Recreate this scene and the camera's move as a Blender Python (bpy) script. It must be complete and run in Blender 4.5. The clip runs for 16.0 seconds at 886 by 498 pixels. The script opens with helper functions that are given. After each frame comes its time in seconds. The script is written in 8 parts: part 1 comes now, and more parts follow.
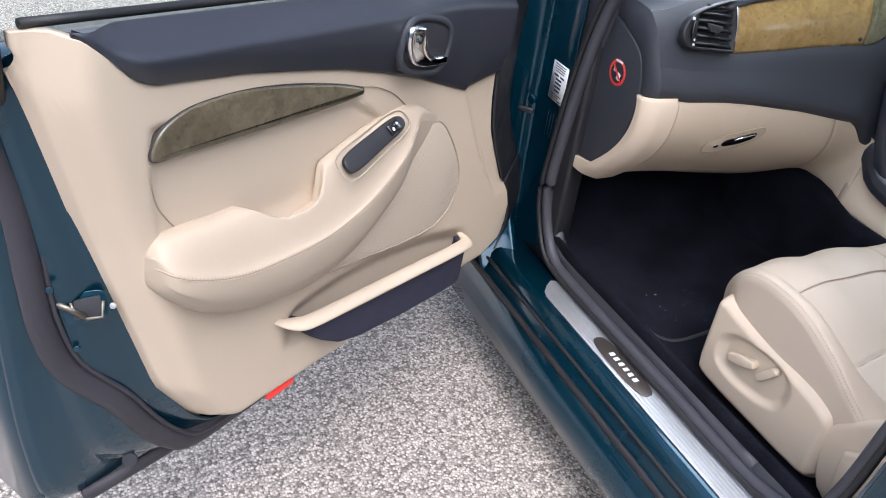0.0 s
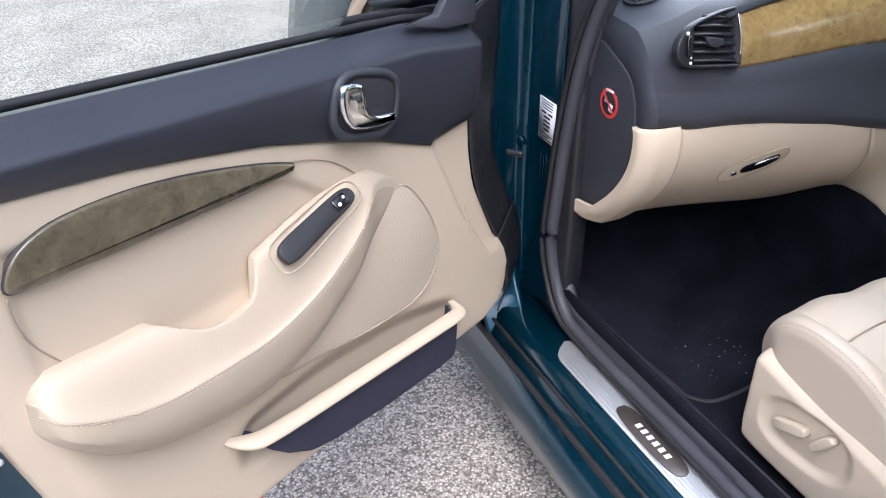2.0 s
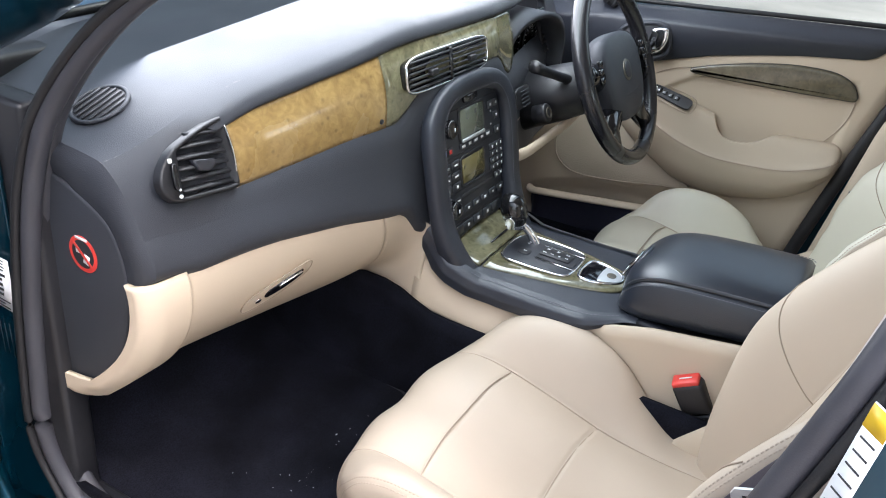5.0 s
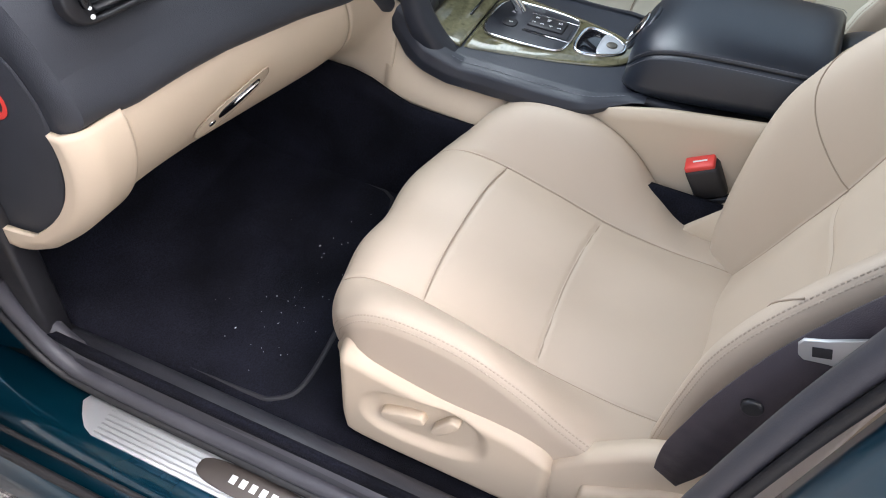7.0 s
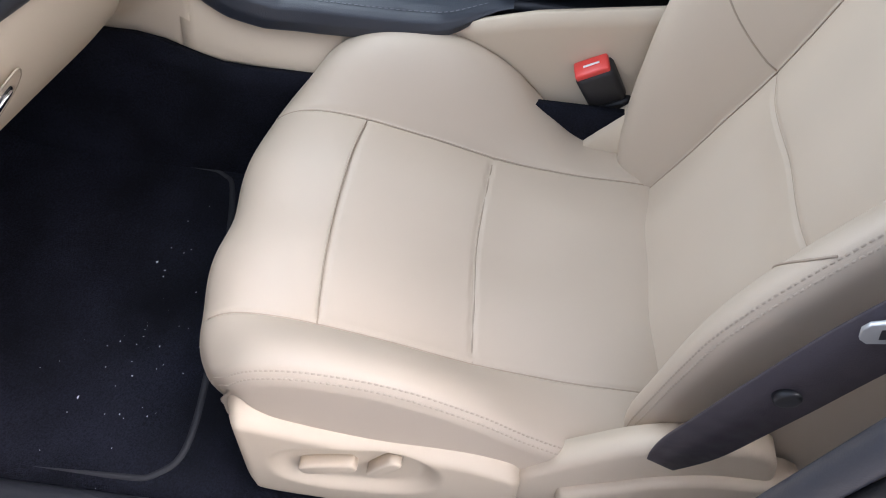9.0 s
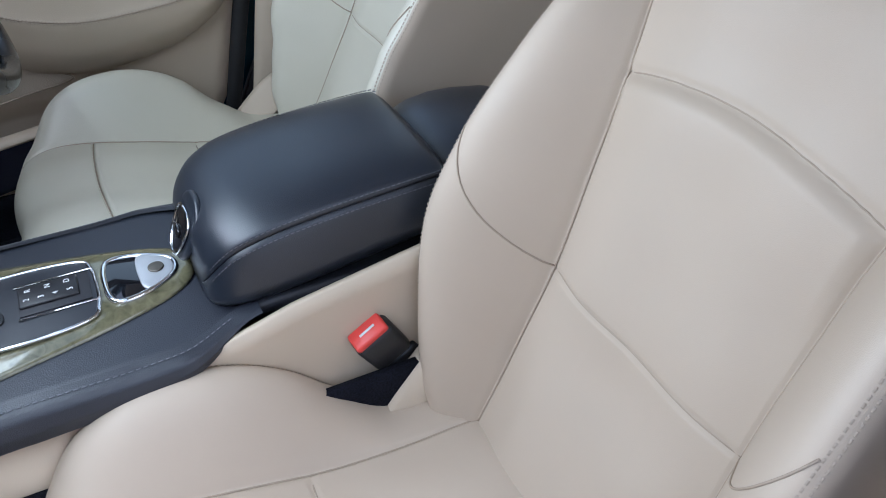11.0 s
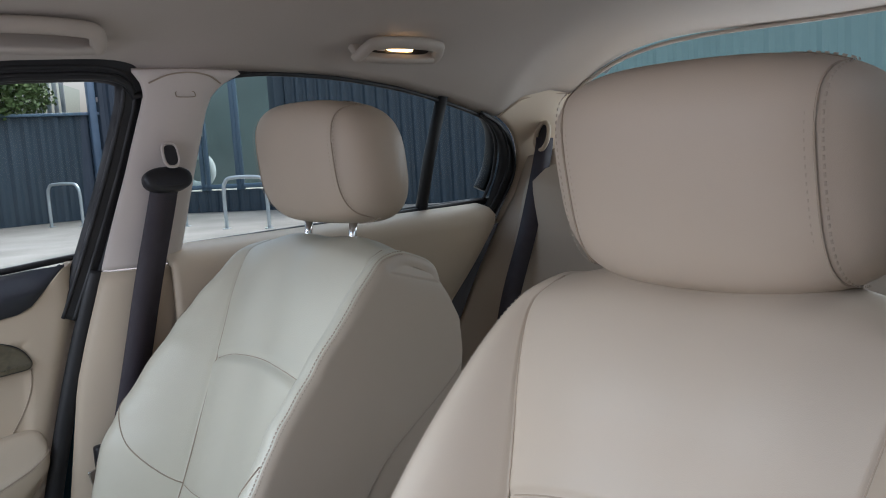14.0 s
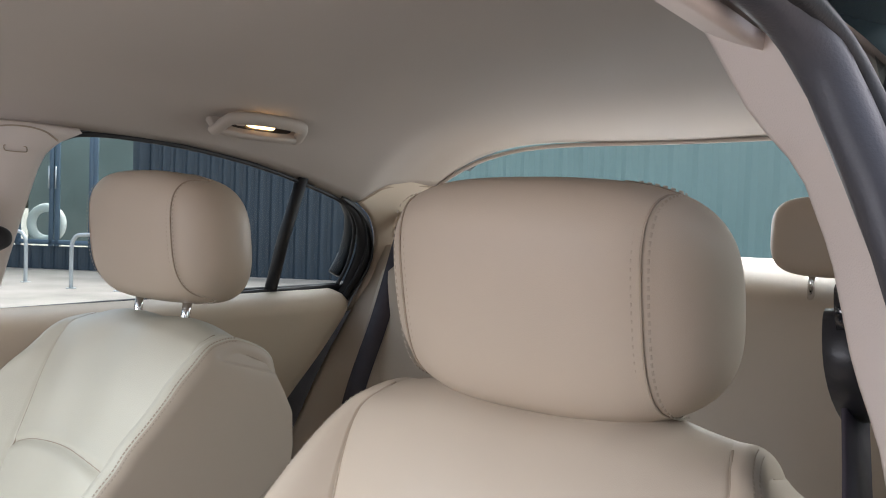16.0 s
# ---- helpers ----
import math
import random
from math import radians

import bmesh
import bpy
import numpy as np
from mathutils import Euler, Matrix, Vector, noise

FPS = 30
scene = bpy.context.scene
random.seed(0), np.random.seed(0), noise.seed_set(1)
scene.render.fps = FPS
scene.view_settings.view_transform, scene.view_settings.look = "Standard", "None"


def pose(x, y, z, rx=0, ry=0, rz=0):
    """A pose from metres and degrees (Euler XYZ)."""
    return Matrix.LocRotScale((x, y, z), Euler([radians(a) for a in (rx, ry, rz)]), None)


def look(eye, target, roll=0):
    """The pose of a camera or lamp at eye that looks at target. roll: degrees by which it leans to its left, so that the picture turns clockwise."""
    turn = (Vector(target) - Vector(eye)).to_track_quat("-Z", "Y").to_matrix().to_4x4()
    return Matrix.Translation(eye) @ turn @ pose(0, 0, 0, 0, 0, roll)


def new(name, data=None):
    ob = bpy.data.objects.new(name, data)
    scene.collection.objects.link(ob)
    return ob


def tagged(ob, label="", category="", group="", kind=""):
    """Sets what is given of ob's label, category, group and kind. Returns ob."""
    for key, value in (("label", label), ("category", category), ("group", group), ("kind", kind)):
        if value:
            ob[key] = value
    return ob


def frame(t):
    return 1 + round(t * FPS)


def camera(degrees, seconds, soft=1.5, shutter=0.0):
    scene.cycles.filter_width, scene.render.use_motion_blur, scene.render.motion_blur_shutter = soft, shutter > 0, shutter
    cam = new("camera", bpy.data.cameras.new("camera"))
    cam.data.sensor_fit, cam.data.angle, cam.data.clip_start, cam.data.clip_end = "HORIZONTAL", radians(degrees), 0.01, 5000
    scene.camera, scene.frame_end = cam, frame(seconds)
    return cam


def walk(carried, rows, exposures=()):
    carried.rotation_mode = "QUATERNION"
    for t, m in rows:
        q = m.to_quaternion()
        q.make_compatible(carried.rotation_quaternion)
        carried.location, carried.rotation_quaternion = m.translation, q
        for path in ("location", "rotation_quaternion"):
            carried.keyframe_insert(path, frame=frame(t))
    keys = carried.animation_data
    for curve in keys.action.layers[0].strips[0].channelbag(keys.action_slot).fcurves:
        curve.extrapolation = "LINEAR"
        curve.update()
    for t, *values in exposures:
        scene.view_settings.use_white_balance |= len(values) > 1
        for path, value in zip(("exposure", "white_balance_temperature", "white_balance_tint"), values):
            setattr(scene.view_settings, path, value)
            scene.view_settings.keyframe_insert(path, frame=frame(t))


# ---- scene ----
cam = camera(58.0, 16.0, soft=1.0)

PATH = [
    (0, (-1.623, -0.332, 1.266), (-0.829, 1.153, 0.187), 7.7),
    (0.5, (-1.622, -0.329, 1.262), (-0.844, 1.223, 0.27), 6.5),
    (1, (-1.603, -0.325, 1.258), (-0.878, 1.248, 0.257), 4.6),
    (1.5, (-1.555, -0.282, 1.247), (-0.854, 1.298, 0.24), 2.4),
    (2, (-1.436, -0.202, 1.235), (-0.742, 1.371, 0.213), -0.3),
    (2.5, (-1.305, -0.164, 1.241), (-0.431, 1.303, 0.201), 1.8),
    (3, (-1.247, -0.117, 1.236), (-0.086, 1.141, 0.201), 4.3),
    (3.5, (-1.227, -0.038, 1.242), (0.151, 0.991, 0.221), 5.7),
    (3.7, (-1.224, -0.011, 1.246), (0.204, 0.959, 0.235), 5.7),
    (5.8, (-1.254, 0.093, 1.293), (0.347, 0.809, 0.331), 5.3),
    (6, (-1.261, 0.107, 1.295), (0.27, 0.769, 0.192), 5.4),
    (6.5, (-1.211, 0.139, 1.288), (0.189, 0.715, -0.019), 5.0),
    (7, (-1.095, 0.177, 1.264), (0.195, 0.677, -0.18), 4.6),
    (7.5, (-1.014, 0.211, 1.225), (0.174, 0.633, -0.328), 3.6),
    (8, (-0.946, 0.251, 1.201), (0.239, 0.452, -0.398), 6.7),
    (8.2, (-0.931, 0.259, 1.194), (0.24, 0.398, -0.421), 7.1),
    (10.3, (-0.82, 0.351, 1.154), (0.603, 0.044, -0.217), 2.7),
    (10.5, (-0.789, 0.36, 1.161), (0.659, -0.067, -0.152), 1.6),
    (11, (-0.734, 0.372, 1.15), (0.681, -0.33, -0.078), -0.4),
    (11.5, (-0.709, 0.394, 1.137), (0.722, -0.469, 0.038), -2.1),
    (12, (-0.7, 0.421, 1.145), (0.747, -0.491, 0.109), -6.0),
    (12.5, (-0.694, 0.436, 1.156), (0.771, -0.529, 0.195), -9.5),
    (13, (-0.689, 0.439, 1.159), (0.775, -0.667, 0.363), -7.5),
    (13.5, (-0.688, 0.44, 1.159), (0.729, -0.824, 0.529), -5.8),
    (14, (-0.696, 0.423, 1.158), (0.772, -0.908, 0.888), -3.5),
    (14.5, (-0.698, 0.415, 1.156), (0.78, -0.933, 1.18), -1.7),
    (15, (-0.702, 0.402, 1.161), (0.761, -0.94, 1.402), 0.2),
    (15.5, (-0.7, 0.389, 1.163), (0.679, -1.04, 1.4), 1.1),
    (16, (-0.693, 0.378, 1.172), (0.54, -1.195, 1.1), 2.0),
]
walk(cam, [(t, look(eye, target, roll)) for t, eye, target, roll in PATH],
     ((0, 1.24, 5700, 14), (2.0, 1.40, 5600, 14), (3.0, 1.73, 5620, 13), (3.7, 1.87, 5700, 13), (6.0, 1.62, 6100, 13), (7.0, 1.48, 6000, 14), (8.2, 1.32, 5950, 14), (10.3, 1.42, 5400, 14), (11, 1.42, 5450, 14), (11.5, 1.32, 5480, 15), (12, 1.30, 5540, 16), (13, 1.08, 5690, 18), (13.5, 1.02, 5690, 18), (14, 1.08, 5740, 15), (14.5, 1.40, 5680, 20), (15, 1.74, 5600, 19), (15.5, 1.76, 5820, 19), (16, 1.58, 6150, 17)))

# ---- daylight: bright overcast sky, weak broad sun ----
SUN_ELEV, SUN_TURN = radians(58), radians(198)
world = bpy.data.worlds.new("overcast_sky")
scene.world = world
world.use_nodes = True
_n = world.node_tree.nodes
_sky = _n.new("ShaderNodeTexSky")
_sky.sky_type = "NISHITA"
_sky.sun_disc = False
_sky.sun_elevation, _sky.sun_rotation = SUN_ELEV, SUN_TURN
_sky.air_density, _sky.dust_density, _sky.ozone_density = 1.6, 6.0, 0.6
_hs = _n.new("ShaderNodeHueSaturation")
_hs.inputs["Saturation"].default_value = 0.55
world.node_tree.links.new(_sky.outputs["Color"], _hs.inputs["Color"])
world.node_tree.links.new(_hs.outputs["Color"], _n["Background"].inputs["Color"])
_n["Background"].inputs["Strength"].default_value = 0.15
sun_data = bpy.data.lights.new("sun", "SUN")
sun_data.energy, sun_data.angle, sun_data.color = 0.7, radians(70), (1.0, 0.96, 0.9)
sun_lamp = new("sun", sun_data)
sun_lamp.rotation_euler = (Vector((0, 0, 0)) - Vector((math.sin(SUN_TURN) * math.cos(SUN_ELEV), math.cos(SUN_TURN) * math.cos(SUN_ELEV), math.sin(SUN_ELEV)))).to_track_quat("-Z", "Y").to_euler()


# the sky's light through the windscreen
screen_light = bpy.data.lights.new("windscreen_daylight", "AREA")
screen_light.shape, screen_light.size, screen_light.size_y, screen_light.energy, screen_light.color = "RECTANGLE", 1.1, 0.5, 5.2, (0.98, 0.98, 0.97)
screen_lamp = new("windscreen_daylight", screen_light)
screen_lamp.location = (0.0, 0.77, 1.14)
screen_lamp.rotation_euler = Vector((0.0, -0.73, -0.68)).to_track_quat("-Z", "Y").to_euler()

# the sky's light through the rear screen
rear_light = bpy.data.lights.new("rear_screen_daylight", "AREA")
rear_light.shape, rear_light.size, rear_light.size_y, rear_light.energy, rear_light.color = "RECTANGLE", 1.0, 0.35, 2.2, (0.95, 1.0, 0.97)
rear_lamp = new("rear_screen_daylight", rear_light)
rear_lamp.location = (0.0, -1.50, 1.22)
rear_lamp.rotation_euler = Vector((0.0, 0.80, -0.60)).to_track_quat("-Z", "Y").to_euler()

# ---- materials ----
def mat(name, base, rough=0.5, metal=0.0, grain=0.0, grain_scale=400.0, stain=0.12, stain_scale=6.0, coat=0.0, rough_var=0.1, kind="noise", spec=0.5, sheen=0.0):
    """A surface with variation at two scales and fine relief, in metres."""
    m = bpy.data.materials.new(name)
    m.use_nodes = True
    nt = m.node_tree
    bsdf = nt.nodes["Principled BSDF"]
    co = nt.nodes.new("ShaderNodeTexCoord")
    big = nt.nodes.new("ShaderNodeTexNoise")
    big.inputs["Scale"].default_value, big.inputs["Detail"].default_value = stain_scale, 5.0
    nt.links.new(co.outputs["Object"], big.inputs["Vector"])
    mix = nt.nodes.new("ShaderNodeMix")
    mix.data_type = "RGBA"
    mix.inputs["A"].default_value = (*[c * (1 - stain) for c in base], 1)
    mix.inputs["B"].default_value = (*[min(1.0, c * (1 + stain)) for c in base], 1)
    nt.links.new(big.outputs["Fac"], mix.inputs["Factor"])
    nt.links.new(mix.outputs["Result"], bsdf.inputs["Base Color"])
    mr = nt.nodes.new("ShaderNodeMapRange")
    mr.inputs["From Min"].default_value, mr.inputs["From Max"].default_value = 0.3, 0.7
    mr.inputs["To Min"].default_value, mr.inputs["To Max"].default_value = max(0.02, rough - rough_var), min(1.0, rough + rough_var)
    nt.links.new(big.outputs["Fac"], mr.inputs["Value"])
    nt.links.new(mr.outputs["Result"], bsdf.inputs["Roughness"])
    bsdf.inputs["Metallic"].default_value = metal
    bsdf.inputs["Specular IOR Level"].default_value = spec
    bsdf.inputs["Coat Weight"].default_value = coat
    bsdf.inputs["Coat Roughness"].default_value = 0.06
    if sheen:
        bsdf.inputs["Sheen Weight"].default_value = sheen
    if grain:
        if kind == "cells":
            fine = nt.nodes.new("ShaderNodeTexVoronoi")
            out = fine.outputs["Distance"]
        else:
            fine = nt.nodes.new("ShaderNodeTexNoise")
            fine.inputs["Detail"].default_value = 3.0
            out = fine.outputs["Fac"]
        fine.inputs["Scale"].default_value = grain_scale
        nt.links.new(co.outputs["Object"], fine.inputs["Vector"])
        bump = nt.nodes.new("ShaderNodeBump")
        bump.inputs["Strength"].default_value, bump.inputs["Distance"].default_value = grain, 0.001
        nt.links.new(out, bump.inputs["Height"])
        nt.links.new(bump.outputs["Normal"], bsdf.inputs["Normal"])
    return m


def carpet_mat(name, dark, light, rough=0.95):
    """Cut pile: short fibres catching the light one by one, with trodden patches."""
    m = mat(name, dark, rough, 0, 1.0, 900, 0.3, 12, spec=0.15)
    nt = m.node_tree
    bsdf = nt.nodes["Principled BSDF"]
    co = nt.nodes.new("ShaderNodeTexCoord")
    pile, tread = nt.nodes.new("ShaderNodeTexNoise"), nt.nodes.new("ShaderNodeTexNoise")
    pile.inputs["Scale"].default_value, pile.inputs["Detail"].default_value = 420.0, 2.0
    tread.inputs["Scale"].default_value, tread.inputs["Detail"].default_value = 9.0, 4.0
    for n in (pile, tread):
        nt.links.new(co.outputs["Object"], n.inputs["Vector"])
    both = nt.nodes.new("ShaderNodeMath")
    both.operation = "MULTIPLY"
    nt.links.new(pile.outputs["Fac"], both.inputs[0])
    nt.links.new(tread.outputs["Fac"], both.inputs[1])
    ramp = nt.nodes.new("ShaderNodeValToRGB")
    ramp.color_ramp.elements[0].position, ramp.color_ramp.elements[0].color = 0.16, (*dark, 1)
    ramp.color_ramp.elements[1].position, ramp.color_ramp.elements[1].color = 0.42, (*light, 1)
    nt.links.new(both.outputs["Value"], ramp.inputs["Fac"])
    nt.links.new(ramp.outputs["Color"], bsdf.inputs["Base Color"])
    return m


def burl(name, dark, light, rough=0.25):
    """Lacquered burl veneer: swirling figure and small eyes."""
    m = mat(name, light, rough, 0, 0, coat=0.6, rough_var=0.04)
    nt = m.node_tree
    bsdf = nt.nodes["Principled BSDF"]
    co = nt.nodes.new("ShaderNodeTexCoord")
    warp = nt.nodes.new("ShaderNodeTexNoise")
    warp.inputs["Scale"].default_value, warp.inputs["Detail"].default_value, warp.inputs["Distortion"].default_value = 14.0, 8.0, 2.2
    fine = nt.nodes.new("ShaderNodeTexNoise")
    fine.inputs["Scale"].default_value, fine.inputs["Detail"].default_value, fine.inputs["Distortion"].default_value = 70.0, 6.0, 1.5
    eyes = nt.nodes.new("ShaderNodeTexVoronoi")
    eyes.inputs["Scale"].default_value = 55.0
    for n in (warp, fine, eyes):
        nt.links.new(co.outputs["Object"], n.inputs["Vector"])
    ramp = nt.nodes.new("ShaderNodeValToRGB")
    ramp.color_ramp.elements[0].position, ramp.color_ramp.elements[0].color = 0.3, (*dark, 1)
    ramp.color_ramp.elements[1].position, ramp.color_ramp.elements[1].color = 0.68, (*light, 1)
    mixf = nt.nodes.new("ShaderNodeMix")
    mixf.inputs["Factor"].default_value = 0.42
    nt.links.new(warp.outputs["Fac"], mixf.inputs["A"])
    nt.links.new(fine.outputs["Fac"], mixf.inputs["B"])
    nt.links.new(mixf.outputs["Result"], ramp.inputs["Fac"])
    eye = nt.nodes.new("ShaderNodeMapRange")
    eye.inputs["From Min"].default_value, eye.inputs["From Max"].default_value = 0.06, 0.22
    eye.inputs["To Min"].default_value, eye.inputs["To Max"].default_value = 0.62, 1.0
    nt.links.new(eyes.outputs["Distance"], eye.inputs["Value"])
    mul = nt.nodes.new("ShaderNodeMix")
    mul.data_type, mul.blend_type = "RGBA", "MULTIPLY"
    mul.inputs["Factor"].default_value = 1.0
    nt.links.new(ramp.outputs["Color"], mul.inputs["A"])
    nt.links.new(eye.outputs["Result"], mul.inputs["B"])
    nt.links.new(mul.outputs["Result"], bsdf.inputs["Base Color"])
    return m


def gravel_mat(name, dark, light, scale):
    """Bound stone chippings: each chip its own grey, gaps dark between them."""
    m = mat(name, light, 0.9, 0, 0)
    nt = m.node_tree
    bsdf = nt.nodes["Principled BSDF"]
    co = nt.nodes.new("ShaderNodeTexCoord")
    cells = nt.nodes.new("ShaderNodeTexVoronoi")
    cells.inputs["Scale"].default_value = scale
    nt.links.new(co.outputs["Object"], cells.inputs["Vector"])
    sep = nt.nodes.new("ShaderNodeSeparateColor")
    nt.links.new(cells.outputs["Color"], sep.inputs["Color"])
    ramp = nt.nodes.new("ShaderNodeValToRGB")
    ramp.color_ramp.elements[0].position, ramp.color_ramp.elements[0].color = 0.05, (*dark, 1)
    ramp.color_ramp.elements[1].position, ramp.color_ramp.elements[1].color = 0.95, (*light, 1)
    nt.links.new(sep.outputs["Red"], ramp.inputs["Fac"])
    gap = nt.nodes.new("ShaderNodeMapRange")
    gap.inputs["From Min"].default_value, gap.inputs["From Max"].default_value = 0.25, 0.75
    gap.inputs["To Min"].default_value, gap.inputs["To Max"].default_value = 1.0, 0.5
    nt.links.new(cells.outputs["Distance"], gap.inputs["Value"])
    wear = nt.nodes.new("ShaderNodeTexNoise")
    wear.inputs["Scale"].default_value, wear.inputs["Detail"].default_value = 3.0, 6.0
    nt.links.new(co.outputs["Object"], wear.inputs["Vector"])
    wr = nt.nodes.new("ShaderNodeMapRange")
    wr.inputs["From Min"].default_value, wr.inputs["From Max"].default_value = 0.3, 0.7
    wr.inputs["To Min"].default_value, wr.inputs["To Max"].default_value = 0.8, 1.1
    nt.links.new(wear.outputs["Fac"], wr.inputs["Value"])
    m1 = nt.nodes.new("ShaderNodeMath")
    m1.operation = "MULTIPLY"
    nt.links.new(gap.outputs["Result"], m1.inputs[0])
    nt.links.new(wr.outputs["Result"], m1.inputs[1])
    mul = nt.nodes.new("ShaderNodeMix")
    mul.data_type, mul.blend_type = "RGBA", "MULTIPLY"
    mul.inputs["Factor"].default_value = 1.0
    nt.links.new(ramp.outputs["Color"], mul.inputs["A"])
    nt.links.new(m1.outputs["Value"], mul.inputs["B"])
    nt.links.new(mul.outputs["Result"], bsdf.inputs["Base Color"])
    bump = nt.nodes.new("ShaderNodeBump")
    bump.inputs["Strength"].default_value, bump.inputs["Distance"].default_value, bump.invert = 0.8, 0.003, True
    nt.links.new(cells.outputs["Distance"], bump.inputs["Height"])
    nt.links.new(bump.outputs["Normal"], bsdf.inputs["Normal"])
    return m


def glass_mat(name, tint, gloss=0.06):
    m = bpy.data.materials.new(name)
    m.use_nodes = True
    nt = m.node_tree
    nt.nodes.remove(nt.nodes["Principled BSDF"])
    tr, gl, mx = nt.nodes.new("ShaderNodeBsdfTransparent"), nt.nodes.new("ShaderNodeBsdfGlossy"), nt.nodes.new("ShaderNodeMixShader")
    tr.inputs["Color"].default_value = (*tint, 1)
    gl.inputs["Roughness"].default_value = 0.02
    fr = nt.nodes.new("ShaderNodeFresnel")
    fr.inputs["IOR"].default_value = 1.25
    nt.links.new(fr.outputs["Fac"], mx.inputs["Fac"])
    nt.links.new(tr.outputs["BSDF"], mx.inputs[1])
    nt.links.new(gl.outputs["BSDF"], mx.inputs[2])
    nt.links.new(mx.outputs["Shader"], nt.nodes["Material Output"].inputs["Surface"])
    return m


def glow_mat(name, colour, strength):
    m = bpy.data.materials.new(name)
    m.use_nodes = True
    b = m.node_tree.nodes["Principled BSDF"]
    b.inputs["Base Color"].default_value = (*colour, 1)
    b.inputs["Emission Color"].default_value = (*colour, 1)
    b.inputs["Emission Strength"].default_value = strength
    return m


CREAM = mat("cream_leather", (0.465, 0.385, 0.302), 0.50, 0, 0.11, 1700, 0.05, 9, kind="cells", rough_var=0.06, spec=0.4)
CREAM_WORN = mat("cream_leather_worn", (0.56, 0.53, 0.435), 0.38, 0, 0.2, 800, 0.04, 10, kind="cells", rough_var=0.03)
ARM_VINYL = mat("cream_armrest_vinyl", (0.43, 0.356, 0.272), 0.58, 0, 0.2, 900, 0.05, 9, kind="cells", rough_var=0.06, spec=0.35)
CREAM_TRIM = mat("cream_moulded_trim", (0.52, 0.430, 0.328), 0.56, 0, 0.12, 1300, 0.04, 5, rough_var=0.06, spec=0.4)
MESH_CREAM = mat("cream_perforated_vinyl", (0.48, 0.405, 0.315), 0.6, 0, 0.5, 420, 0.05, 8, kind="cells")
SEAM = mat("seam_shadow_thread", (0.34, 0.275, 0.21), 0.8, 0, 0.2, 900)
THREAD = mat("cream_thread", (0.40, 0.33, 0.26), 0.7, 0, 0.3, 1500)
PAD = mat("slate_soft_vinyl", (0.034, 0.037, 0.046), 0.50, 0, 0.2, 800, 0.10, 10, kind="cells", rough_var=0.07, spec=0.35)
SOFT_DARK = mat("dark_console_vinyl", (0.024, 0.027, 0.037), 0.40, 0, 0.2, 800, 0.10, 10, kind="cells", rough_var=0.07)
ARM_LEATHER = mat("dark_slate_leather", (0.013, 0.017, 0.026), 0.33, 0, 0.14, 800, 0.08, 10, kind="cells", rough_var=0.05, spec=0.75)
PAD_THREAD = mat("slate_thread", (0.12, 0.12, 0.14), 0.7)
PLASTIC = mat("black_plastic", (0.014, 0.014, 0.017), 0.45, 0, 0.12, 900, 0.15, 20)
GLOSS_BLACK = mat("gloss_black_plastic", (0.008, 0.008, 0.01), 0.12, 0, 0, coat=0.5)
TRIM_GREY = mat("scuffed_grey_plastic", (0.026, 0.027, 0.034), 0.45, 0, 0.25, 500, 0.25, 14)
CARPET = carpet_mat("black_carpet", (0.0019, 0.0022, 0.0044), (0.0112, 0.0119, 0.0205))
RUBBER = mat("black_rubber_seal", (0.012, 0.012, 0.014), 0.55, 0, 0.25, 600, 0.15, 20)
SEAL = mat("weathered_rubber_seal", (0.030, 0.028, 0.035), 0.6, 0, 0.3, 500, 0.25, 25)
SLATE_SEAL = mat("slate_rubber_seal", (0.046, 0.046, 0.056), 0.5, 0, 0.2, 600, 0.2, 22)
PAINT = mat("dark_teal_metallic_paint", (0.002, 0.037, 0.066), 0.28, 0.6, 0.03, 3000, 0.08, 3, coat=0.8, spec=0.4, rough_var=0.04)
CHROME = mat("chrome", (0.78, 0.78, 0.80), 0.08, 1.0, 0, rough_var=0.03)
ALU = mat("brushed_aluminium", (0.54, 0.55, 0.57), 0.45, 0.7, 0.15, 700, 0.06, 8)
STEEL = mat("worn_steel", (0.17, 0.155, 0.13), 0.45, 0.9, 0.2, 300, 0.2, 30)
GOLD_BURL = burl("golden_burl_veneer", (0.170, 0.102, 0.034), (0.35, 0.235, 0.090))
# same burl for the door strip, shade and sky reflection put into greyer tones
GREY_BURL = burl("shaded_burl_veneer", (0.045, 0.037, 0.022), (0.145, 0.120, 0.074), 0.35)
# same burl round vents and selector, the sky's greenish reflection put into its colour
GREEN_BURL = burl("sky_sheen_burl_veneer", (0.062, 0.058, 0.031), (0.19, 0.176, 0.104), 0.10)
LINER = mat("headliner_cloth", (0.44, 0.390, 0.345), 0.92, 0, 0.5, 900, 0.05, 4)
ROOF_TRIM = mat("beige_roof_plastic", (0.42, 0.365, 0.312), 0.6, 0, 0.15, 900, 0.05, 6, spec=0.35)
PILLAR = mat("pillar_cloth_trim", (0.58, 0.515, 0.475), 0.85, 0, 0.3, 900, 0.04, 6)
WEBBING = mat("belt_webbing", (0.040, 0.032, 0.042), 0.6, 0, 0.5, 900, 0.1, 40)
RED = mat("red_plastic", (0.65, 0.055, 0.045), 0.4, 0, 0.05, 600)
RED_LENS = mat("red_reflector", (0.85, 0.03, 0.02), 0.2, 0, 0, coat=0.8)
WHITE = mat("white_print", (0.75, 0.76, 0.78), 0.5, 0, 0.02, 400, 0.03)
BLUE_PRINT = mat("blue_print", (0.08, 0.22, 0.65), 0.5)
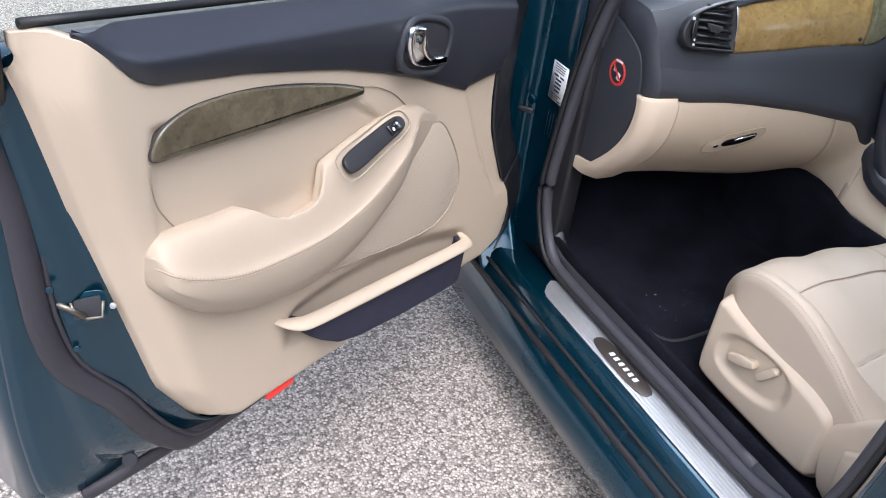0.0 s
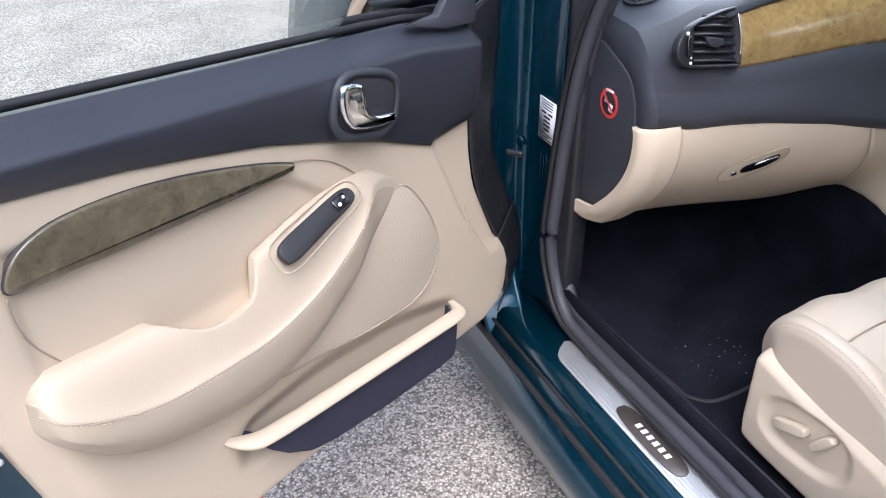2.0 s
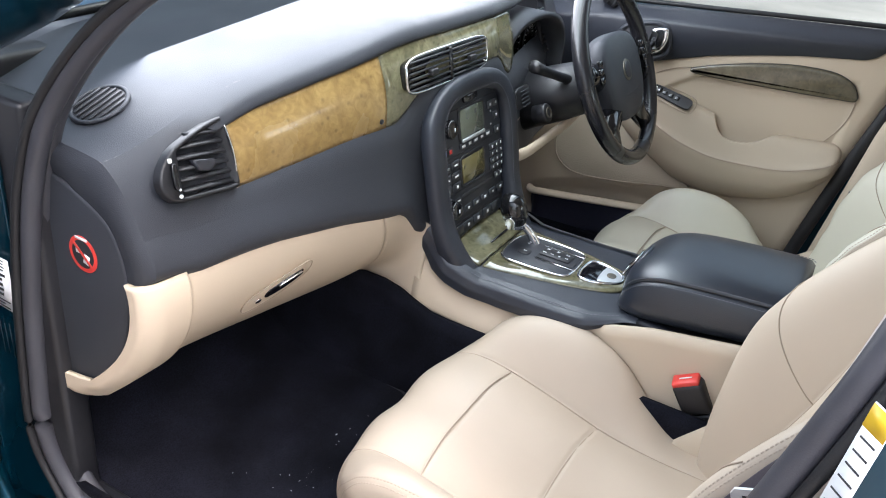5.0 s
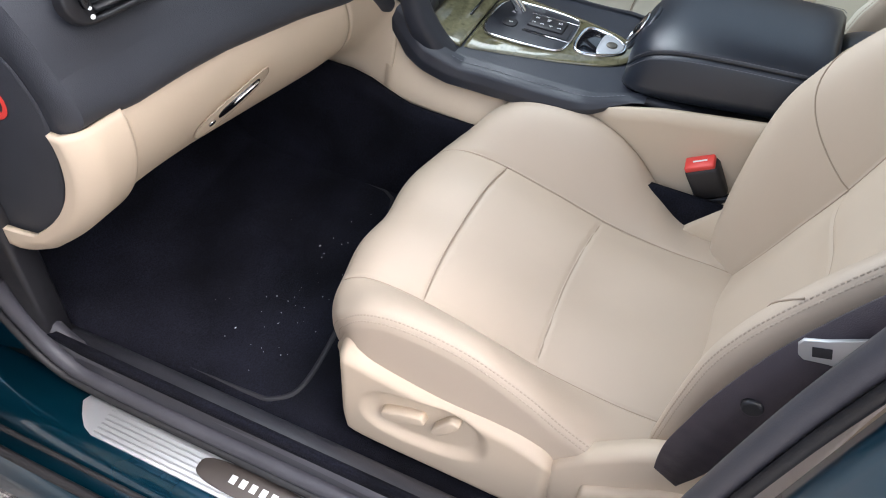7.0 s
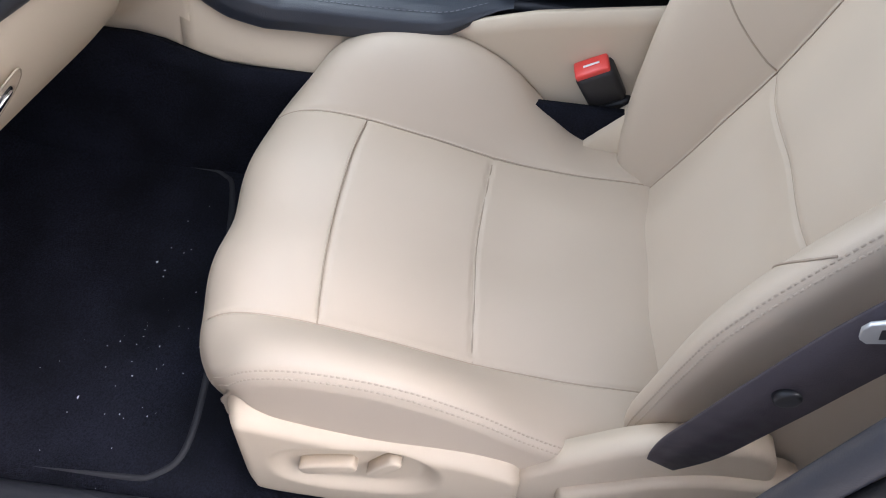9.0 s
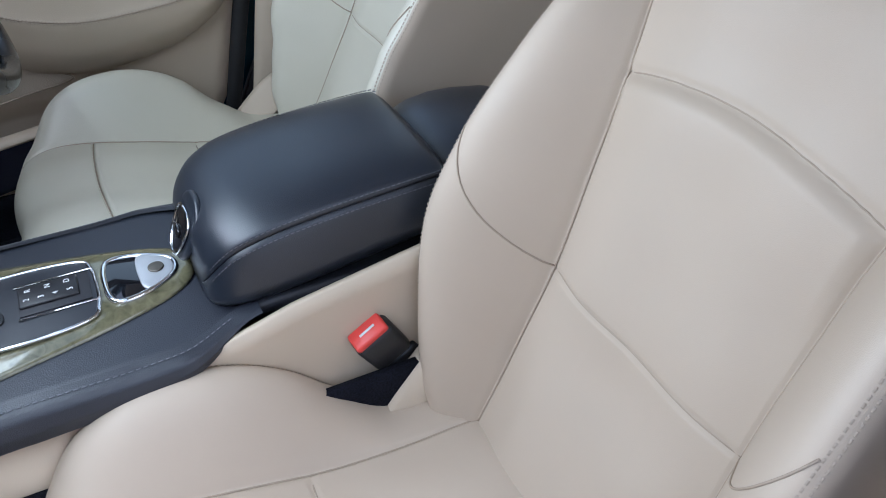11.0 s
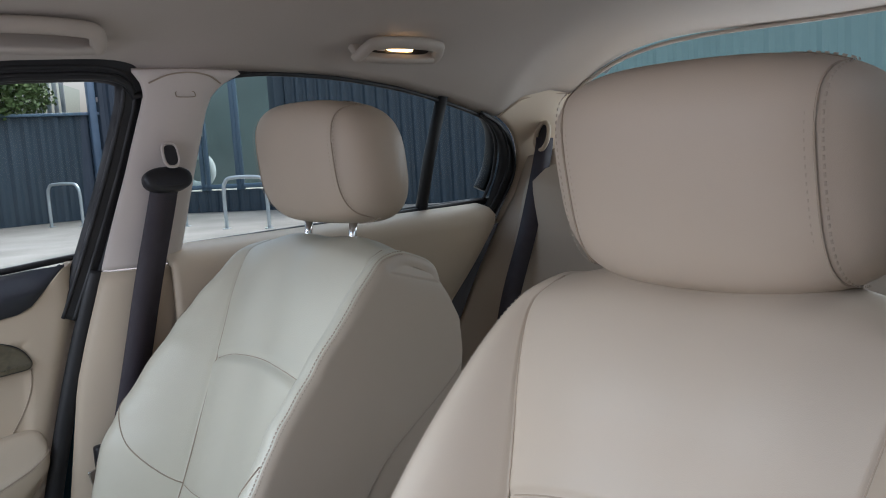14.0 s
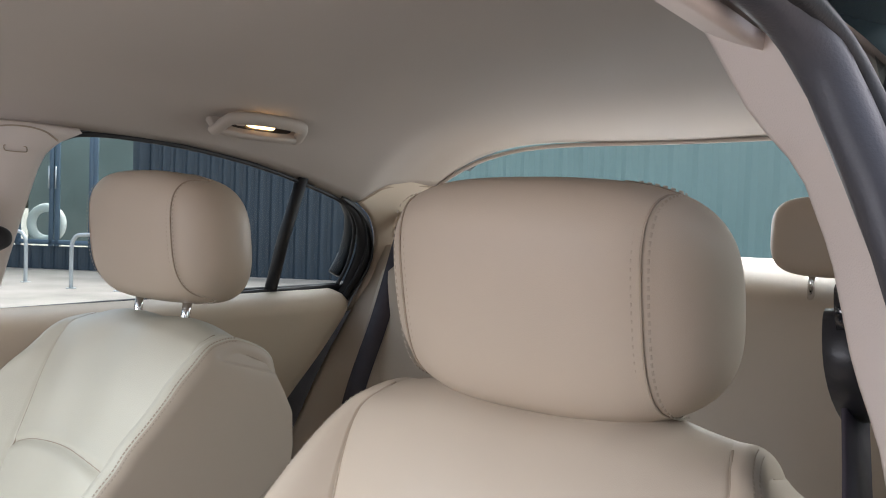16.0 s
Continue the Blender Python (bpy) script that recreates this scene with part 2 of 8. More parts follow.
INK = mat("black_print", (0.02, 0.02, 0.025), 0.6)
YELLOW = mat("yellow_print", (0.75, 0.48, 0.02), 0.5)
FASCIA = mat("charcoal_fascia", (0.022, 0.024, 0.031), 0.42, 0, 0.1, 900, 0.1, 20)
LCD = mat("lcd_glass", (0.125, 0.140, 0.108), 0.15, 0, 0, coat=0.5)
LCD_AMBER = mat("lcd_glass_amber", (0.135, 0.115, 0.045), 0.15, 0, 0, coat=0.5)
BADGE = mat("dark_badge_metal", (0.13, 0.11, 0.10), 0.35, 0.8, 0.1, 500)
GLASS = glass_mat("tinted_window_glass", (0.80, 0.88, 0.84))
GRAVEL = gravel_mat("stone_chip_surface", (0.185, 0.160, 0.140), (0.70, 0.625, 0.555), 185)


# ---- building helpers ----
def part(name, data, material, parent=None, label="", smooth=True):
    """Links a bmesh, or (verts, faces), as one mesh object under a thing or a part."""
    me = bpy.data.meshes.new(name)
    if isinstance(data, tuple):
        me.from_pydata(data[0], [], data[1])
    else:
        data.to_mesh(me)
        data.free()
    me.materials.append(material)
    me.polygons.foreach_set("use_smooth", [smooth] * len(me.polygons))
    me.update()
    ob = new(name, me)
    if parent is not None:
        ob.parent = parent
    if label:
        ob["label"] = label
    return ob


def thing(name, label, category, group="", kind="", at=None):
    ob = new(name)
    if at is not None:
        ob.matrix_world = at
    return tagged(ob, label, category, group, kind)


def spline(pts, n=8, closed=False):
    """Catmull-Rom through pts."""
    P = [Vector(p) for p in pts]
    k, out = len(P), []
    for i in range(k if closed else k - 1):
        if closed:
            a, b, c, d = P[i - 1], P[i], P[(i + 1) % k], P[(i + 2) % k]
        else:
            a, b, c, d = P[max(i - 1, 0)], P[i], P[i + 1], P[min(i + 2, k - 1)]
        for j in range(n):
            t = j / n
            out.append(0.5 * (2 * b + (c - a) * t + (2 * a - 5 * b + 4 * c - d) * t * t + (3 * b - a - 3 * c + d) * t ** 3))
    if not closed:
        out.append(P[-1].copy())
    return out


def curve1(xs, ys):
    """Smooth 1-D curve through samples (monotone in x)."""
    pts = spline([(x, y, 0) for x, y in zip(xs, ys)], 12)
    X, Y = np.array([p.x for p in pts]), np.array([p.y for p in pts])
    o = np.argsort(X, kind="stable")
    X, Y = X[o], Y[o]
    return lambda t: float(np.interp(t, X, Y))


def sstep(a, b, x):
    t = min(1.0, max(0.0, (x - a) / (b - a)))
    return t * t * (3 - 2 * t)


def surf(f, nu, nv, u0=0.0, u1=1.0, v0=0.0, v1=1.0, flip=False):
    """Grid over f(u, v)."""
    V = [f(u0 + (u1 - u0) * i / nu, v0 + (v1 - v0) * j / nv) for j in range(nv + 1) for i in range(nu + 1)]
    w = nu + 1
    F = [(j * w + i, j * w + i + 1, (j + 1) * w + i + 1, (j + 1) * w + i) for j in range(nv) for i in range(nu)]
    if flip:
        F = [q[::-1] for q in F]
    return V, F


def rings(R, cap0=True, cap1=True, closed=True):
    """Loft through equal rings of points."""
    n = len(R[0])
    V = [tuple(p) for r in R for p in r]
    F = []
    for k in range(len(R) - 1):
        for i in range(n if closed else n - 1):
            a, b = k * n + i, k * n + (i + 1) % n
            F.append((a, b, b + n, a + n))
    if cap0:
        F.append(tuple(range(n))[::-1])
    if cap1:
        F.append(tuple((len(R) - 1) * n + i for i in range(n)))
    return V, F


def tube(pts, r, seg=10, closed=False, wide=1.0, up=(0, 0, 1), caps=True):
    """A rod along pts; wide stretches it along the sideways axis (across up)."""
    P = [Vector(p) for p in pts]
    n = len(P)
    R = []
    for i in range(n):
        t = (P[(i + 1) % n] - P[i - 1]) if closed else (P[min(i + 1, n - 1)] - P[max(i - 1, 0)])
        t.normalize()
        side = t.cross(Vector(up))
        if side.length < 1e-3:
            side = t.cross(Vector((1, 0, 0)))
        side.normalize()
        top = side.cross(t)
        rr = r[i] if isinstance(r, (list, tuple)) else r
        R.append([P[i] + side * (rr * wide * math.cos(2 * math.pi * k / seg)) + top * (rr * math.sin(2 * math.pi * k / seg)) for k in range(seg)])
    if closed:
        R.append(R[0])
    return rings(R, caps and not closed, caps and not closed)


def inset(o, d):
    """Outline moved inwards by d (2-D points, any winding)."""
    n = len(o)
    area = sum(o[i][0] * o[(i + 1) % n][1] - o[(i + 1) % n][0] * o[i][1] for i in range(n))
    s = 1 if area > 0 else -1
    out = []
    for i in range(n):
        ax, ay = o[i - 1][0], o[i - 1][1]
        bx, by = o[(i + 1) % n][0], o[(i + 1) % n][1]
        l = math.hypot(bx - ax, by - ay) or 1
        out.append((o[i][0] - s * (by - ay) / l * d, o[i][1] + s * (bx - ax) / l * d))
    return out


def slab(outline, depth, bevel=0.002, M=None, dome=0.0):
    """A plate of that outline in x, y, its front at z = depth with rounded edges."""
    o = [(p[0], p[1]) for p in outline]
    area = sum(o[i][0] * o[(i + 1) % len(o)][1] - o[(i + 1) % len(o)][0] * o[i][1] for i in range(len(o)))
    if area < 0:
        o = o[::-1]
    R = [[(x, y, 0) for x, y in o], [(x, y, depth - bevel) for x, y in o]]
    for k in (1, 2, 3):
        a = k * math.pi / 6
        R.append([(x, y, depth - bevel + bevel * math.sin(a)) for x, y in inset(o, bevel * (1 - math.cos(a)))])
    if dome:
        R.append([(x, y, depth + dome) for x, y in inset(o, bevel + 4 * dome)])
    V, F = rings(R)
    if M is not None:
        V = [tuple(M @ Vector(v)) for v in V]
    return V, F


def box(w, d, h, r=0.004, M=None, seg=2):
    """Rounded box w x d x h, standing on z = 0 about its middle."""
    bm = bmesh.new()
    bmesh.ops.create_cube(bm, size=1.0)
    bmesh.ops.scale(bm, vec=(w, d, h), verts=bm.verts)
    bmesh.ops.translate(bm, vec=(0, 0, h / 2), verts=bm.verts)
    if r:
        bmesh.ops.bevel(bm, geom=bm.edges[:], offset=min(r, w / 2.1, d / 2.1, h / 2.1), segments=seg, affect="EDGES", profile=0.5)
    if M is not None:
        bmesh.ops.transform(bm, matrix=M, verts=bm.verts)
    return bm


def disc(r, h, seg=24, bevel=0.001, M=None):
    return slab([(r * math.cos(2 * math.pi * i / seg), r * math.sin(2 * math.pi * i / seg)) for i in range(seg)], h, bevel, M)


def ellipse(cx, cy, a, b, n=28, power=2.0):
    """Outline of a (super)ellipse."""
    out = []
    for i in range(n):
        c, s = math.cos(2 * math.pi * i / n), math.sin(2 * math.pi * i / n)
        out.append((cx + a * math.copysign(abs(c) ** (2 / power), c), cy + b * math.copysign(abs(s) ** (2 / power), s)))
    return out


def basis(o, x, y):
    """Matrix with origin o and axes along x and (about) y."""
    x, y = Vector(x).normalized(), Vector(y)
    z = x.cross(y).normalized()
    y = z.cross(x)
    m = Matrix((x, y, z)).transposed().to_4x4()
    m.translation = Vector(o)
    return m


def stitches(pts, pitch=0.0055, length=0.0036, w=0.0009, h=0.0009, up=None):
    """A row of small raised stitches along pts; up: normals at the points."""
    P = [Vector(p) for p in pts]
    L = [0.0]
    for a, b in zip(P, P[1:]):
        L.append(L[-1] + (b - a).length)
    V, F = [], []
    d, k = 0.0, 0
    while d + length < L[-1]:
        while k < len(L) - 2 and L[k + 1] < d:
            k += 1
        t = (P[k + 1] - P[k]).normalized()
        a = P[k] + t * (d - L[k])
        n = Vector(up[k]).normalized() if up else Vector((0, 0, 1))
        s = t.cross(n).normalized() * w
        b = a + t * length
        i = len(V)
        V += [tuple(a - s), tuple(a + s), tuple(b + s), tuple(b - s), tuple((a + t * length * 0.25) + n * h), tuple((b - t * length * 0.25) + n * h)]
        F += [(i, i + 4, i + 1), (i + 1, i + 4, i + 5, i + 2), (i + 2, i + 5, i + 3), (i + 3, i + 5, i + 4, i)]
        d += pitch
    return V, F


def thick(ob, t, offset=-1.0):
    m = ob.modifiers.new("thickness", "SOLIDIFY")
    m.thickness, m.offset = t, offset
    return ob


def text(name, body, size, material, parent, M, label=""):
    cu = bpy.data.curves.new(name, "FONT")
    cu.body, cu.size, cu.align_x, cu.align_y, cu.extrude = body, size, "CENTER", "CENTER", 0.0002
    cu.materials.append(material)
    ob = new(name, cu)
    ob.parent = parent
    ob.matrix_local = M
    if label:
        ob["label"] = label
    return ob


# ---- ground and yard ----
def ground():
    f = lambda u, v: (u, v, 0.0)
    ob = part("ground", surf(lambda u, v: (u, v, 0.0), 40, 40, -400, 400, -400, 400), GRAVEL)
    tagged(ob, "grey bound stone chip yard surface", "ground", kind="structure")


ground()


# ---- car body: sill, posts, floor, roof ----
def extrude_y(profile, y0, y1, n=1, closed=True):
    """A bar of (x, z) profile along y."""
    R = [[(x, y0 + (y1 - y0) * k / n, z) for x, z in profile] for k in range(n + 1)]
    return rings(R, closed, closed, closed)


car = thing("saloon_car", "dark teal metallic saloon body with one door open", "car")


def car_floor():
    # carpet: floor pan, toe board and tunnel side
    prof = [(1.20, 0.62), (1.10, 0.50), (1.02, 0.36), (0.95, 0.29), (0.85, 0.268), (0.4, 0.262), (-0.2, 0.262), (-0.6, 0.30), (-1.2, 0.30)]
    sp = spline([(0, y, z) for y, z in prof], 6)
    V, F = surf(lambda u, v: (u, sp[int(v)].y, sp[int(v)].z + 0.045 * min(1.0, max(0.0, (0.62 - abs(u)) / 0.45)) + 0.003 * noise.noise((u * 9, sp[int(v)].y * 9, 0))), 40, len(sp) - 1, -0.67, 0.67, 0, len(sp) - 1)
    ob = part("floor", (V, F), CARPET)
    tagged(ob, "black carpeted car floor with raised toe board", "floor", kind="structure")
    thick(ob, 0.02)
    for x0, s in ((-0.655, -1), (0.655, 1)):
        w = part("carpet_side", surf(lambda u, v: (x0 + s * 0.02 * v - s * 0.03 * sstep(0.3, 0, v), u, 0.255 + 0.10 * v), 30, 4, -0.2, 1.0), CARPET, car, "black carpet beside the sill")
        thick(w, 0.01)


car_floor()


def car_sill():
    # painted step, inner plastic trim and ribbed tread plate
    outer = [(-0.66, 0.10), (-0.80, 0.10), (-0.835, 0.13), (-0.84, 0.17), (-0.832, 0.205), (-0.815, 0.225), (-0.806, 0.228), (-0.800, 0.238), (-0.790, 0.252), (-0.783, 0.268), (-0.772, 0.278), (-0.762, 0.281), (-0.66, 0.283)]
    part("sill", extrude_y(outer, -0.9, 1.12, 4), PAINT, car, "painted stepped door sill")
    for x, z, r in ((-0.812, 0.232, 0.007), (-0.792, 0.257, 0.004)):
        part("sill_seal", tube([(x, -0.5 + 0.1 * i, z) for i in range(17)], r, 8), RUBBER, car, "black rubber lip along the sill")
    inner = [(-0.632, 0.25), (-0.632, 0.306), (-0.638, 0.318), (-0.648, 0.326), (-0.662, 0.330), (-0.676, 0.328), (-0.686, 0.318), (-0.692, 0.300), (-0.696, 0.2835)]
    part("sill_trim", extrude_y(inner, -0.25, 1.0, 6), TRIM_GREY, car, "scuffed dark plastic sill trim")
    x0, x1 = -0.757, -0.701
    out = [(x1, 0.10), (x1, 0.825), (x1 - 0.006, 0.838), (x1 - 0.018, 0.842), (x0 + 0.020, 0.828), (x0 + 0.006, 0.812), (x0, 0.795), (x0, 0.10)]
    tp = part("tread_plate", slab(out, 0.003, 0.001, Matrix.Translation((0, 0, 0.2825))), ALU, car, "ribbed aluminium tread plate on the sill")
    for k in range(7):
        x = x0 + 0.006 + k * 0.0075
        part("rib", box(0.0028, 0.68, 0.0007, 0.0003, Matrix.Translation((x, 0.455, 0.2855)), 1), ALU, tp)
    bo = ellipse(-0.729, 0.552, 0.020, 0.088, 36, 3.2)
    bd = part("badge", slab(bo, 0.0022, 0.0008, Matrix.Translation((0, 0, 0.2858))), BADGE, tp, "dark oval badge with raised bright bars")
    for i, w in enumerate((0.006, 0.012, 0.012, 0.012, 0.012, 0.011)):
        part("raised_bar", box(0.012, 0.009, 0.0008, 0.0003, Matrix.Translation((-0.729, 0.508 + 0.0155 * i, 0.2881)), 1), WHITE, bd)


car_sill()


def car_posts():
    # hinge post, painted, with its stickers and door stay
    prof = [(p.x, p.y) for p in spline([(-0.692, 0.958, 0), (-0.694, 0.98, 0), (-0.696, 1.02, 0), (-0.699, 1.050, 0), (-0.708, 1.058, 0), (-0.720, 1.060, 0), (-0.733, 1.072, 0), (-0.748, 1.086, 0), (-0.77, 1.10, 0), (-0.81, 1.12, 0)], 5)]
    zs = [0.22, 0.30, 0.36, 0.45, 0.60, 0.75, 0.90, 1.0, 1.06]
    lean = curve1(zs, [-0.14, -0.085, -0.045, -0.012, 0.0, -0.004, -0.012, -0.03, -0.05])
    R = [[(x, y + lean(z) * sstep(-0.698, -0.74, x), z) for x, y in prof] for z in [0.22 + 0.84 * i / 40 for i in range(41)]]
    hp = part("hinge_post", rings(R, False, False, False), PAINT, car, "painted hinge post inside the door opening")
    thick(hp, 0.006, 1)
    M = basis((-0.6985, 0.990, 0.684), (-0.04, -1, 0), (0, 0, 1))
    lab = part("label_plate", box(0.062, 0.082, 0.0008, 0, M, 1), WHITE, car, "white data sticker with dark print")
    for i, (w, h, x, y) in enumerate(((0.044, 0.0016, 0, 0.037), (0.040, 0.0016, 0, 0.032), (0.042, 0.0016, 0, 0.027), (0.036, 0.0016, 0, 0.022), (0.018, 0.004, -0.012, 0.014), (0.016, 0.004, 0.012, 0.014), (0.024, 0.004, 0, 0.006), (0.024, 0.004, 0, -0.002), (0.024, 0.004, 0, -0.010), (0.020, 0.004, 0, -0.018), (0.044, 0.0016, 0, -0.027), (0.030, 0.0016, -0.005, -0.032), (0.040, 0.0016, 0, -0.037))):
        part("print_bar", box(w, h, 0.0004, 0, M @ Matrix.Translation((x, y, 0.001)), 1), INK, lab)
    for i in range(4):
        part("print_bar", box(0.0014, 0.05 + 0.008 * (i % 2), 0.0004, 0, M @ Matrix.Translation((0.018 - 0.011 * i, -0.095, 0.0)), 1), TRIM_GREY, lab)
    part("striker_bolt", disc(0.010, 0.010, 16, 0.002, basis((-0.722, 1.035, 0.632), (0.3, -0.95, 0), (0, 0, 1))), PAINT, car, "painted bolt")
    part("door_stay", box(0.010, 0.034, 0.012, 0.003, Matrix.Translation((-0.750, 1.015, 0.612)) @ Matrix.Rotation(0.7, 4, "Z")), PLASTIC, car, "dark door check strap")
    part("pillar_cover", box(0.042, 0.335, 0.645, 0.008, Matrix.Translation((-0.664, 1.076, 0.30))), PLASTIC, car, "black cover between dash and hinge post")
    # windscreen pillar running up from the hinge post
    ap = spline([(-0.70, 1.06, 0.98), (-0.685, 0.93, 1.05), (-0.65, 0.72, 1.16), (-0.60, 0.48, 1.25), (-0.555, 0.22, 1.305), (-0.545, -0.05, 1.32), (-0.55, -0.35, 1.315), (-0.57, -0.65, 1.28), (-0.60, -0.95, 1.20)], 6)
    part("roof_rail", tube([p + Vector((-0.07, 0, 0.045)) if p.y < 0.8 else p for p in ap], 0.042, 12, wide=1.0), PAINT, car, "painted roof rail over the door opening")
    part("roof_rail", tube([(-p.x + 0.13, p.y, p.z + 0.085) for p in ap], 0.042, 12), PAINT, car, "painted roof rail over the door opening")
    # rubber seal round the opening
    seal = [(-0.60, 0.55, 1.20), (-0.645, 0.74, 1.09), (-0.672, 0.850, 0.97), (-0.684, 0.898, 0.86), (-0.690, 0.926, 0.72), (-0.692, 0.946, 0.56), (-0.692, 0.954, 0.44), (-0.689, 0.932, 0.365), (-0.690, 0.885, 0.312), (-0.692, 0.80, 0.300), (-0.693, 0.5, 0.300), (-0.693, 0.22, 0.302), (-0.692, 0.13, 0.345), (-0.696, 0.100, 0.43), (-0.699, 0.080, 0.60), (-0.699, 0.049, 0.78), (-0.692, 0.006, 0.96), (-0.655, -0.024, 1.10), (-0.620, -0.030, 1.20), (-0.588, -0.005, 1.270), (-0.566, 0.13, 1.288), (-0.575, 0.32, 1.268)]
    sp = spline(seal, 8, True)
    part("door_seal", tube(sp, 0.0125, 12, True), SLATE_SEAL, car, "slate rubber seal round the door opening")
    part("seal_trim", tube([p + Vector((0.020 - 0.008 * sstep(0.5, 0.15, p.y), 0.006 * sstep(0.15, 0.5, p.y) if p.z > 0.4 else 0.0, 0.004 if p.z > 0.4 else 0.014)) for p in sp[8:88]], 0.013, 10), SLATE_SEAL, car, "dark trim inside the door seal")
    part("door_seal", tube([p + Vector((-0.014, 0.012 if p.y > 0.5 else -0.012 if p.z > 0.4 else 0, -0.004)) for p in sp], 0.006, 8, True), RUBBER, car, "black rubber seal round the door opening")


car_posts()


# ---- front doors ----
import functools

Z_LOW = ([-0.099, -0.09, -0.075, -0.02, 0.2, 0.44, 0.675, 0.715, 0.745, 0.787, 0.848, 0.905, 0.912], [0.385, 0.345, 0.322, 0.305, 0.318, 0.328, 0.335, 0.345, 0.378, 0.453, 0.692, 0.925, 0.95])
Z_TOP = ([-0.099, -0.07, -0.062, -0.05, 0.02, 0.040, 0.044, 0.158, 0.163, 0.292, 0.40, 0.485, 0.58, 0.665, 0.75, 0.79, 0.812, 0.841, 0.862, 0.885, 0.912], [0.41, 0.486, 0.492, 0.50, 0.63, 0.72, 0.762, 0.753, 0.756, 0.808, 0.845, 0.871, 0.892, 0.909, 0.921, 0.926, 0.936, 0.966, 0.986, 0.995, 0.995])


def win_z(s):
    return 0.944 + (s - 0.203) * 0.075 if s > 0.203 else 0.944 - (0.203 - s) * 0.17


def front_door(label, at, m, front_open):
    d = thing("car_door", label, "car door", "front doors", at=at)
    P = lambda s, z, n: (-s * m, z, n)
    fl = m < 0

    def relief(s, z):
        n = 0.0
        zl, zt = float(np.interp(s, *Z_LOW)), float(np.interp(s, *Z_TOP))
        edge = float(np.interp(z, [0.335, 0.378, 0.453, 0.692, 0.925], [0.70, 0.745, 0.787, 0.848, 0.905]))
        n -= 0.034 * (1 - sstep(0.0, 0.060, edge - s)) ** 1.6
        n -= 0.020 * (1 - sstep(0.0, 0.035, z - zl)) ** 2
        n += 0.018 * sstep(0.66, 0.98, z)
        # hollow behind the pocket lip
        if 0.06 < s < 0.60:
            lip = 0.425 + (s - 0.109) * 0.1326
            top = lip + 0.050 * math.sin(math.pi * min(1, max(0, (s - 0.05) / 0.54))) ** 0.6
            if z < top:
                n -= 0.016 * sstep(lip - 0.075, lip - 0.05, z) * sstep(top + 0.004, top - 0.040, z) * sstep(0.590, 0.545, s) * sstep(0.060, 0.10, s)
        # crease running down from the upper trim's corner to the hinge end
        crease = float(np.interp(z, [0.47, 0.52, 0.60, 0.68, 0.756], [-0.03, 0.005, 0.062, 0.105, 0.150]))
        n -= 0.007 * sstep(crease + 0.005, crease - 0.005, s) * sstep(0.775, 0.745, z) * sstep(0.46, 0.50, z)
        # plane of the insert between veneer and armrest
        if 0.30 < s < 0.83 and z < 0.885:
            n -= 0.006 * sstep(0.800, 0.788, s + 0.35 * max(0, 0.79 - z) * 0.3) * sstep(0.30, 0.34, s) * sstep(0.66, 0.70, z) * sstep(0.880 - 1.1 * max(0, 0.62 - s) ** 1.6, 0.868 - 1.1 * max(0, 0.62 - s) ** 1.6, z)
        return n

    def trim(u, v):
        s = -0.099 + 1.011 * u
        zl, zt = float(np.interp(s, *Z_LOW)), float(np.interp(s, *Z_TOP))
        z = zl + (zt - zl) * v
        return P(s, z, relief(s, z))
    tp = part("trim_panel", surf(trim, 150, 110, flip=not fl), CREAM_TRIM, d, "cream moulded door trim")
    thick(tp, 0.012)

    def upper(u, v):
        s = 0.044 + 0.826 * u
        zt, zw = float(np.interp(s, *Z_TOP)), win_z(s)
        z = zt + (zw - zt) * v
        h = (zw - z)
        return P(s, z, relief(s, z) + (0.004 + 0.010 * math.sin(math.pi * min(1, v))) * (0.15 + 0.85 * sstep(0.868, 0.80, s)) - 0.030 * sstep(0.035, 0.0, h) * (0.1 + 0.9 * sstep(0.006, 0.06, zw - zt)))
    thick(part("upper_trim", surf(upper, 110, 30, flip=not fl), SOFT_DARK, d, "slate upper door trim"), 0.010)
    if front_open:
        sail = [(0.203, 0.944), (0.14, 0.945), (0.10, 0.985), (0.085, 1.06), (0.045, 1.06), (0.045, 0.915), (0.12, 0.92)]
        part("sail_panel", slab([(-s * m, z) for s, z in sail], 0.012, 0.004), PAD, d, "slate mirror corner panel")
    # veneer strip
    vo = [(0.798, 0.838), (0.795, 0.858), (0.775, 0.877), (0.735, 0.888), (0.66, 0.886), (0.58, 0.872), (0.50, 0.852), (0.452, 0.836), (0.443, 0.829), (0.455, 0.824), (0.52, 0.824), (0.66, 0.829), (0.76, 0.834)]
    vo = [(p.x, p.y) for p in spline([(-s * m, z, 0) for s, z in vo], 5, True)]
    part("veneer_strip", slab(vo, 0.012, 0.003, Matrix.Translation((0, 0, 0.006 if front_open else 0.008)), 0.001), GREY_BURL, d, "curved burl veneer strip")
    part("veneer_rim", tube([(x, z, 0.0135 if front_open else 0.0155) for x, z in vo], 0.0016, 6, True), INK, d, "thin dark line round the veneer")
    # seam round the insert
    ins = [(0.800, 0.832), (0.797, 0.80), (0.785, 0.765), (0.765, 0.733)]
    part("insert_seam", tube(spline([P(s, z, relief(s, z) + 0.001) for s, z in ins], 5), 0.0010, 6), SEAM, d)
    ins = [(0.443, 0.834), (0.41, 0.825), (0.37, 0.806), (0.335, 0.780), (0.318, 0.762)]
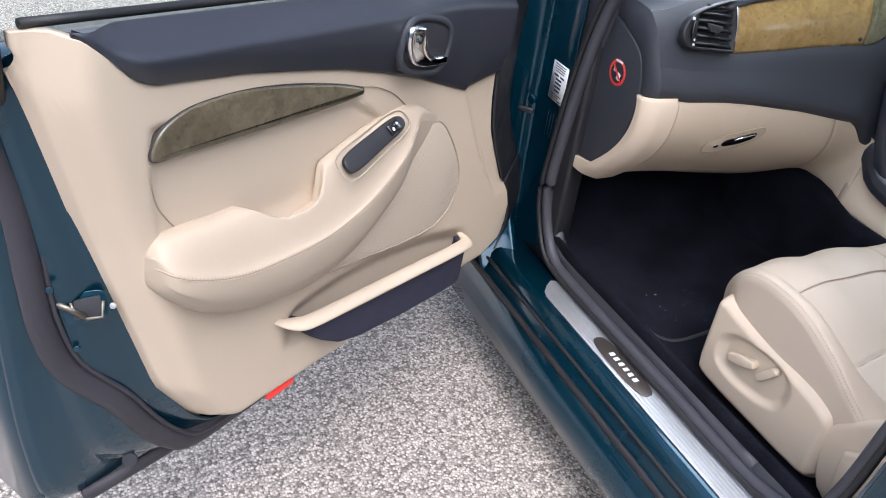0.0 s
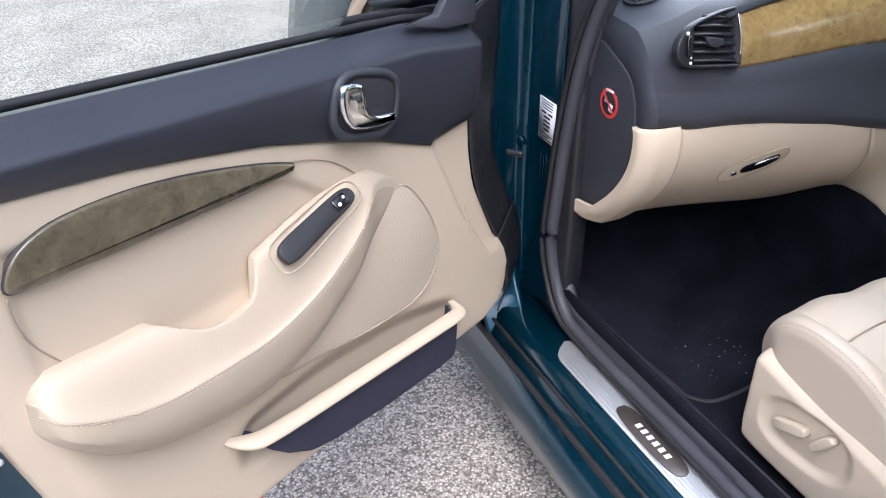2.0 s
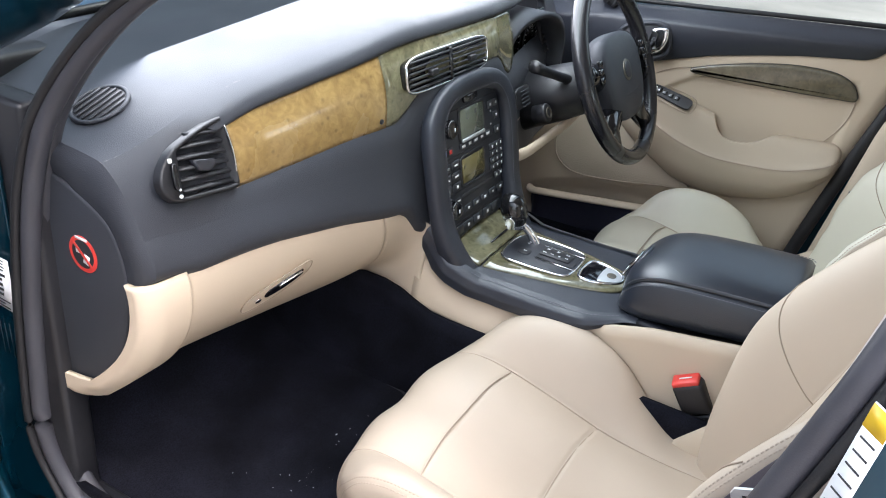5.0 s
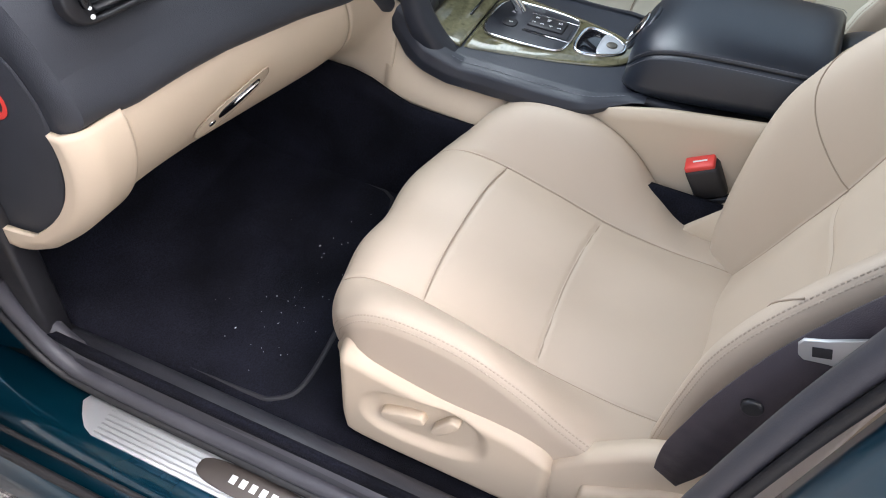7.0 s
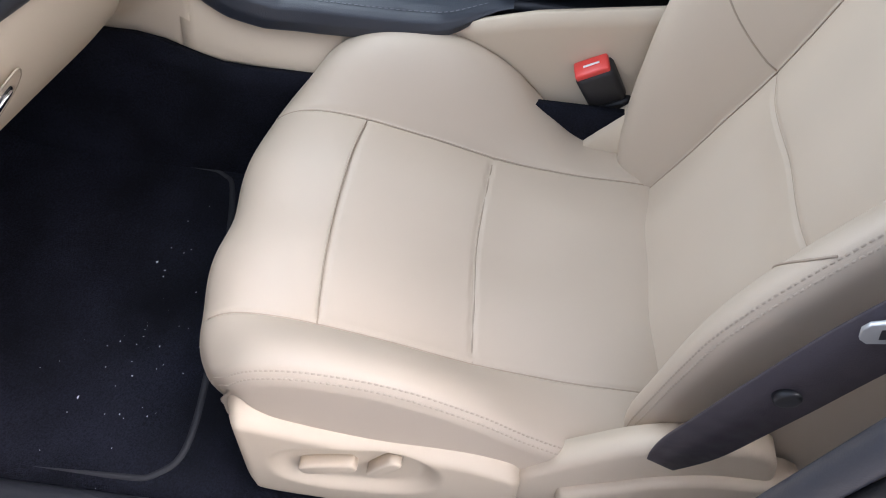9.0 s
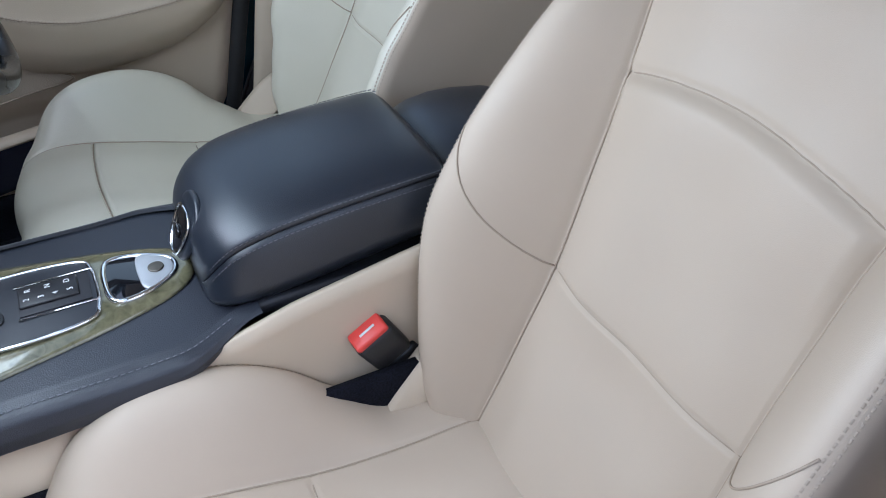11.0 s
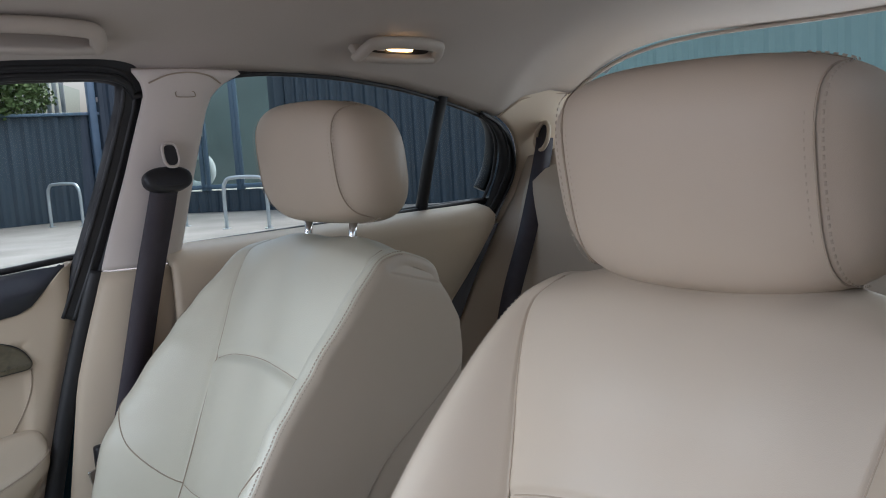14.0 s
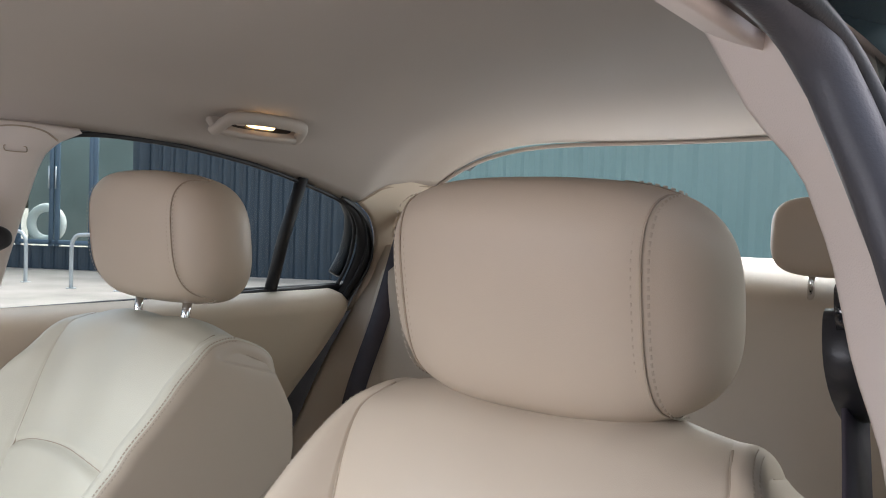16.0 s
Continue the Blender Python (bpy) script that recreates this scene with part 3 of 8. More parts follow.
    part("insert_seam", tube(spline([P(s, z, relief(s, z) + 0.001) for s, z in ins], 5), 0.0010, 6), SEAM, d)
    # armrest
    st = [0.810, 0.808, 0.801, 0.786, 0.755, 0.70, 0.62, 0.54, 0.46, 0.40, 0.355, 0.325, 0.30, 0.27, 0.235]
    zi = [0.702, 0.714, 0.725, 0.730, 0.728, 0.722, 0.720, 0.728, 0.748, 0.762, 0.769, 0.770, 0.766, 0.750, 0.722]
    zo = [0.698, 0.702, 0.698, 0.690, 0.677, 0.660, 0.652, 0.650, 0.666, 0.690, 0.714, 0.736, 0.744, 0.735, 0.716]
    no = [-0.012, 0.020, 0.037, 0.046, 0.052, 0.055, 0.056, 0.054, 0.051, 0.047, 0.041, 0.031, 0.021, 0.013, 0.007]
    zb = [0.692, 0.668, 0.654, 0.636, 0.604, 0.572, 0.550, 0.541, 0.556, 0.588, 0.614, 0.636, 0.656, 0.680, 0.706]
    q = list(range(len(st)))
    fs, fi, fo, fn, fb = (curve1(q, y) for y in (st, zi, zo, no, zb))
    def section(k):
        a, b, n, c = fi(k), fo(k), fn(k), fb(k)
        return spline([(-0.02, a + 0.001, 0), (n * 0.35, a, 0), (n * 0.84, b + 0.0105, 0), (n, b - 0.003, 0), (n * 0.995, b - 0.028 * n / 0.055, 0), (n * 0.86, c + 0.42 * (b - c), 0), (n * 0.50, c + 0.12 * (b - c), 0), (-0.004, c, 0), (-0.02, c, 0)], 16)
    section = functools.lru_cache(maxsize=None)(section)
    def arm(k, v):
        s = fs(k)
        p = section(k)[int(round(v))]
        z = p.y
        hollow = 0.034 * math.sqrt(max(0.0, 1 - ((s - 0.590) / 0.078) ** 2)) if s > 0.590 else 0.034 * math.sqrt(max(0.0, 1 - ((s - 0.590) / 0.068) ** 4))
        if v < 52:
            z -= 0.060 * sstep(0.0, 0.007, hollow - p.x) * sstep(0.670, 0.652, s)
        return P(s, z, p.x)
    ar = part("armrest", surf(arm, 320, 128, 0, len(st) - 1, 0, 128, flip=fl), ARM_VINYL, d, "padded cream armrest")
    row = [Vector(arm(0.8 + 10.6 * i / 120, 46)) for i in range(121)]
    part("seam", tube([p + Vector((0, 0.0006, 0.0006)) for p in row], 0.0012, 6), SEAM, ar)
    for dv in (42, 50):
        part("stitching", stitches([Vector(arm(2.4 + 9.0 * i / 120, 46)).lerp(Vector(arm(2.4 + 9.0 * i / 120, dv)), 0.62) + Vector((0, 0.0014, 0.0014)) for i in range(121)], up=[(0, 0.6, 0.8)] * 121), THREAD, ar, "row of cream stitches")
    # window switch
    Msw = basis(P(0.425, 0.749, 0.030), Vector(P(0.355, 0.760, 0.024)) - Vector(P(0.50, 0.732, 0.036)), (0, 0.75, -0.66)) if m > 0 else basis(P(0.425, 0.749, 0.030), Vector(P(0.50, 0.732, 0.036)) - Vector(P(0.355, 0.760, 0.024)), (0, 0.75, -0.66))
    k = 1 if m > 0 else -1
    if front_open:
        Msw = Msw @ Matrix.Translation((0, 0, -0.003)) @ Matrix.Diagonal((0.98, 0.88, 0.7, 1))
    else:
        Msw = Msw @ Matrix.Translation((-0.016, 0.012, -0.004)) @ Matrix.Diagonal((0.74, 0.85, 0.6, 1))
    so = [(p.x * k, p.y) for p in spline([(-0.075, -0.008, 0), (-0.066, 0.014, 0), (0.0, 0.016, 0), (0.058, 0.014, 0), (0.074, 0.002, 0), (0.064, -0.013, 0), (0.01, -0.016, 0), (-0.06, -0.018, 0)], 5, True)]
    sw = part("switch_panel", slab(so, 0.010, 0.003, Msw @ Matrix.Translation((0, 0, -0.004))), PLASTIC, d, "black window switch panel")
    part("switch", box(0.026, 0.020, 0.006, 0.003, Msw @ Matrix.Translation((0.045 * k, 0, 0.005))), GLOSS_BLACK, sw)
    part("symbol", disc(0.003, 0.0005, 12, 0.0001, Msw @ Matrix.Translation((0.040 * k, -0.002, 0.0112))), WHITE, sw)
    part("symbol", disc(0.0025, 0.0005, 12, 0.0001, Msw @ Matrix.Translation((0.052 * k, 0.003, 0.0112))), WHITE, sw)
    part("switch_surround", tube([Msw @ Vector((x * 1.16, y * 1.5, 0.001)) for x, y in so], 0.0012, 6, True), SEAM, sw)
    if not front_open:
        for i in range(3):
            part("switch", box(0.016, 0.012, 0.005, 0.002, Msw @ Matrix.Translation(((0.020 - 0.022 * i) * k, 0, 0.005))), GLOSS_BLACK, sw)
    # speaker area
    sp = [(0.505, 0.541), (0.45, 0.572), (0.40, 0.618), (0.34, 0.665), (0.285, 0.708), (0.228, 0.716), (0.180, 0.665), (0.146, 0.600), (0.145, 0.55), (0.17, 0.515), (0.22, 0.499), (0.32, 0.508), (0.42, 0.526)]
    sp = [(p.x, p.y) for p in spline([(-s * m, z, 0) for s, z in sp], 5, True)]
    part("speaker_cover", slab(sp, 0.009, 0.003), MESH_CREAM, d, "finely perforated cream speaker cover")
    part("speaker_seam", tube([(x, z, 0.0085) for x, z in sp], 0.0016, 6, True), SEAM, d)
    # map pocket: lip and carpeted front
    lipz = lambda s: 0.425 + (s - 0.109) * 0.1326
    lp = [P(0.602, lipz(0.602) + 0.001, -0.022), P(0.592, lipz(0.592) + 0.001, 0.006)] + [P(sx, lipz(sx), nx) for sx, nx in ((0.572, 0.024), (0.545, 0.029), (0.48, 0.030), (0.38, 0.030), (0.28, 0.030), (0.18, 0.030), (0.122, 0.029), (0.104, 0.024))] + [P(0.090, lipz(0.090) + 0.001, 0.006), P(0.080, lipz(0.080) + 0.001, -0.022)]
    lk = spline(lp, 6)
    part("pocket_lip", tube(lk, [0.0066 * (0.40 + 0.60 * sstep(0.0, 0.20, min(i, len(lk) - 1 - i) / (len(lk) - 1))) for i in range(len(lk))], 12, wide=2.1, up=(0, 1, 0.25)), CREAM_TRIM, d, "cream map pocket lip")
    def pocket(u, v):
        s = 0.092 + 0.484 * u
        zt = lipz(s) - 0.004
        zlow = float(np.interp(s, [0.092, 0.105, 0.13, 0.172, 0.32, 0.432, 0.477, 0.52, 0.558, 0.576], [0.365, 0.335, 0.316, 0.316, 0.335, 0.357, 0.374, 0.410, 0.458, 0.480]))
        z = zt + (zlow - zt) * v
        return P(s, z, 0.034 - 0.006 * v - 0.050 * sstep(0.75, 1.02, v) - 0.05 * sstep(0.94, 1.01, u) - 0.04 * sstep(0.06, 0, u))
    thick(part("pocket_front", surf(pocket, 60, 16, flip=fl), mat("navy_carpet", (0.022, 0.023, 0.045), 0.95, 0, 0.9, 600, 0.2, 30), d, "dark carpeted pocket front"), 0.006)
    # release handle
    ho = [(-(0.323 + a * 0.965 - b * 0.22) * m, 0.874 + b + a * 0.24) for a, b in ellipse(0, 0, 0.066, 0.044, 36, 3.0)]
    hb = part("handle_bezel", slab(ho, 0.032, 0.006), PLASTIC, d, "black handle bezel")
    part("bezel_ring", tube([(x, z, 0.030) for x, z in inset(ho, 0.004)], 0.0058, 10, True), PAD, hb, "rounded slate bezel ring")
    part("handle_cup", slab(inset(ho, 0.012), 0.0335, 0.001), INK, hb)
    lev = [(p.x, p.y) for p in spline([(-0.376 * m, 0.913, 0), (-0.345 * m, 0.910, 0), (-0.338 * m, 0.895, 0), (-0.334 * m, 0.874, 0), (-0.315 * m, 0.860, 0), (-0.283 * m, 0.853, 0), (-0.281 * m, 0.845, 0), (-0.31 * m, 0.843, 0), (-0.362 * m, 0.856, 0), (-0.380 * m, 0.885, 0)], 5, True)]
    part("handle", slab(lev, 0.012, 0.005, Matrix.Translation((0, 0, 0.033)), 0.001), CHROME, hb, "chrome release handle")
    # courtesy reflector at the lower edge
    part("reflector", box(0.058, 0.016, 0.012, 0.003, Matrix.Translation((-0.580 * m, 0.339, -0.018))), RED_LENS, d, "red reflector in the lower edge")
    # painted shell behind
    edge = [(0.64, 0.318), (0.70, 0.330), (0.752, 0.380), (0.785, 0.471), (0.823, 0.611), (0.849, 0.710), (0.873, 0.82), (0.897, 0.92), (0.902, 0.965)]
    ek = spline([(s, z, 0) for s, z in edge], 8)
    outer = spline([(0.66, 0.275, 0), (0.75, 0.268, 0), (0.85, 0.268, 0), (0.925, 0.290, 0), (0.944, 0.42, 0), (0.942, 0.60, 0), (0.935, 0.74, 0), (0.935, 0.84, 0), (0.930, 0.925, 0)], 8)
    def shut(u, v):
        k = int(round(u))
        p = ek[k].lerp(outer[k], float(np.interp(v, [0, 1, 2, 3, 4, 5, 6], [-0.08, 0.08, 0.34, 0.50, 0.62, 0.90, 1.0])))
        return P(p.x, p.y, float(np.interp(v, [0, 1, 2, 3, 4, 5, 6], [-0.040, -0.050, -0.057, -0.070, -0.094, -0.104, -0.118])))
    thick(part("shut_face", surf(shut, len(ek) - 1, 24, 0, len(ek) - 1, 0, 6, flip=fl), PAINT, d, "painted door shut face"), 0.004)
    skin_o = [(-0.13, 0.32), (-0.10, 0.262), (0.30, 0.258), (0.72, 0.258), (0.83, 0.260), (0.920, 0.268), (0.950, 0.300), (0.950, 0.48), (0.945, 0.64), (0.938, 0.76), (0.938, 0.90), (0.930, 0.93), (0.2, 0.885), (-0.10, 0.86), (-0.16, 0.60)]
    part("outer_skin", slab([(-s * m, z) for s, z in skin_o], 0.10, 0.03, Matrix.Translation((0, 0, -0.215))), PAINT, d, "painted outer door skin")
    part("inner_skin", slab([(-s * m, z) for s, z in [(-0.11, 0.34), (-0.06, 0.312), (0.66, 0.315), (0.735, 0.35), (0.78, 0.44), (0.90, 0.92), (0.2, 0.90), (0.03, 0.88), (0.0, 0.65), (-0.10, 0.47)]], 0.10, 0.01, Matrix.Translation((0, 0, -0.162))), PAINT, d, "painted inner door frame")
    seal = spline([P(0.945, 0.99, -0.085), P(0.925, 0.88, -0.080), P(0.910, 0.79, -0.078), P(0.910, 0.69, -0.076), P(0.908, 0.62, -0.074), P(0.890, 0.545, -0.070), P(0.841, 0.468, -0.053), P(0.804, 0.397, -0.049), P(0.772, 0.350, -0.047), P(0.728, 0.314, -0.050), P(0.62, 0.305, -0.055), P(0.3, 0.303, -0.06), P(0.0, 0.30, -0.06)], 8)
    part("door_seal", tube(seal, 0.0115, 12, wide=1.5), SEAL, d, "black rubber door seal")
    part("door_seal", tube([p + Vector((-0.012 * -m, -0.010, -0.012)) for p in seal], 0.006, 8), SEAL, d, "black rubber door seal")
    part("door_seal", tube([p + Vector((0.016 * m, 0.006, 0.008)) for p in seal], 0.0035, 8), SEAL, d, "black rubber door seal")
    if front_open:
        part("lower_seal", tube([P(0.885, 0.278, -0.100), P(0.80, 0.283, -0.088), P(0.72, 0.290, -0.076), P(0.64, 0.298, -0.066)], 0.008, 8, wide=1.6), SEAL, d, "worn rubber strip along the bottom edge")
        part("drain_plug", disc(0.011, 0.004, 16, 0.0015, basis(P(0.822, 0.325, -0.072), (0.80, 0.1, 0.59), (0.1, 0.98, -0.3))), TRIM_GREY, d, "grey plastic plug")
        Ml = basis(P(0.864, 0.640, -0.051), (0.80, 0.1, 0.59), (0.1, 0.98, -0.3))
        la = part("latch", slab(ellipse(0, 0, 0.026, 0.020, 24, 5), 0.003, 0.0008, Ml), PAINT, d, "steel door latch")
        part("latch_mouth", slab([(-0.014, -0.012), (0.020, -0.014), (0.020, 0.014), (-0.010, 0.012)], 0.003, 0.001, Ml @ Matrix.Translation((0, 0, 0.005))), INK, la)
        part("latch_lever", tube([Ml @ Vector((-0.036, 0.016, 0.006)), Ml @ Vector((-0.018, 0.004, 0.008)), Ml @ Vector((0.000, -0.010, 0.009))], 0.0032, 8, wide=1.3), STEEL, la)
        part("latch_claw", tube([Ml @ Vector((-0.014, 0.010, 0.007)), Ml @ Vector((-0.012, -0.002, 0.008)), Ml @ Vector((0.000, -0.013, 0.008)), Ml @ Vector((0.018, -0.014, 0.007)), Ml @ Vector((0.022, 0.006, 0.007))], 0.0024, 8), STEEL, la)
        part("latch_screw", disc(0.004, 0.003, 14, 0.001, Ml @ Matrix.Translation((0.031, -0.004, 0.001))), ALU, la)
        for sx, zx in ((0.905, 0.70), (0.885, 0.60), (0.86, 0.53)):
            part("bolt", disc(0.0045, 0.003, 12, 0.001, basis(P(sx - 0.006, zx - 0.02, -0.058), (0.8, 0.0, 0.59), (0.1, 0.98, -0.1))), PAINT, d)
        # front end of the door: black closing strip
        fe = [(0.052, 0.925), (0.046, 0.85), (0.042, 0.762), (0.018, 0.63), (-0.050, 0.50), (-0.066, 0.485), (-0.098, 0.40), (-0.092, 0.345), (-0.07, 0.315)]
        fk = spline([(s, z, 0) for s, z in fe], 5)
        thick(part("front_strip", surf(lambda u, v: P(fk[int(round(u))].x - (0.100 + 0.04 * sstep(0.6, 0.9, fk[int(round(u))].y)) * v, fk[int(round(u))].y + 0.02 * v, -0.004 - 0.030 * v), len(fk) - 1, 6, 0, len(fk) - 1, flip=not fl), PLASTIC, d, "black plastic strip on the hinge side"), 0.004)
        part("strip_line", tube([P(0.045, 0.893, -0.003), P(0.015, 0.898, -0.030), P(-0.005, 0.90, -0.048)], 0.002, 6), TRIM_GREY, d)
    # window: frame, glass, waist seal
    fr = spline([P(0.930, 0.925, -0.060), P(0.932, 0.96, -0.052), P(0.938, 1.06, -0.030), P(0.955, 1.16, 0.0), P(0.962, 1.235, 0.022), P(0.92, 1.285, 0.034), P(0.80, 1.300, 0.036), P(0.60, 1.298, 0.035), P(0.40, 1.27, 0.03), P(0.20, 1.165, 0.0), P(0.06, 1.03, -0.03), P(0.02, 0.95, -0.045)], 6)
    if not front_open:
        # the closed door's frame leans in towards the roof
        fy = [(0.010, 0.90), (-0.028, 0.985), (-0.071, 1.115), (-0.094, 1.205), (-0.103, 1.255), (-0.094, 1.290), (-0.055, 1.304), (0.02, 1.304), (0.12, 1.297), (0.28, 1.262), (0.48, 1.165), (0.62, 1.03), (0.67, 0.94)]
        fr = spline([P(0.88 - y, z, 0.002 + 0.085 * max(0.0, (z - 0.98) / 0.31) ** 1.3) for y, z in fy], 6)
        part("window_frame", tube(fr, 0.012, 12, wide=2.1, up=(0, 0, 1)), RUBBER, d, "black window frame")
        for k in (-0.014, 0.003, 0.018):
            part("frame_ridge", tube([p + Vector((k if p.y < 1.27 else 0, -k * 0.4 if p.y < 1.27 else -abs(k), 0.010)) for p in fr], 0.0045, 8), RUBBER, d)
    else:
        part("window_frame", tube(fr, 0.025, 12, wide=0.9, up=(0, 0, 1)), RUBBER, d, "black window frame")
    part("waist_seal", tube([P(s, win_z(s) + 0.004, -0.022) for s in [0.10 + 0.08 * i for i in range(11)]], 0.0055, 8), RUBBER, d, "black rubber waist seal")
    part("window_glass", surf(lambda u, v: P(0.07 + 0.85 * u, win_z(0.07 + 0.85 * u) - 0.01 + v * (float(np.interp(0.07 + 0.85 * u, [0.05, 0.2, 0.4, 0.6, 0.8, 0.87, 0.93], [1.04, 1.165, 1.27, 1.298, 1.298, 1.29, 1.27])) - win_z(0.07 + 0.85 * u) + 0.01), -0.034 + 0.065 * v), 20, 10, flip=fl), GLASS, d, "clear side window glass")
    # outside mirror
    mm = part("wing_mirror", rings([[(-(0.13 + a) * m + 0.0, 1.03 + z, n) for z, n in ellipse(0, -0.30, 0.075 * w, 0.055 * w, 20)] for a, w in ((-0.06, 0.2), (-0.05, 0.7), (0.0, 1.0), (0.10, 1.0), (0.16, 0.8), (0.175, 0.25))]), PAINT, d, "painted wing mirror shell")
    part("mirror_arm", tube([P(0.10, 0.95, -0.12), P(0.11, 0.97, -0.2), P(0.12, 0.985, -0.27)], 0.03, 12), PAINT, mm)
    part("mirror_glass", slab(ellipse(0, 0, 0.085, 0.055, 28, 3), 0.004, 0.001, Matrix.Translation(P(0.195, 1.03, -0.247))), CHROME, mm)
    return d


front_door("open front door with cream trim, armrest and burl strip", basis((-0.87, 0.912, 0), (0.863, 0.505, 0), (0, 0, 1)), 1, True)
front_door("closed driver door with cream trim and window switches", basis((0.695, 0.88, 0), (0, -1, 0), (0, 0, 1)), -1, False)


# ---- front seats ----
def side_profile(t, half, edge, rise, side_drop, crown):
    """Across a seat: (sideways, out of the surface) at t in -1..1."""
    a, s = abs(t), 1 if t >= 0 else -1
    if a < 0.56:
        k = a / 0.56
        return s * half * k, crown * (1 - k * k) + 0.006 * math.sin(math.pi * k) ** 2
    if a < 0.82:
        k = (a - 0.56) / 0.26
        return s * (half + (edge - 0.016 - half) * k), rise * math.sin(k * math.pi / 2) ** 1.15
    if a < 0.92:
        k = (a - 0.82) / 0.10 * math.pi / 2
        return s * (edge - 0.016 + 0.016 * math.sin(k)), rise - 0.022 * (1 - math.cos(k))
    k = (a - 0.92) / 0.08
    return s * (edge - 0.022 * max(0.0, k - 0.35) ** 2 / 0.42), rise - 0.022 - (side_drop + rise - 0.022) * k


C_Y = [0.02, 0.045, 0.08, 0.155, 0.21, 0.27, 0.35, 0.425, 0.475, 0.515, 0.543, 0.556, 0.558, 0.552]
C_Z = [0.405, 0.432, 0.447, 0.449, 0.453, 0.462, 0.484, 0.502, 0.508, 0.503, 0.484, 0.455, 0.42, 0.385]
C_H = [0.0, 0.0, 0.0, 0.004, 0.036, 0.074, 0.094, 0.076, 0.046, 0.010, 0.001, 0.001, 0.001, 0.0]
C_E = [0.205, 0.212, 0.218, 0.226, 0.23, 0.232, 0.234, 0.233, 0.230, 0.224, 0.214, 0.204, 0.196, 0.19]
B_Y = [0.085, 0.068, 0.04, 0.0, -0.031, -0.063, -0.103, -0.135, -0.160, -0.20, -0.252, -0.272, -0.276]
B_Z = [0.425, 0.47, 0.54, 0.65, 0.745, 0.841, 0.94, 0.994, 1.014, 1.021, 1.002, 0.968, 0.90]
B_H = [0.03, 0.055, 0.082, 0.108, 0.097, 0.067, 0.027, 0.007, 0.002, 0.0, 0.0, 0.0, 0.0]
B_P = [0.14, 0.138, 0.134, 0.128, 0.130, 0.136, 0.155, 0.166, 0.16, 0.15, 0.145, 0.145, 0.145]
B_E = [0.195, 0.205, 0.216, 0.226, 0.224, 0.215, 0.203, 0.193, 0.183, 0.175, 0.173, 0.176, 0.182]


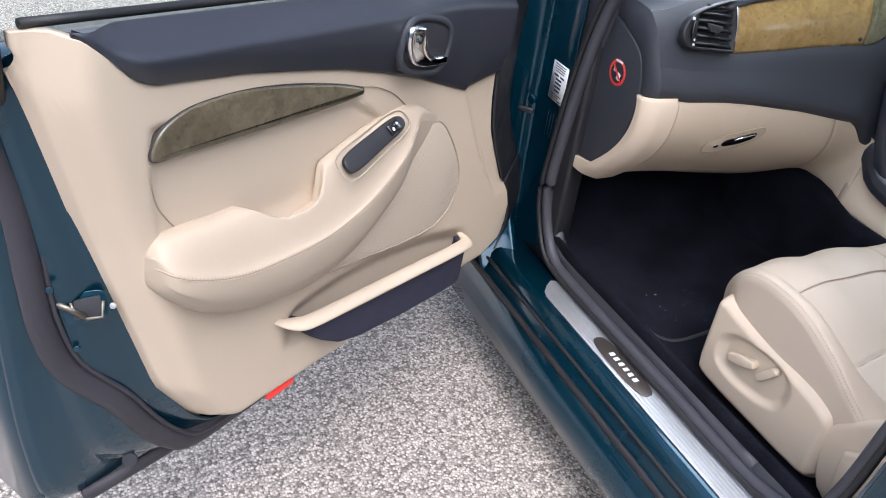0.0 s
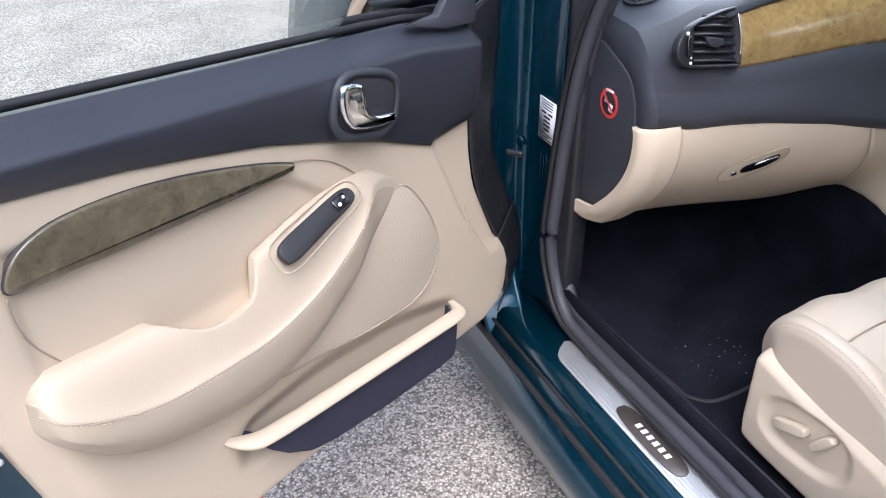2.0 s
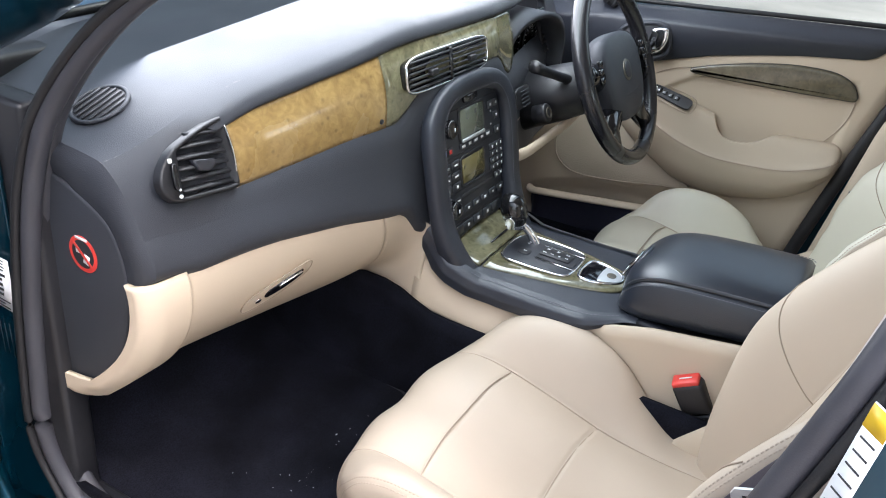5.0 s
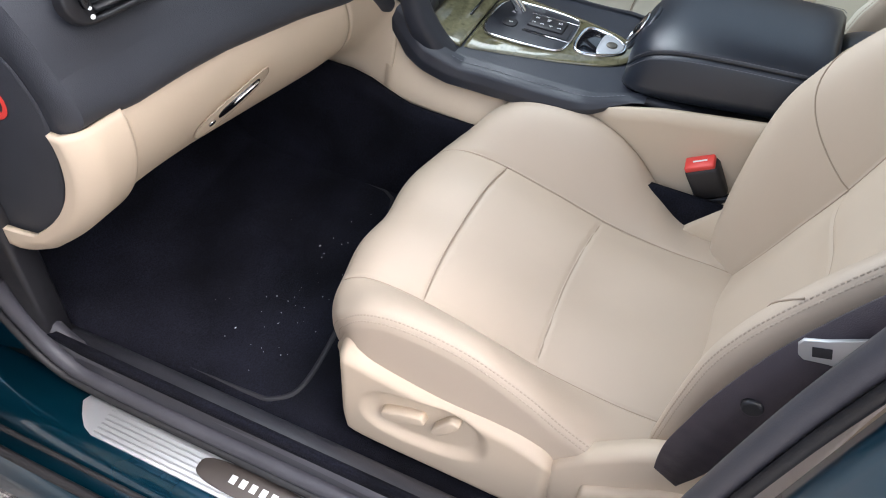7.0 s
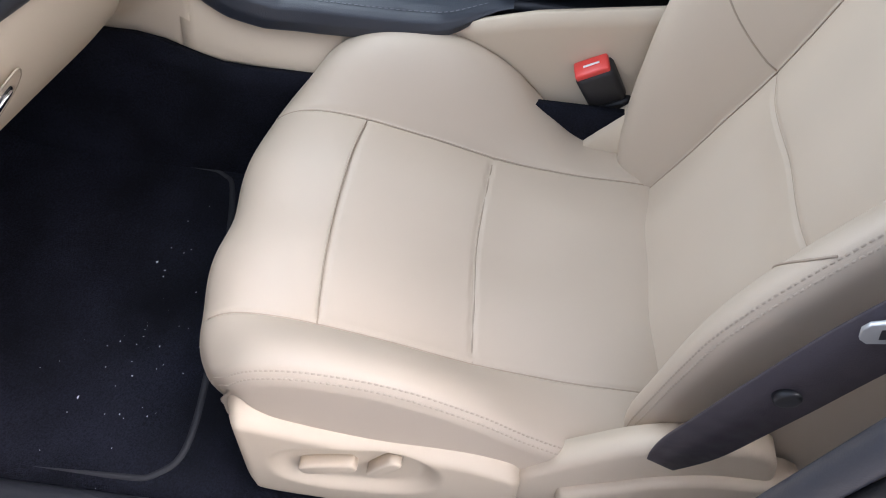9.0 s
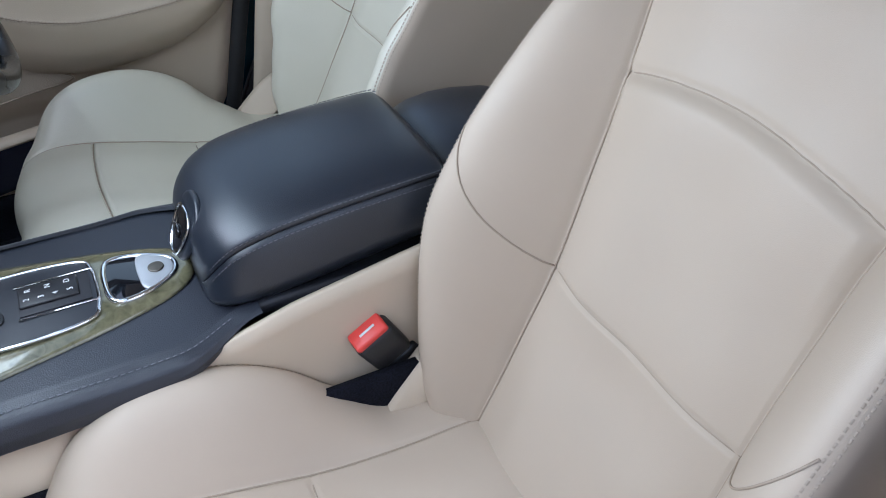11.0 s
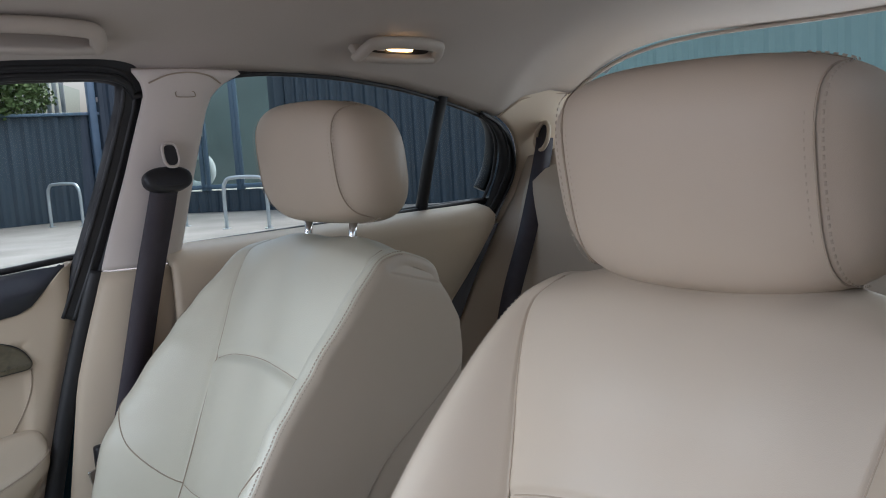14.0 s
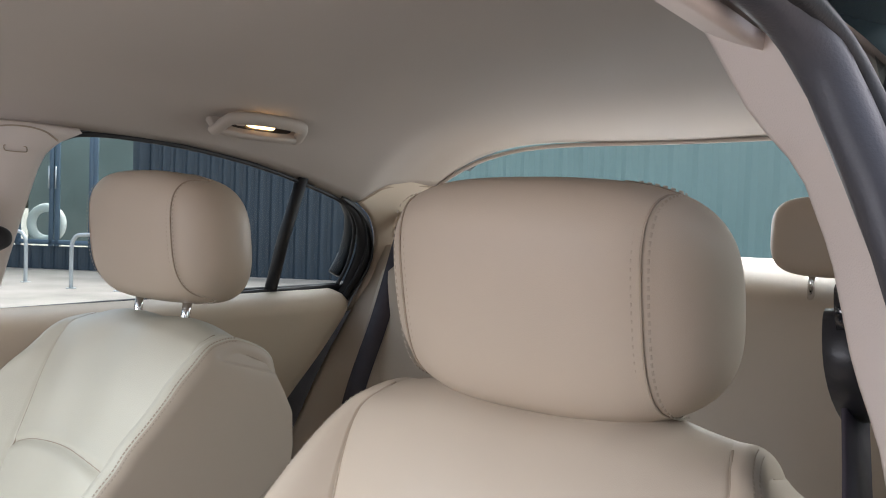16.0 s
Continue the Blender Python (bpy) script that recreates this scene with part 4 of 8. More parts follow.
def front_seat(label, at, out, leather, recline, head_up=0.0):
    """out: -1 or 1, the side towards the door."""
    seat = thing("front_seat", label, "seat", "front seats", at=at)
    n_c, n_b = len(C_Y) - 1, len(B_Y) - 1
    cy, cz, ch, ce = (curve1(range(n_c + 1), q) for q in (C_Y, C_Z, C_H, C_E))
    by, bz, bh, bp, be = (curve1(range(n_b + 1), q) for q in (B_Y, B_Z, B_H, B_P, B_E))
    if leather is CREAM_WORN:
        be = curve1(range(n_b + 1), [0.195, 0.205, 0.216, 0.226, 0.224, 0.217, 0.210, 0.203, 0.194, 0.187, 0.185, 0.188, 0.194])
        bz = curve1(range(n_b + 1), [z + 0.012 * sstep(5, 7, i) for i, z in enumerate(B_Z)])
    turn = Matrix.Translation((0, 0.08, 0.43)) @ Matrix.Rotation(radians(recline), 4, "X") @ Matrix.Translation((0, -0.08, -0.43))

    def groove(d, w=0.0022, deep=0.0032):
        return -deep * math.exp(-(d / w) ** 2)

    def cushion(t, v, lift=0.0):
        y, z = cy(v), cz(v)
        dy, dz = cy(min(v + 0.05, n_c)) - cy(max(v - 0.05, 0)), cz(min(v + 0.05, n_c)) - cz(max(v - 0.05, 0))
        l = math.hypot(dy, dz) or 1
        ny, nz = -dz / l, dy / l
        side = (1.0 if t * out < 0 else 0.72) if leather is CREAM else (1.0 if t * out > 0 else 0.78)
        x, h = side_profile(t, 0.143, ce(v), ch(v) * side, 0.145 - 0.075 * sstep(8.5, 11.5, v), 0.006 * sstep(9.5, 6.5, v))
        a = abs(t)
        if a < 0.62 and 0.02 < y < 0.55 and v < 10.5:
            h += groove(y - 0.425 - 0.008 * (1 - (t / 0.56) ** 2)) * sstep(0.6, 0.5, a) if v < 9 else 0
            h += groove(y - 0.27 - 0.012 * (1 - (t / 0.56) ** 2)) * sstep(0.6, 0.5, a)
        if v < 11:
            h += groove((a - 0.565) * 0.25) * sstep(11, 9, v)
        if leather is CREAM_WORN and a > 0.6:
            h += 0.0035 * noise.noise((x * 26, y * 18, t * 2)) * sstep(0.6, 0.75, a) * sstep(1, 0.9, a)
        h += 0.0014 * noise.noise((x * 15, y * 15, 3.0)) * sstep(1, 0.9, a)
        w = max(0.0, nz) if a > 0.9 else 1.0
        y -= 0.040 * sstep(6.5, 10.5, v) * min(1.0, a / 0.92) ** 4
        return (x, y + ny * (h + lift) * w, z + nz * (h + lift) if a <= 0.9 else z + h + lift)

    def back(t, v, lift=0.0):
        y, z = by(v), bz(v)
        dy, dz = by(min(v + 0.05, n_b)) - by(max(v - 0.05, 0)), bz(min(v + 0.05, n_b)) - bz(max(v - 0.05, 0))
        l = math.hypot(dy, dz) or 1
        ny, nz = dz / l, -dy / l
        x, h = side_profile(t, bp(v), be(v), bh(v), float(np.interp(v, [0, 3, 5, 6, 7, 8, 9, 10, 12], [0.17, 0.20, 0.205, 0.18, 0.125, 0.065, 0.05, 0.04, 0.03])), 0.010)
        a = abs(t)
        arc = 0.841 + 0.020 * (1 - (t / 0.56) ** 2)
        if a < 0.6 and v < 8:
            h += 0.0075 * sstep(arc + 0.0015, arc - 0.0145, z) * math.exp(-((arc - z) / 0.075) ** 2) * sstep(0.575, 0.50, a) - 0.0030 * math.exp(-((z - arc - 0.001) / 0.004) ** 2) * sstep(0.6, 0.54, a)
            h += groove(z - 0.648) * sstep(0.6, 0.52, a)
            h -= 0.004 * math.exp(-((z - arc - 0.03) / 0.03) ** 2) * sstep(0.56, 0.3, a)
            h -= 0.010 * math.exp(-((z - 0.60) / 0.05) ** 2) * sstep(0.5, 0.2, a)
        if v < 9:
            h += groove((a - 0.565) * 0.25) * sstep(9, 7, v)
        if leather is CREAM_WORN and a > 0.55:
            h += 0.0045 * noise.noise((x * 16, z * 26, t * 3 + z * 8)) * sstep(0.58, 0.7, a) * sstep(1, 0.9, a)
        h += 0.0016 * noise.noise((x * 13, z * 13, 5.0)) * sstep(1, 0.9, a)
        if a > 0.92:
            # flat side panel running back to the rear edge
            k = (a - 0.92) / 0.08
            h = bh(v) - 0.022 + lift
            x = math.copysign(be(v) - 0.003 * k, t)
            q = Vector((x, y + ny * h, z + nz * h))
            back_y = float(np.interp(q.z, [0.42, 0.63, 0.71, 0.81, 0.90, 0.95, 0.99, 1.01], [-0.16, -0.215, -0.246, -0.276, -0.290, -0.286, -0.264, -0.250]))
            q.y += (min(q.y - 0.002, back_y) - q.y) * k
            q.z -= 0.02 * k * sstep(11.0, 8.0, v)
            return tuple(turn @ q)
        p = turn @ Vector((x, y + ny * (h + lift), z + nz * (h + lift)))
        return tuple(p)

    cu = part("cushion", surf(cushion, 220, 250, -1, 1, 0, n_c), leather, seat, "padded leather cushion with raised side bolsters")
    part("seam", tube([cushion(-0.56 + 1.12 * i / 24, 7.02 + 0.17 * (1 - ((i - 12) / 12) ** 2), 0.0006) for i in range(25)], 0.0010, 6), SEAM, cu)
    part("seam", tube([cushion(-0.56 + 1.12 * i / 24, 5.0 + 0.15 * (1 - ((i - 12) / 12) ** 2), 0.0006) for i in range(25)], 0.0010, 6), SEAM, cu)
    for s in (-1, 1):
        part("seam", tube([cushion(s * 0.565, 1.2 + 8.8 * i / 60, 0.0006) for i in range(61)], 0.0010, 6), SEAM, cu)
        for dt in (0.855, 0.880):
            row = [cushion(s * dt, 1.5 + 10.0 * i / 120, 0.0004) for i in range(121)]
            part("stitching", stitches(row, up=[(s * 0.7, 0.1, 0.7)] * 121), THREAD, cu, "row of cream stitches")
    bk = part("backrest", surf(back, 220, 400, -0.862, 0.862, 0, n_b, flip=True), leather, seat, "curved leather backrest with deep side bolsters")
    for t0, t1 in ((-1, -0.862), (0.862, 1)):
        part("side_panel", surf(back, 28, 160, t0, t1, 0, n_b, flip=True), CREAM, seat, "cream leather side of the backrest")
    part("seam", tube([back(-0.56 + 1.12 * i / 30, v_at(bz, 0.8415 + 0.020 * (1 - ((i - 15) / 15) ** 2), n_b), 0.0002) for i in range(31)], 0.0008, 6), SEAM, bk)
    part("seam", tube([back(-0.56 + 1.12 * i / 30, v_at(bz, 0.648, n_b), 0.0010) for i in range(31)], 0.0008, 6), SEAM, bk)
    for s in (-1, 1):
        part("seam", tube([back(s * 0.565, 0.5 + 8.0 * i / 60, 0.0006) for i in range(61)], 0.0010, 6), SEAM, bk)
        part("seam", tube([back(s * (0.565 + 0.28 * k), v_at(bz, 0.65 + 0.10 * k ** 1.6, n_b), 0.0006) for k in [i / 16 for i in range(17)]], 0.0010, 6), SEAM, bk)
        for dt in (0.852, 0.872):
            row = [back(s * dt, 0.4 + 8.6 * i / 120, 0.0004) for i in range(121)]
            part("stitching", stitches(row, up=[(s * 0.7, 0.7, 0.1)] * 121), THREAD, bk, "row of cream stitches")
    # side panel seam and closed rear of the backrest
    def rear(t, v):
        a = Vector(back(-1, v))
        b = Vector(back(1, v))
        p = a.lerp(b, (t + 1) / 2)
        return (p.x, p.y - 0.035 * (1 - t * t) * sstep(n_b, n_b - 3, v), p.z)
    part("back_panel", surf(rear, 16, 40, -1, 1, 0, n_b), CREAM_TRIM, seat, "cream moulded back panel")
    row = []
    v_top = v_at(bz, 0.868, n_b)
    for i in range(40):
        k = i / 39
        along = 0.99 - 0.46 * sstep(0.0, 0.5, k) ** 0.6
        row.append(Vector(back(-out * (0.92 + 0.08 * along), v_top - (v_top - 1.0) * max(0.0, k - 0.04 * math.sin(math.pi * k)))) + Vector((-out * 0.0012, 0, 0)))
    part("stitching", stitches(row, up=[(-out, 0, 0)] * 40, pitch=0.0045, length=0.004, w=0.0014, h=0.0012), THREAD, bk, "pale piping along the side")
    # headrest
    hx, hy, hz = 0.149, 0.076, 0.091
    c = Vector((0, -0.188, 1.112 + head_up))

    def head(u, v):
        th, ph = 2 * math.pi * u, math.pi * (v - 0.5)
        e = 0.58
        sg = lambda q, p: math.copysign(abs(q) ** p, q)
        x = hx * sg(math.cos(ph), 0.46) * sg(math.cos(th), e)
        y = hy * sg(math.cos(ph), 0.5) * sg(math.sin(th), 0.85)
        z = hz * sg(math.sin(ph), 0.62)
        x *= 1 - 0.09 * max(0, -z / hz) ** 2
        p = c + Vector((x, y + 0.05 * (z / hz) * 0.35 - 0.010 * (x / hx) ** 2, z + 0.006 * (1 - (x / hx) ** 2) * max(0, z / hz)))
        return tuple(turn @ p)
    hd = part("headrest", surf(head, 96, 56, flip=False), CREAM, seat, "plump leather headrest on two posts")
    for s in (-1, 1):
        line = []
        for i in range(41):
            v = 0.06 + 0.88 * i / 40
            lo, hi = 0.25, (0.5 if s < 0 else 0.0)
            for _ in range(18):
                mid = (lo + hi) / 2
                x = head(mid, v)[0]
                if abs(x) < 0.106 + 0.010 * (2 * v - 1) ** 2:
                    lo = mid
                else:
                    hi = mid
            line.append(Vector(head((lo + hi) / 2, v)))
        part("seam", tube([p + Vector((s * 0.0003, 0.0006, 0)) for p in line], 0.0010, 6), SEAM, hd)
        for off in (-0.006, 0.006):
            part("stitching", stitches([p + Vector((s * off, 0.0016 - 0.12 * off, 0)) for p in line], up=[(s * 0.5, 0.85, 0.1)] * 41, pitch=0.006, length=0.0035), THREAD, hd, "row of cream stitches")
        p0 = turn @ Vector((s * 0.062, -0.192, 1.0))
        p1 = turn @ Vector((s * 0.062, -0.196, 1.09))
        part("post", tube([p0, p0.lerp(p1, 0.5), p1], 0.0065, 12), CHROME, seat, "chrome headrest post")
        part("post_collar", box(0.028, 0.022, 0.008, 0.003, Matrix.Translation(turn @ Vector((s * 0.062, -0.19, 1.022 + (0.012 if leather is CREAM_WORN else 0.0))))), PLASTIC, seat, "dark plastic post collar")
    # base frame, side valance with its switches, hinge cover
    part("base_frame", box(0.40, 0.46, 0.12, 0.02, Matrix.Translation((0, 0.27, 0.285))), PLASTIC, seat, "dark steel and plastic seat base")
    side = [(0.508, 0.440), (0.500, 0.474), (0.478, 0.484), (0.443, 0.476), (0.355, 0.460), (0.266, 0.444), (0.215, 0.422), (0.198, 0.365), (0.196, 0.305), (0.205, 0.288), (0.321, 0.290), (0.465, 0.294), (0.486, 0.31), (0.503, 0.364)]
    side = [(p.x, p.y) for p in spline([(y, z, 0) for y, z in side], 4, True)]
    M = basis((out * 0.212, 0, 0), (0, 1, 0) if out > 0 else (0, -1, 0), (0, 0, 1))
    m = 1 if out > 0 else -1
    vtop = curve1([0.198, 0.204, 0.215, 0.25, 0.296, 0.355, 0.443, 0.478, 0.50, 0.508], [0.36, 0.40, 0.434, 0.452, 0.460, 0.464, 0.478, 0.484, 0.474, 0.45])
    vlow = curve1([0.198, 0.205, 0.25, 0.32, 0.465, 0.486, 0.50, 0.508], [0.33, 0.296, 0.289, 0.290, 0.296, 0.318, 0.37, 0.42])

    def valance(u, v):
        y = 0.198 + 0.310 * u
        a, b = vlow(y), vtop(y)
        z = a + (b - a) * v
        n = 0.034
        n -= 0.030 * (1 - sstep(0.0, 0.030, b - z)) ** 2 + 0.016 * (1 - sstep(0.0, 0.022, z - a)) ** 2
        n -= 0.020 * (1 - sstep(0.0, 0.028, y - 0.198)) ** 2 + 0.034 * (1 - sstep(0.0, 0.030, 0.508 - y)) ** 2
        # dished recess round the switches
        ry, rz = (y - 0.375) / 0.090, (z - 0.394 + 0.10 * (y - 0.375)) / 0.052
        r = (abs(ry) ** 2.6 + abs(rz) ** 2.6) ** (1 / 2.6)
        n -= 0.011 * sstep(1.0, 0.72, r)
        return tuple(M @ Vector((m * y, z, n)))
    va = part("side_valance", surf(valance, 110, 70, flip=m < 0), CREAM_TRIM, seat, "cream plastic side valance with dished switch recess")
    thick(va, 0.012, -1)
    for name, o in (("switch", [(0.430, 0.382), (0.428, 0.394), (0.384, 0.411), (0.374, 0.408), (0.376, 0.396), (0.420, 0.378)]), ("switch", [(0.361, 0.392), (0.360, 0.402), (0.341, 0.429), (0.329, 0.430), (0.329, 0.420), (0.351, 0.391)])):
        o = [(p.x, p.y) for p in spline([(y, z, 0) for y, z in o], 4, True)]
        part(name, slab([(m * y, z) for y, z in o], 0.016, 0.003, M @ Matrix.Translation((0, 0, 0.020))), CREAM_TRIM, va, "cream seat adjustment switch")
    cov = [(0.215, 0.40), (0.19, 0.442), (0.155, 0.478), (0.113, 0.512), (0.06, 0.53), (0.0, 0.52), (-0.02, 0.42), (0.0, 0.33), (0.10, 0.29), (0.19, 0.30)]
    cov = [(p.x, p.y) for p in spline([(y, z, 0) for y, z in cov], 4, True)]
    part("hinge_cover", slab([(m * y, z) for y, z in cov], 0.026, 0.010, M), CREAM_TRIM, seat, "cream plastic hinge cover")
    lowc = [(p.x, p.y) for p in spline([(y, z, 0) for y, z in [(0.172, 0.392), (0.160, 0.412), (0.125, 0.436), (0.088, 0.462), (0.03, 0.482), (-0.04, 0.47), (-0.06, 0.38), (-0.02, 0.30), (0.10, 0.285), (0.155, 0.30)]], 4, True)]
    part("hinge_cover", slab([(m * y, z) for y, z in lowc], 0.036, 0.008, M), CREAM_TRIM, seat, "cream plastic lower hinge cover")
    M2 = basis((-out * 0.206, 0, 0), (0, -m, 0), (0, 0, 1))
    cov2 = [(0.175, 0.43), (0.163, 0.452), (0.135, 0.486), (0.107, 0.518), (0.06, 0.560), (-0.02, 0.57), (-0.05, 0.45), (0.02, 0.36), (0.15, 0.35)]
    cov2 = [(p.x, p.y) for p in spline([(y, z, 0) for y, z in cov2], 4, True)]
    part("hinge_cover", slab([(-m * y, z) for y, z in cov2], 0.030, 0.006, M2 @ Matrix.Translation((0, 0, -0.016))), CREAM_TRIM, seat, "cream plastic hinge cover")
    for s in (-1, 1):
        part("slide_rail", box(0.03, 0.52, 0.03, 0.004, Matrix.Translation((s * 0.17, 0.29, 0.258))), PLASTIC, seat, "dark slide rail on the floor")
    return seat


def v_at(f, value, n):
    """Where the rising curve f reaches value."""
    lo, hi = 0.0, min(float(n) - 1, 8.6)
    for _ in range(30):
        mid = (lo + hi) / 2
        lo, hi = (mid, hi) if f(mid) < value else (lo, mid)
    return (lo + hi) / 2


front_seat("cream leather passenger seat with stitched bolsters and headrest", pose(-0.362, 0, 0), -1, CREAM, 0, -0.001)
front_seat("creased cream leather driver seat beside the centre armrest", pose(0.372, -0.05, 0), 1, CREAM_WORN, 5.5, 0.046)


# ---- dashboard ----
def face_y(x):
    return float(np.interp(abs(x), [0, 0.13, 0.25, 0.45, 0.60, 0.66], [0.655, 0.655, 0.668, 0.712, 0.731, 0.738]))


def side_vent(d, s):
    """D-shaped end vent in the dash face: straight beside the veneer, rounded towards the door."""
    M = basis((-0.504, 0.745, 0.830), (0.989, -0.017, -0.145), (0.143, 0.325, 0.935))
    mir = (lambda q: q) if s < 0 else (lambda q: ([(-x, y, z) for x, y, z in q[0]], [f[::-1] for f in q[1]]))
    out = [(-0.014, 0.090), (-0.004, 0.050), (0.0, 0.008), (-0.008, 0.0), (-0.054, -0.002), (-0.100, -0.003), (-0.118, 0.003), (-0.128, 0.018), (-0.126, 0.035), (-0.114, 0.052), (-0.095, 0.066), (-0.054, 0.083), (-0.024, 0.092)]
    out = [(p.x, p.y) for p in spline([(x, y, 0) for x, y in out], 4, True)]
    hole = [(max(x, -0.098), y) for x, y in inset(out, 0.0055)]
    V, F = rings([[(x, y, z) for x, y in o] for o, z in ((out, -0.004), (out, 0.006), (inset(out, 0.001), 0.0085), (inset(out, 0.003), 0.0095), (hole, 0.0085), (hole, -0.016))], False, True)
    v = part("side_vent", mir(([tuple(M @ Vector(p)) for p in V], F)), PLASTIC, d, "black slatted air vent")
    back_plate = [tuple(M @ Vector((x, y, -0.015))) for x, y in hole]
    part("opening", mir((back_plate, [tuple(range(len(hole)))])), INK, v)
    for i in range(6):
        y = 0.010 + 0.0132 * i
        xa = -0.092 - 0.002 * i + (0.016 * (i - 3.2) if i > 3 else 0)
        xb = -0.008 - 0.0022 * i - (0.004 if i > 4 else 0)
        sl = tube([(xa, y, 0.001), ((xa + xb) / 2, y + 0.001, 0.004), (xb, y + 0.001, 0.001)], 0.0026, 8, wide=2.2, up=(0, 0.9, 0.42))
        part("slat", mir(([tuple(M @ Vector(p)) for p in sl[0]], sl[1])), PLASTIC, v)
    part("tab", mir(slab([(-0.076, 0.045), (-0.042, 0.043), (-0.042, 0.034), (-0.054, 0.028), (-0.070, 0.031)], 0.010, 0.003, M @ Matrix.Translation((0, 0, 0.004)))), TRIM_GREY, v, "grey vent tab")
    part("thumb_wheel", mir(slab(ellipse(-0.107, 0.029, 0.0045, 0.016, 20, 3), 0.004, 0.0015, M @ Matrix.Translation((0, 0, 0.009)))), GLOSS_BLACK, v)
    part("symbol", mir(slab(ellipse(-0.111, 0.0485, 0.0032, 0.0028, 8, 6), 0.0006, 0.0001, M @ Matrix.Translation((0, 0, 0.0101)))), WHITE, v)
    for y, r in ((0.0045, 0.003), (0.0125, 0.0022)):
        part("symbol", mir(slab(ellipse(-0.103, y, r, r * 0.8, 12), 0.0006, 0.0001, M @ Matrix.Translation((0, 0, 0.0101)))), WHITE, v)


def dashboard():
    d = thing("dashboard", "slate soft dashboard with golden burl veneer and cream glovebox", "dashboard")
    # padded crash roll and top: section (dy, z) swept across
    sec = [(0.075, 0.705), (0.03, 0.728), (0.004, 0.742), (-0.004, 0.757), (0.0, 0.775), (0.012, 0.795), (0.022, 0.815), (0.040, 0.842)]
    low = spline([(0, a, b) for a, b in sec], 4)
    def pad_low(u, v):
        p = low[int(round(v))]
        drop = 0.010 * sstep(-0.58, -0.64, u) - 0.020 * sstep(-0.55, -0.25, u) - 0.02 * sstep(-0.35, -0.16, u) - 0.055 * sstep(-0.205, -0.14, u)
        k = 1 - sstep(0.78, 0.815, p.z)
        rise = (0.008 + 0.024 * sstep(-0.50, -0.25, u) + 0.050 * sstep(0.215, 0.12, abs(u))) * sstep(0.765, 0.812, p.z)
        return (u, face_y(u) + p.y, p.z + drop * k + rise)
    nl = len(low) - 9
    part("crash_pad_edge", surf(pad_low, 60, 8, -0.545, 0.545, nl, len(low) - 1), PAD, d, "slate vinyl below the veneer")
    ob = part("crash_pad", surf(pad_low, 90, nl, -0.656, 0.656, 0, nl), PAD, d, "slate vinyl crash pad")
    sec2 = [(0.060, -0.004), (0.048, 0.0), (0.046, 0.008), (0.056, 0.021), (0.08, 0.029), (0.12, 0.034), (0.20, 0.038), (0.30, 0.040), (0.42, 0.036)]
    up = spline([(0, a, b) for a, b in sec2], 4)
    def pad_top(u, v):
        p = up[int(round(v))]
        end = sstep(0.40, 0.66, abs(u))
        return (u, face_y(u) + p.y - 0.006 * end, 0.918 + 0.040 * sstep(-0.52, -0.20, u) + 0.016 * sstep(-0.30, -0.12, u) + p.z - 0.056 * end ** 1.5)
    part("top_pad_lip", surf(pad_top, 60, 16, -0.509, 0.509, 0, 16), PAD, d, "slate vinyl lip above the veneer")
    ob = part("top_pad", surf(pad_top, 90, len(up) - 17, -0.656, 0.656, 16, len(up) - 1), PAD, d, "slate vinyl dash top below the windscreen")
    # outboard pad round the side vent
    def corner(u, v):
        a, b = Vector(pad_low(u, len(low) - 9)), Vector(pad_top(u, 16))
        c = Vector((u, face_y(u) + 0.040, b.z - 0.020))
        full = a * (1 - v) ** 2 + c * 2 * v * (1 - v) + b * v * v
        lip = Vector(pad_top(u, int(round(16 * (v - 0.5) / 0.5)))) if v >= 0.5 else a.lerp(Vector(pad_top(u, 0)), v / 0.5)
        return tuple(lip.lerp(full, sstep(0.508, 0.575, abs(u))))
    for s in (-1, 1):
        ob = part("end_pad", surf(lambda u, v: corner(s * u, v), 24, 32, 0.508, 0.656, flip=s < 0), PAD, d, "slate vinyl pad round the side vent")
    # rounded side cheek facing the door
    for s in (-1, 1):
        ol = [(0.98, 0.862), (0.906, 0.860), (0.855, 0.845), (0.805, 0.820), (0.782, 0.782), (0.776, 0.745), (0.782, 0.69), (0.80, 0.62), (0.84, 0.565), (0.88, 0.548), (0.945, 0.545), (0.965, 0.65)]
        ol = [(p.x, p.y) for p in spline([(y, z, 0) for y, z in ol], 4, True)]
        M = basis((s * 0.640, 0, 0), (0, s, 0), (0, 0, 1))
        m = 1 if s > 0 else -1
        part("side_cheek", slab([(m * y, z) for y, z in ol], 0.026, 0.006, M), PAD, d, "slate plastic dash end panel")
    # rounded end of the pads, meeting the side panel
    for s in (-1, 1):
        C = [Vector(pad_low(s * 0.656, k)) for k in range(8, len(low) - 9)] + [Vector(corner(s * 0.656, k / 16)) for k in range(16)] + [Vector(pad_top(s * 0.656, k)) for k in range(16, len(up))]
        A = spline([(s * 0.661, y, z) for y, z in ((0.776, 0.742), (0.784, 0.782), (0.806, 0.819), (0.855, 0.844), (0.906, 0.859), (1.15, 0.866))], 12)
        take = lambda q, f: q[min(len(q) - 2, int(f * (len(q) - 1)))].lerp(q[min(len(q) - 2, int(f * (len(q) - 1))) + 1], f * (len(q) - 1) - min(len(q) - 2, int(f * (len(q) - 1))))
        R = [[take(C, i / 40) for i in range(41)]]
